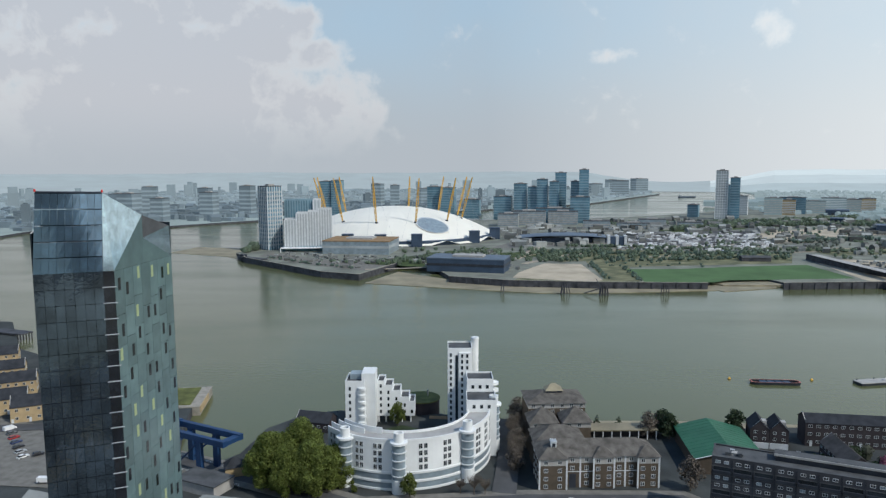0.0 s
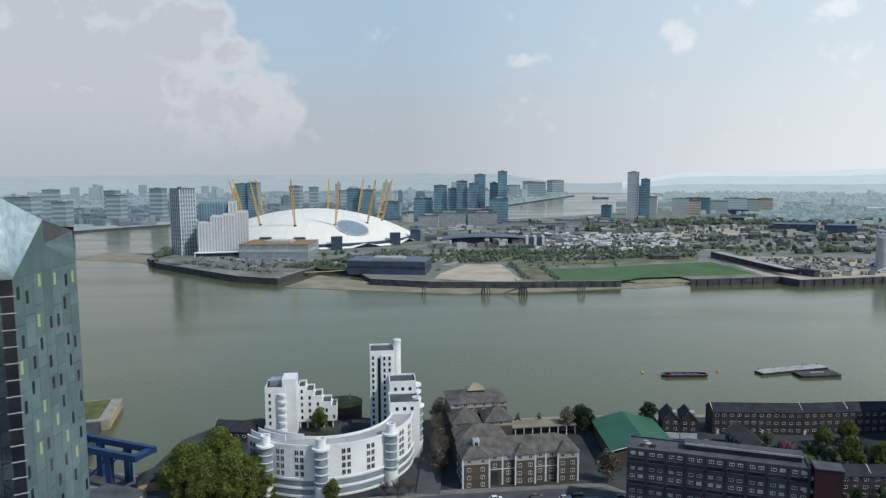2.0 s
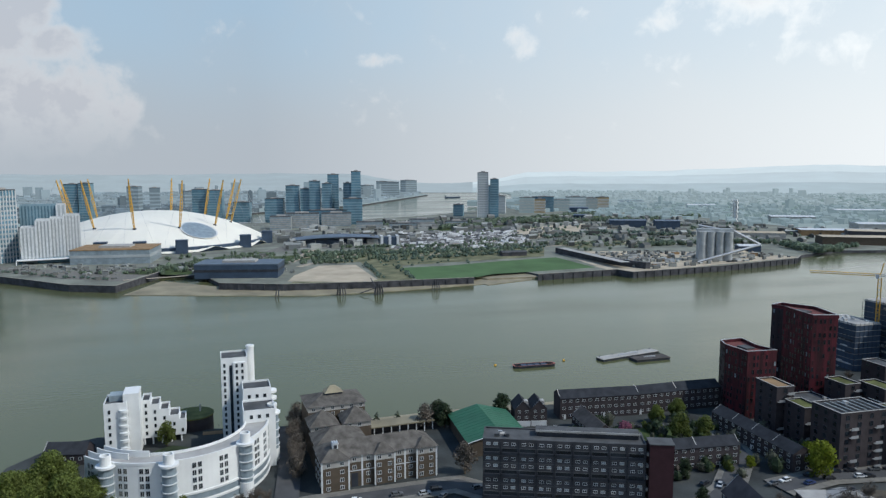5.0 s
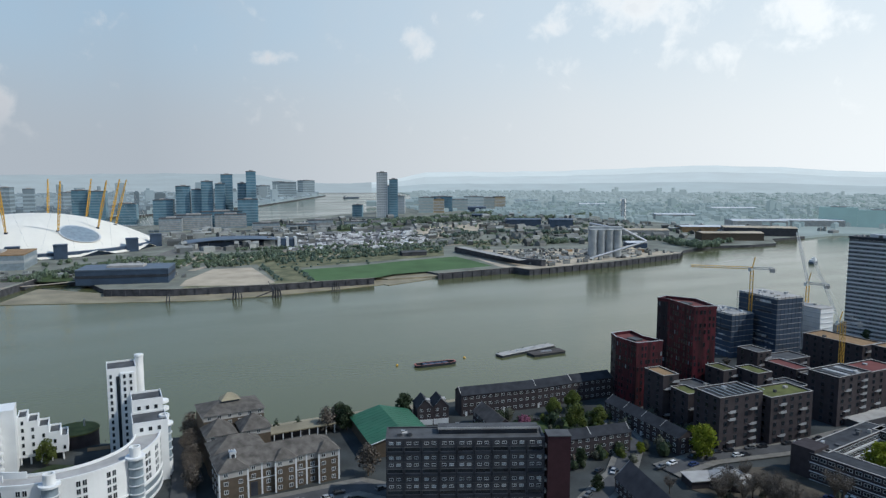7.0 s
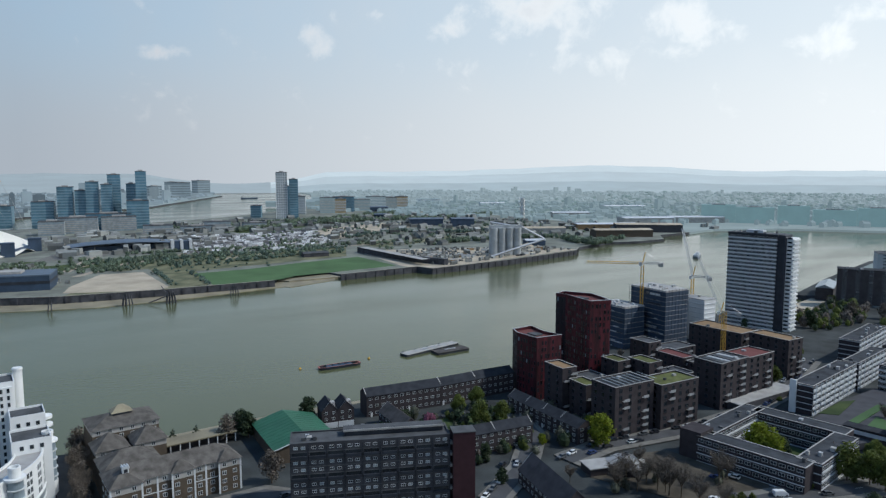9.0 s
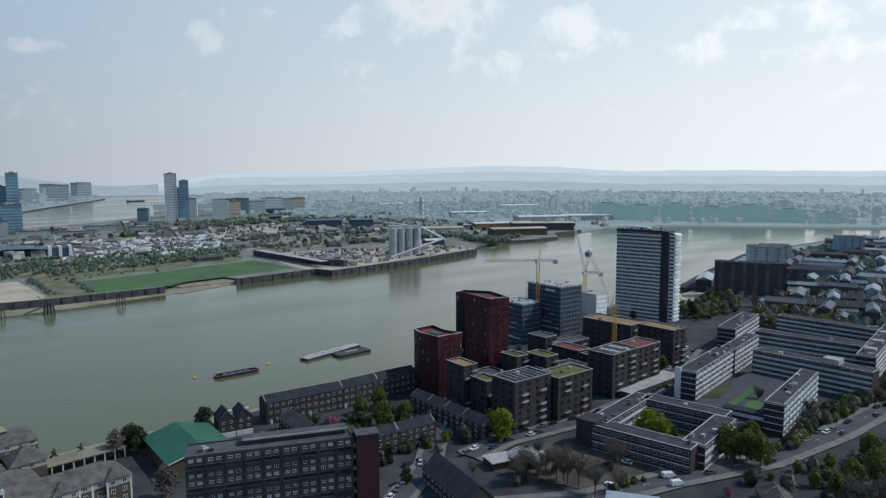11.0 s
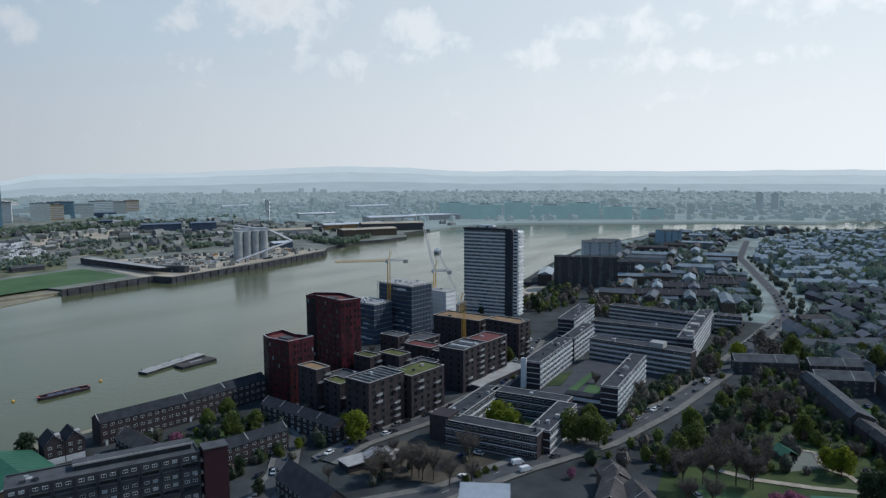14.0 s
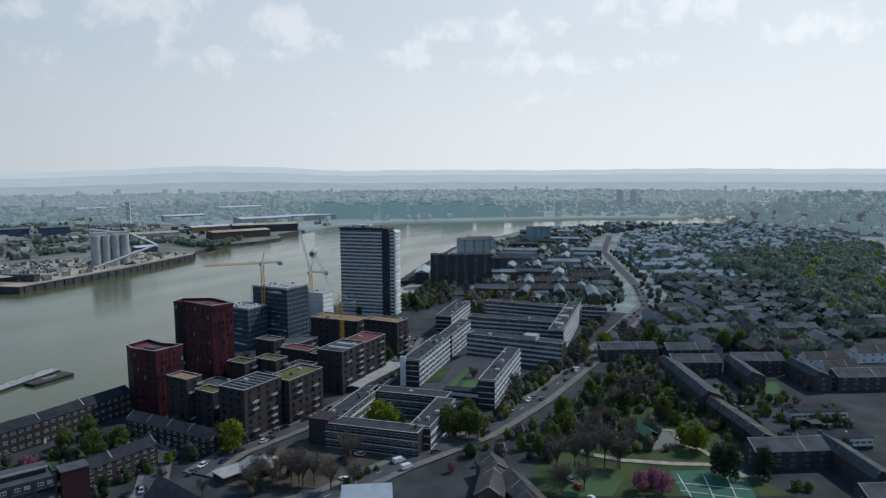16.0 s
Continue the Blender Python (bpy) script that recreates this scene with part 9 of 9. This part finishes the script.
# ---- vehicles ----
def car_proto(label, paint, van=False):
    c = thing("van" if van else "car", label, "van" if van else "car", group="parked and driving vehicles")
    L, W = (5.2, 2.0) if van else (4.4, 1.8)
    h = 1.9 if van else 0.85
    b = MB()
    prof = [(-L / 2, 0.3), (L / 2, 0.3), (L / 2, 0.75), (L / 2 - 0.15, h if not van else 1.0), (L / 2 - 1.2, h + 0.05 if not van else 1.95), (-L / 2 + 0.1, h + 0.05 if not van else 2.1), (-L / 2, h)]
    n = len(prof)
    for s in (-1, 1):
        q = [(x, s * W / 2, z) for x, z in prof]
        b.face(q if s < 0 else q[::-1])
    for i in range(n):
        (x0, z0), (x1, z1) = prof[i], prof[(i + 1) % n]
        b.face(((x0, -W / 2, z0), (x0, W / 2, z0), (x1, W / 2, z1), (x1, -W / 2, z1)))
    for x in (-L / 2 + 0.85, L / 2 - 0.85):
        for s in (-1, 1):
            b.bar((x, s * W / 2 - 0.1, 0.32), (x, s * W / 2 + 0.06, 0.32), 0.33, 1, 10)
    part("body", b, [paint, M["dark"]], c)
    if not van:
        g = MB()
        lo, hi = [(-L / 2 + 0.2, -W / 2 + 0.08), (L / 2 - 1.15, -W / 2 + 0.08), (L / 2 - 1.15, W / 2 - 0.08), (-L / 2 + 0.2, W / 2 - 0.08)], [(-L / 2 + 0.7, -W / 2 + 0.25), (L / 2 - 1.9, -W / 2 + 0.25), (L / 2 - 1.9, W / 2 - 0.25), (-L / 2 + 0.7, W / 2 - 0.25)]
        for i in range(4):
            j = (i + 1) % 4
            g.face(((*lo[i], h + 0.04), (*lo[j], h + 0.04), (*hi[j], 1.42), (*hi[i], 1.42)))
        part("glasshouse", g, M["glass"], c)
        part("roof", MB().prism(hi, 1.42, 1.47), paint, c)
    else:
        part("windscreen", MB().face(((L / 2 - 0.12, -0.85, 1.08), (L / 2 - 0.12, 0.85, 1.08), (L / 2 - 1.1, 0.8, 1.9), (L / 2 - 1.1, -0.8, 1.9))), M["glass"], c)
    return c


PAINT = [mat("car_paint_" + n, c, 0.3, 0.05, 1.0, 3.0, spec=0.6) for n, c in (("white", (0.75, 0.75, 0.74)), ("silver", (0.38, 0.39, 0.40)), ("black", (0.02, 0.02, 0.024)), ("blue", (0.03, 0.05, 0.14)), ("red", (0.35, 0.02, 0.02)), ("grey", (0.1, 0.105, 0.11)))]
CARS = [car_proto("white hatchback parked at the kerb", PAINT[0]), car_proto("silver car parked at the kerb", PAINT[1]), car_proto("black car parked at the kerb", PAINT[2]), car_proto("dark blue car parked at the kerb", PAINT[3]), car_proto("red car parked at the kerb", PAINT[4]), car_proto("grey car parked at the kerb", PAINT[5])]
VAN = car_proto("white delivery van on the road", PAINT[0], True)
rc = random.Random(9)
cars = []


def along(line, spacing, offs, skip=0.3, start=0, lo=0, hi=1e9):
    s = 0.0
    for a, b in zip(line[:-1], line[1:]):
        a, b = Vector(a), Vector(b)
        d = (b - a).normalized()
        n = Vector((-d.y, d.x))
        t = start
        while t < (b - a).length:
            if lo <= s + t <= hi and rc.random() > skip:
                p = a + d * t + n * offs
                cars.append((p.x, p.y, math.degrees(math.atan2(d.y, d.x)) + (180 if offs > 0 else 0), 0.64))
            t += spacing
        s += (b - a).length


along(STREET, 6.2, 2.6, 0.2)
along(STREET, 6.5, -2.6, 0.45)
along(MAIN[8:15], 16, 2.2, 0.35)
along(MAIN[8:15], 18, -2.2, 0.4)
along(MAIN[9:14], 9, 4.4, 0.8)
along(MAIN[4:6], 15, -2.3, 0.2)
along([(258, 64), (232, 42), (205, 22)], 6, 1.5, 0.3)
along(LANE, 7, 3.0, 0.4)
for x, y, a in ((70, 226, 5), (76, 222, 40), (90, 224, 10), (146, 266, -30), (150, 262, -35), (154, 258, -30), (159, 255, -30), (175, 256, -10), (181, 255, -10), (192, 252, -8), (206, 252, -5), (172, 198, 20), (178, 196, 80),
                (222, 128, 20), (214, 130, 80), (230, 140, 100), (236, 136, 100), (312, -20, 30), (316, -26, 30), (352, -8, 25), (358, -4, 20), (300, -32, 60), (385, 4, 30), (244, 138, 60), (-120, 252, 20), (-130, 262, 70), (-150, 262, 40), (-165, 270, 40)):
    cars.append((x, y, a, 0.5))
for i, (x, y, a, z) in enumerate(cars):
    copy_thing(rc.choice((CARS[0], CARS[1], CARS[2], CARS[2], CARS[3], CARS[5], CARS[5], CARS[4] if i % 9 == 0 else CARS[2])), pose(*sited(x, y), z, 0, 0, a - bearing(x, y)))
for x, y, a in ((236, 117.5, -30), (-148, 245, 3), (232, 112, -28)):
    copy_thing(VAN, pose(*sited(x, y), 0.64, 0, 0, a - bearing(x, y)))
for i, q in enumerate(CARS + [VAN]):
    q.matrix_basis = pose(-170 - 4 * i, 268 + 5 * i, 0.1, 0, 0, 60)
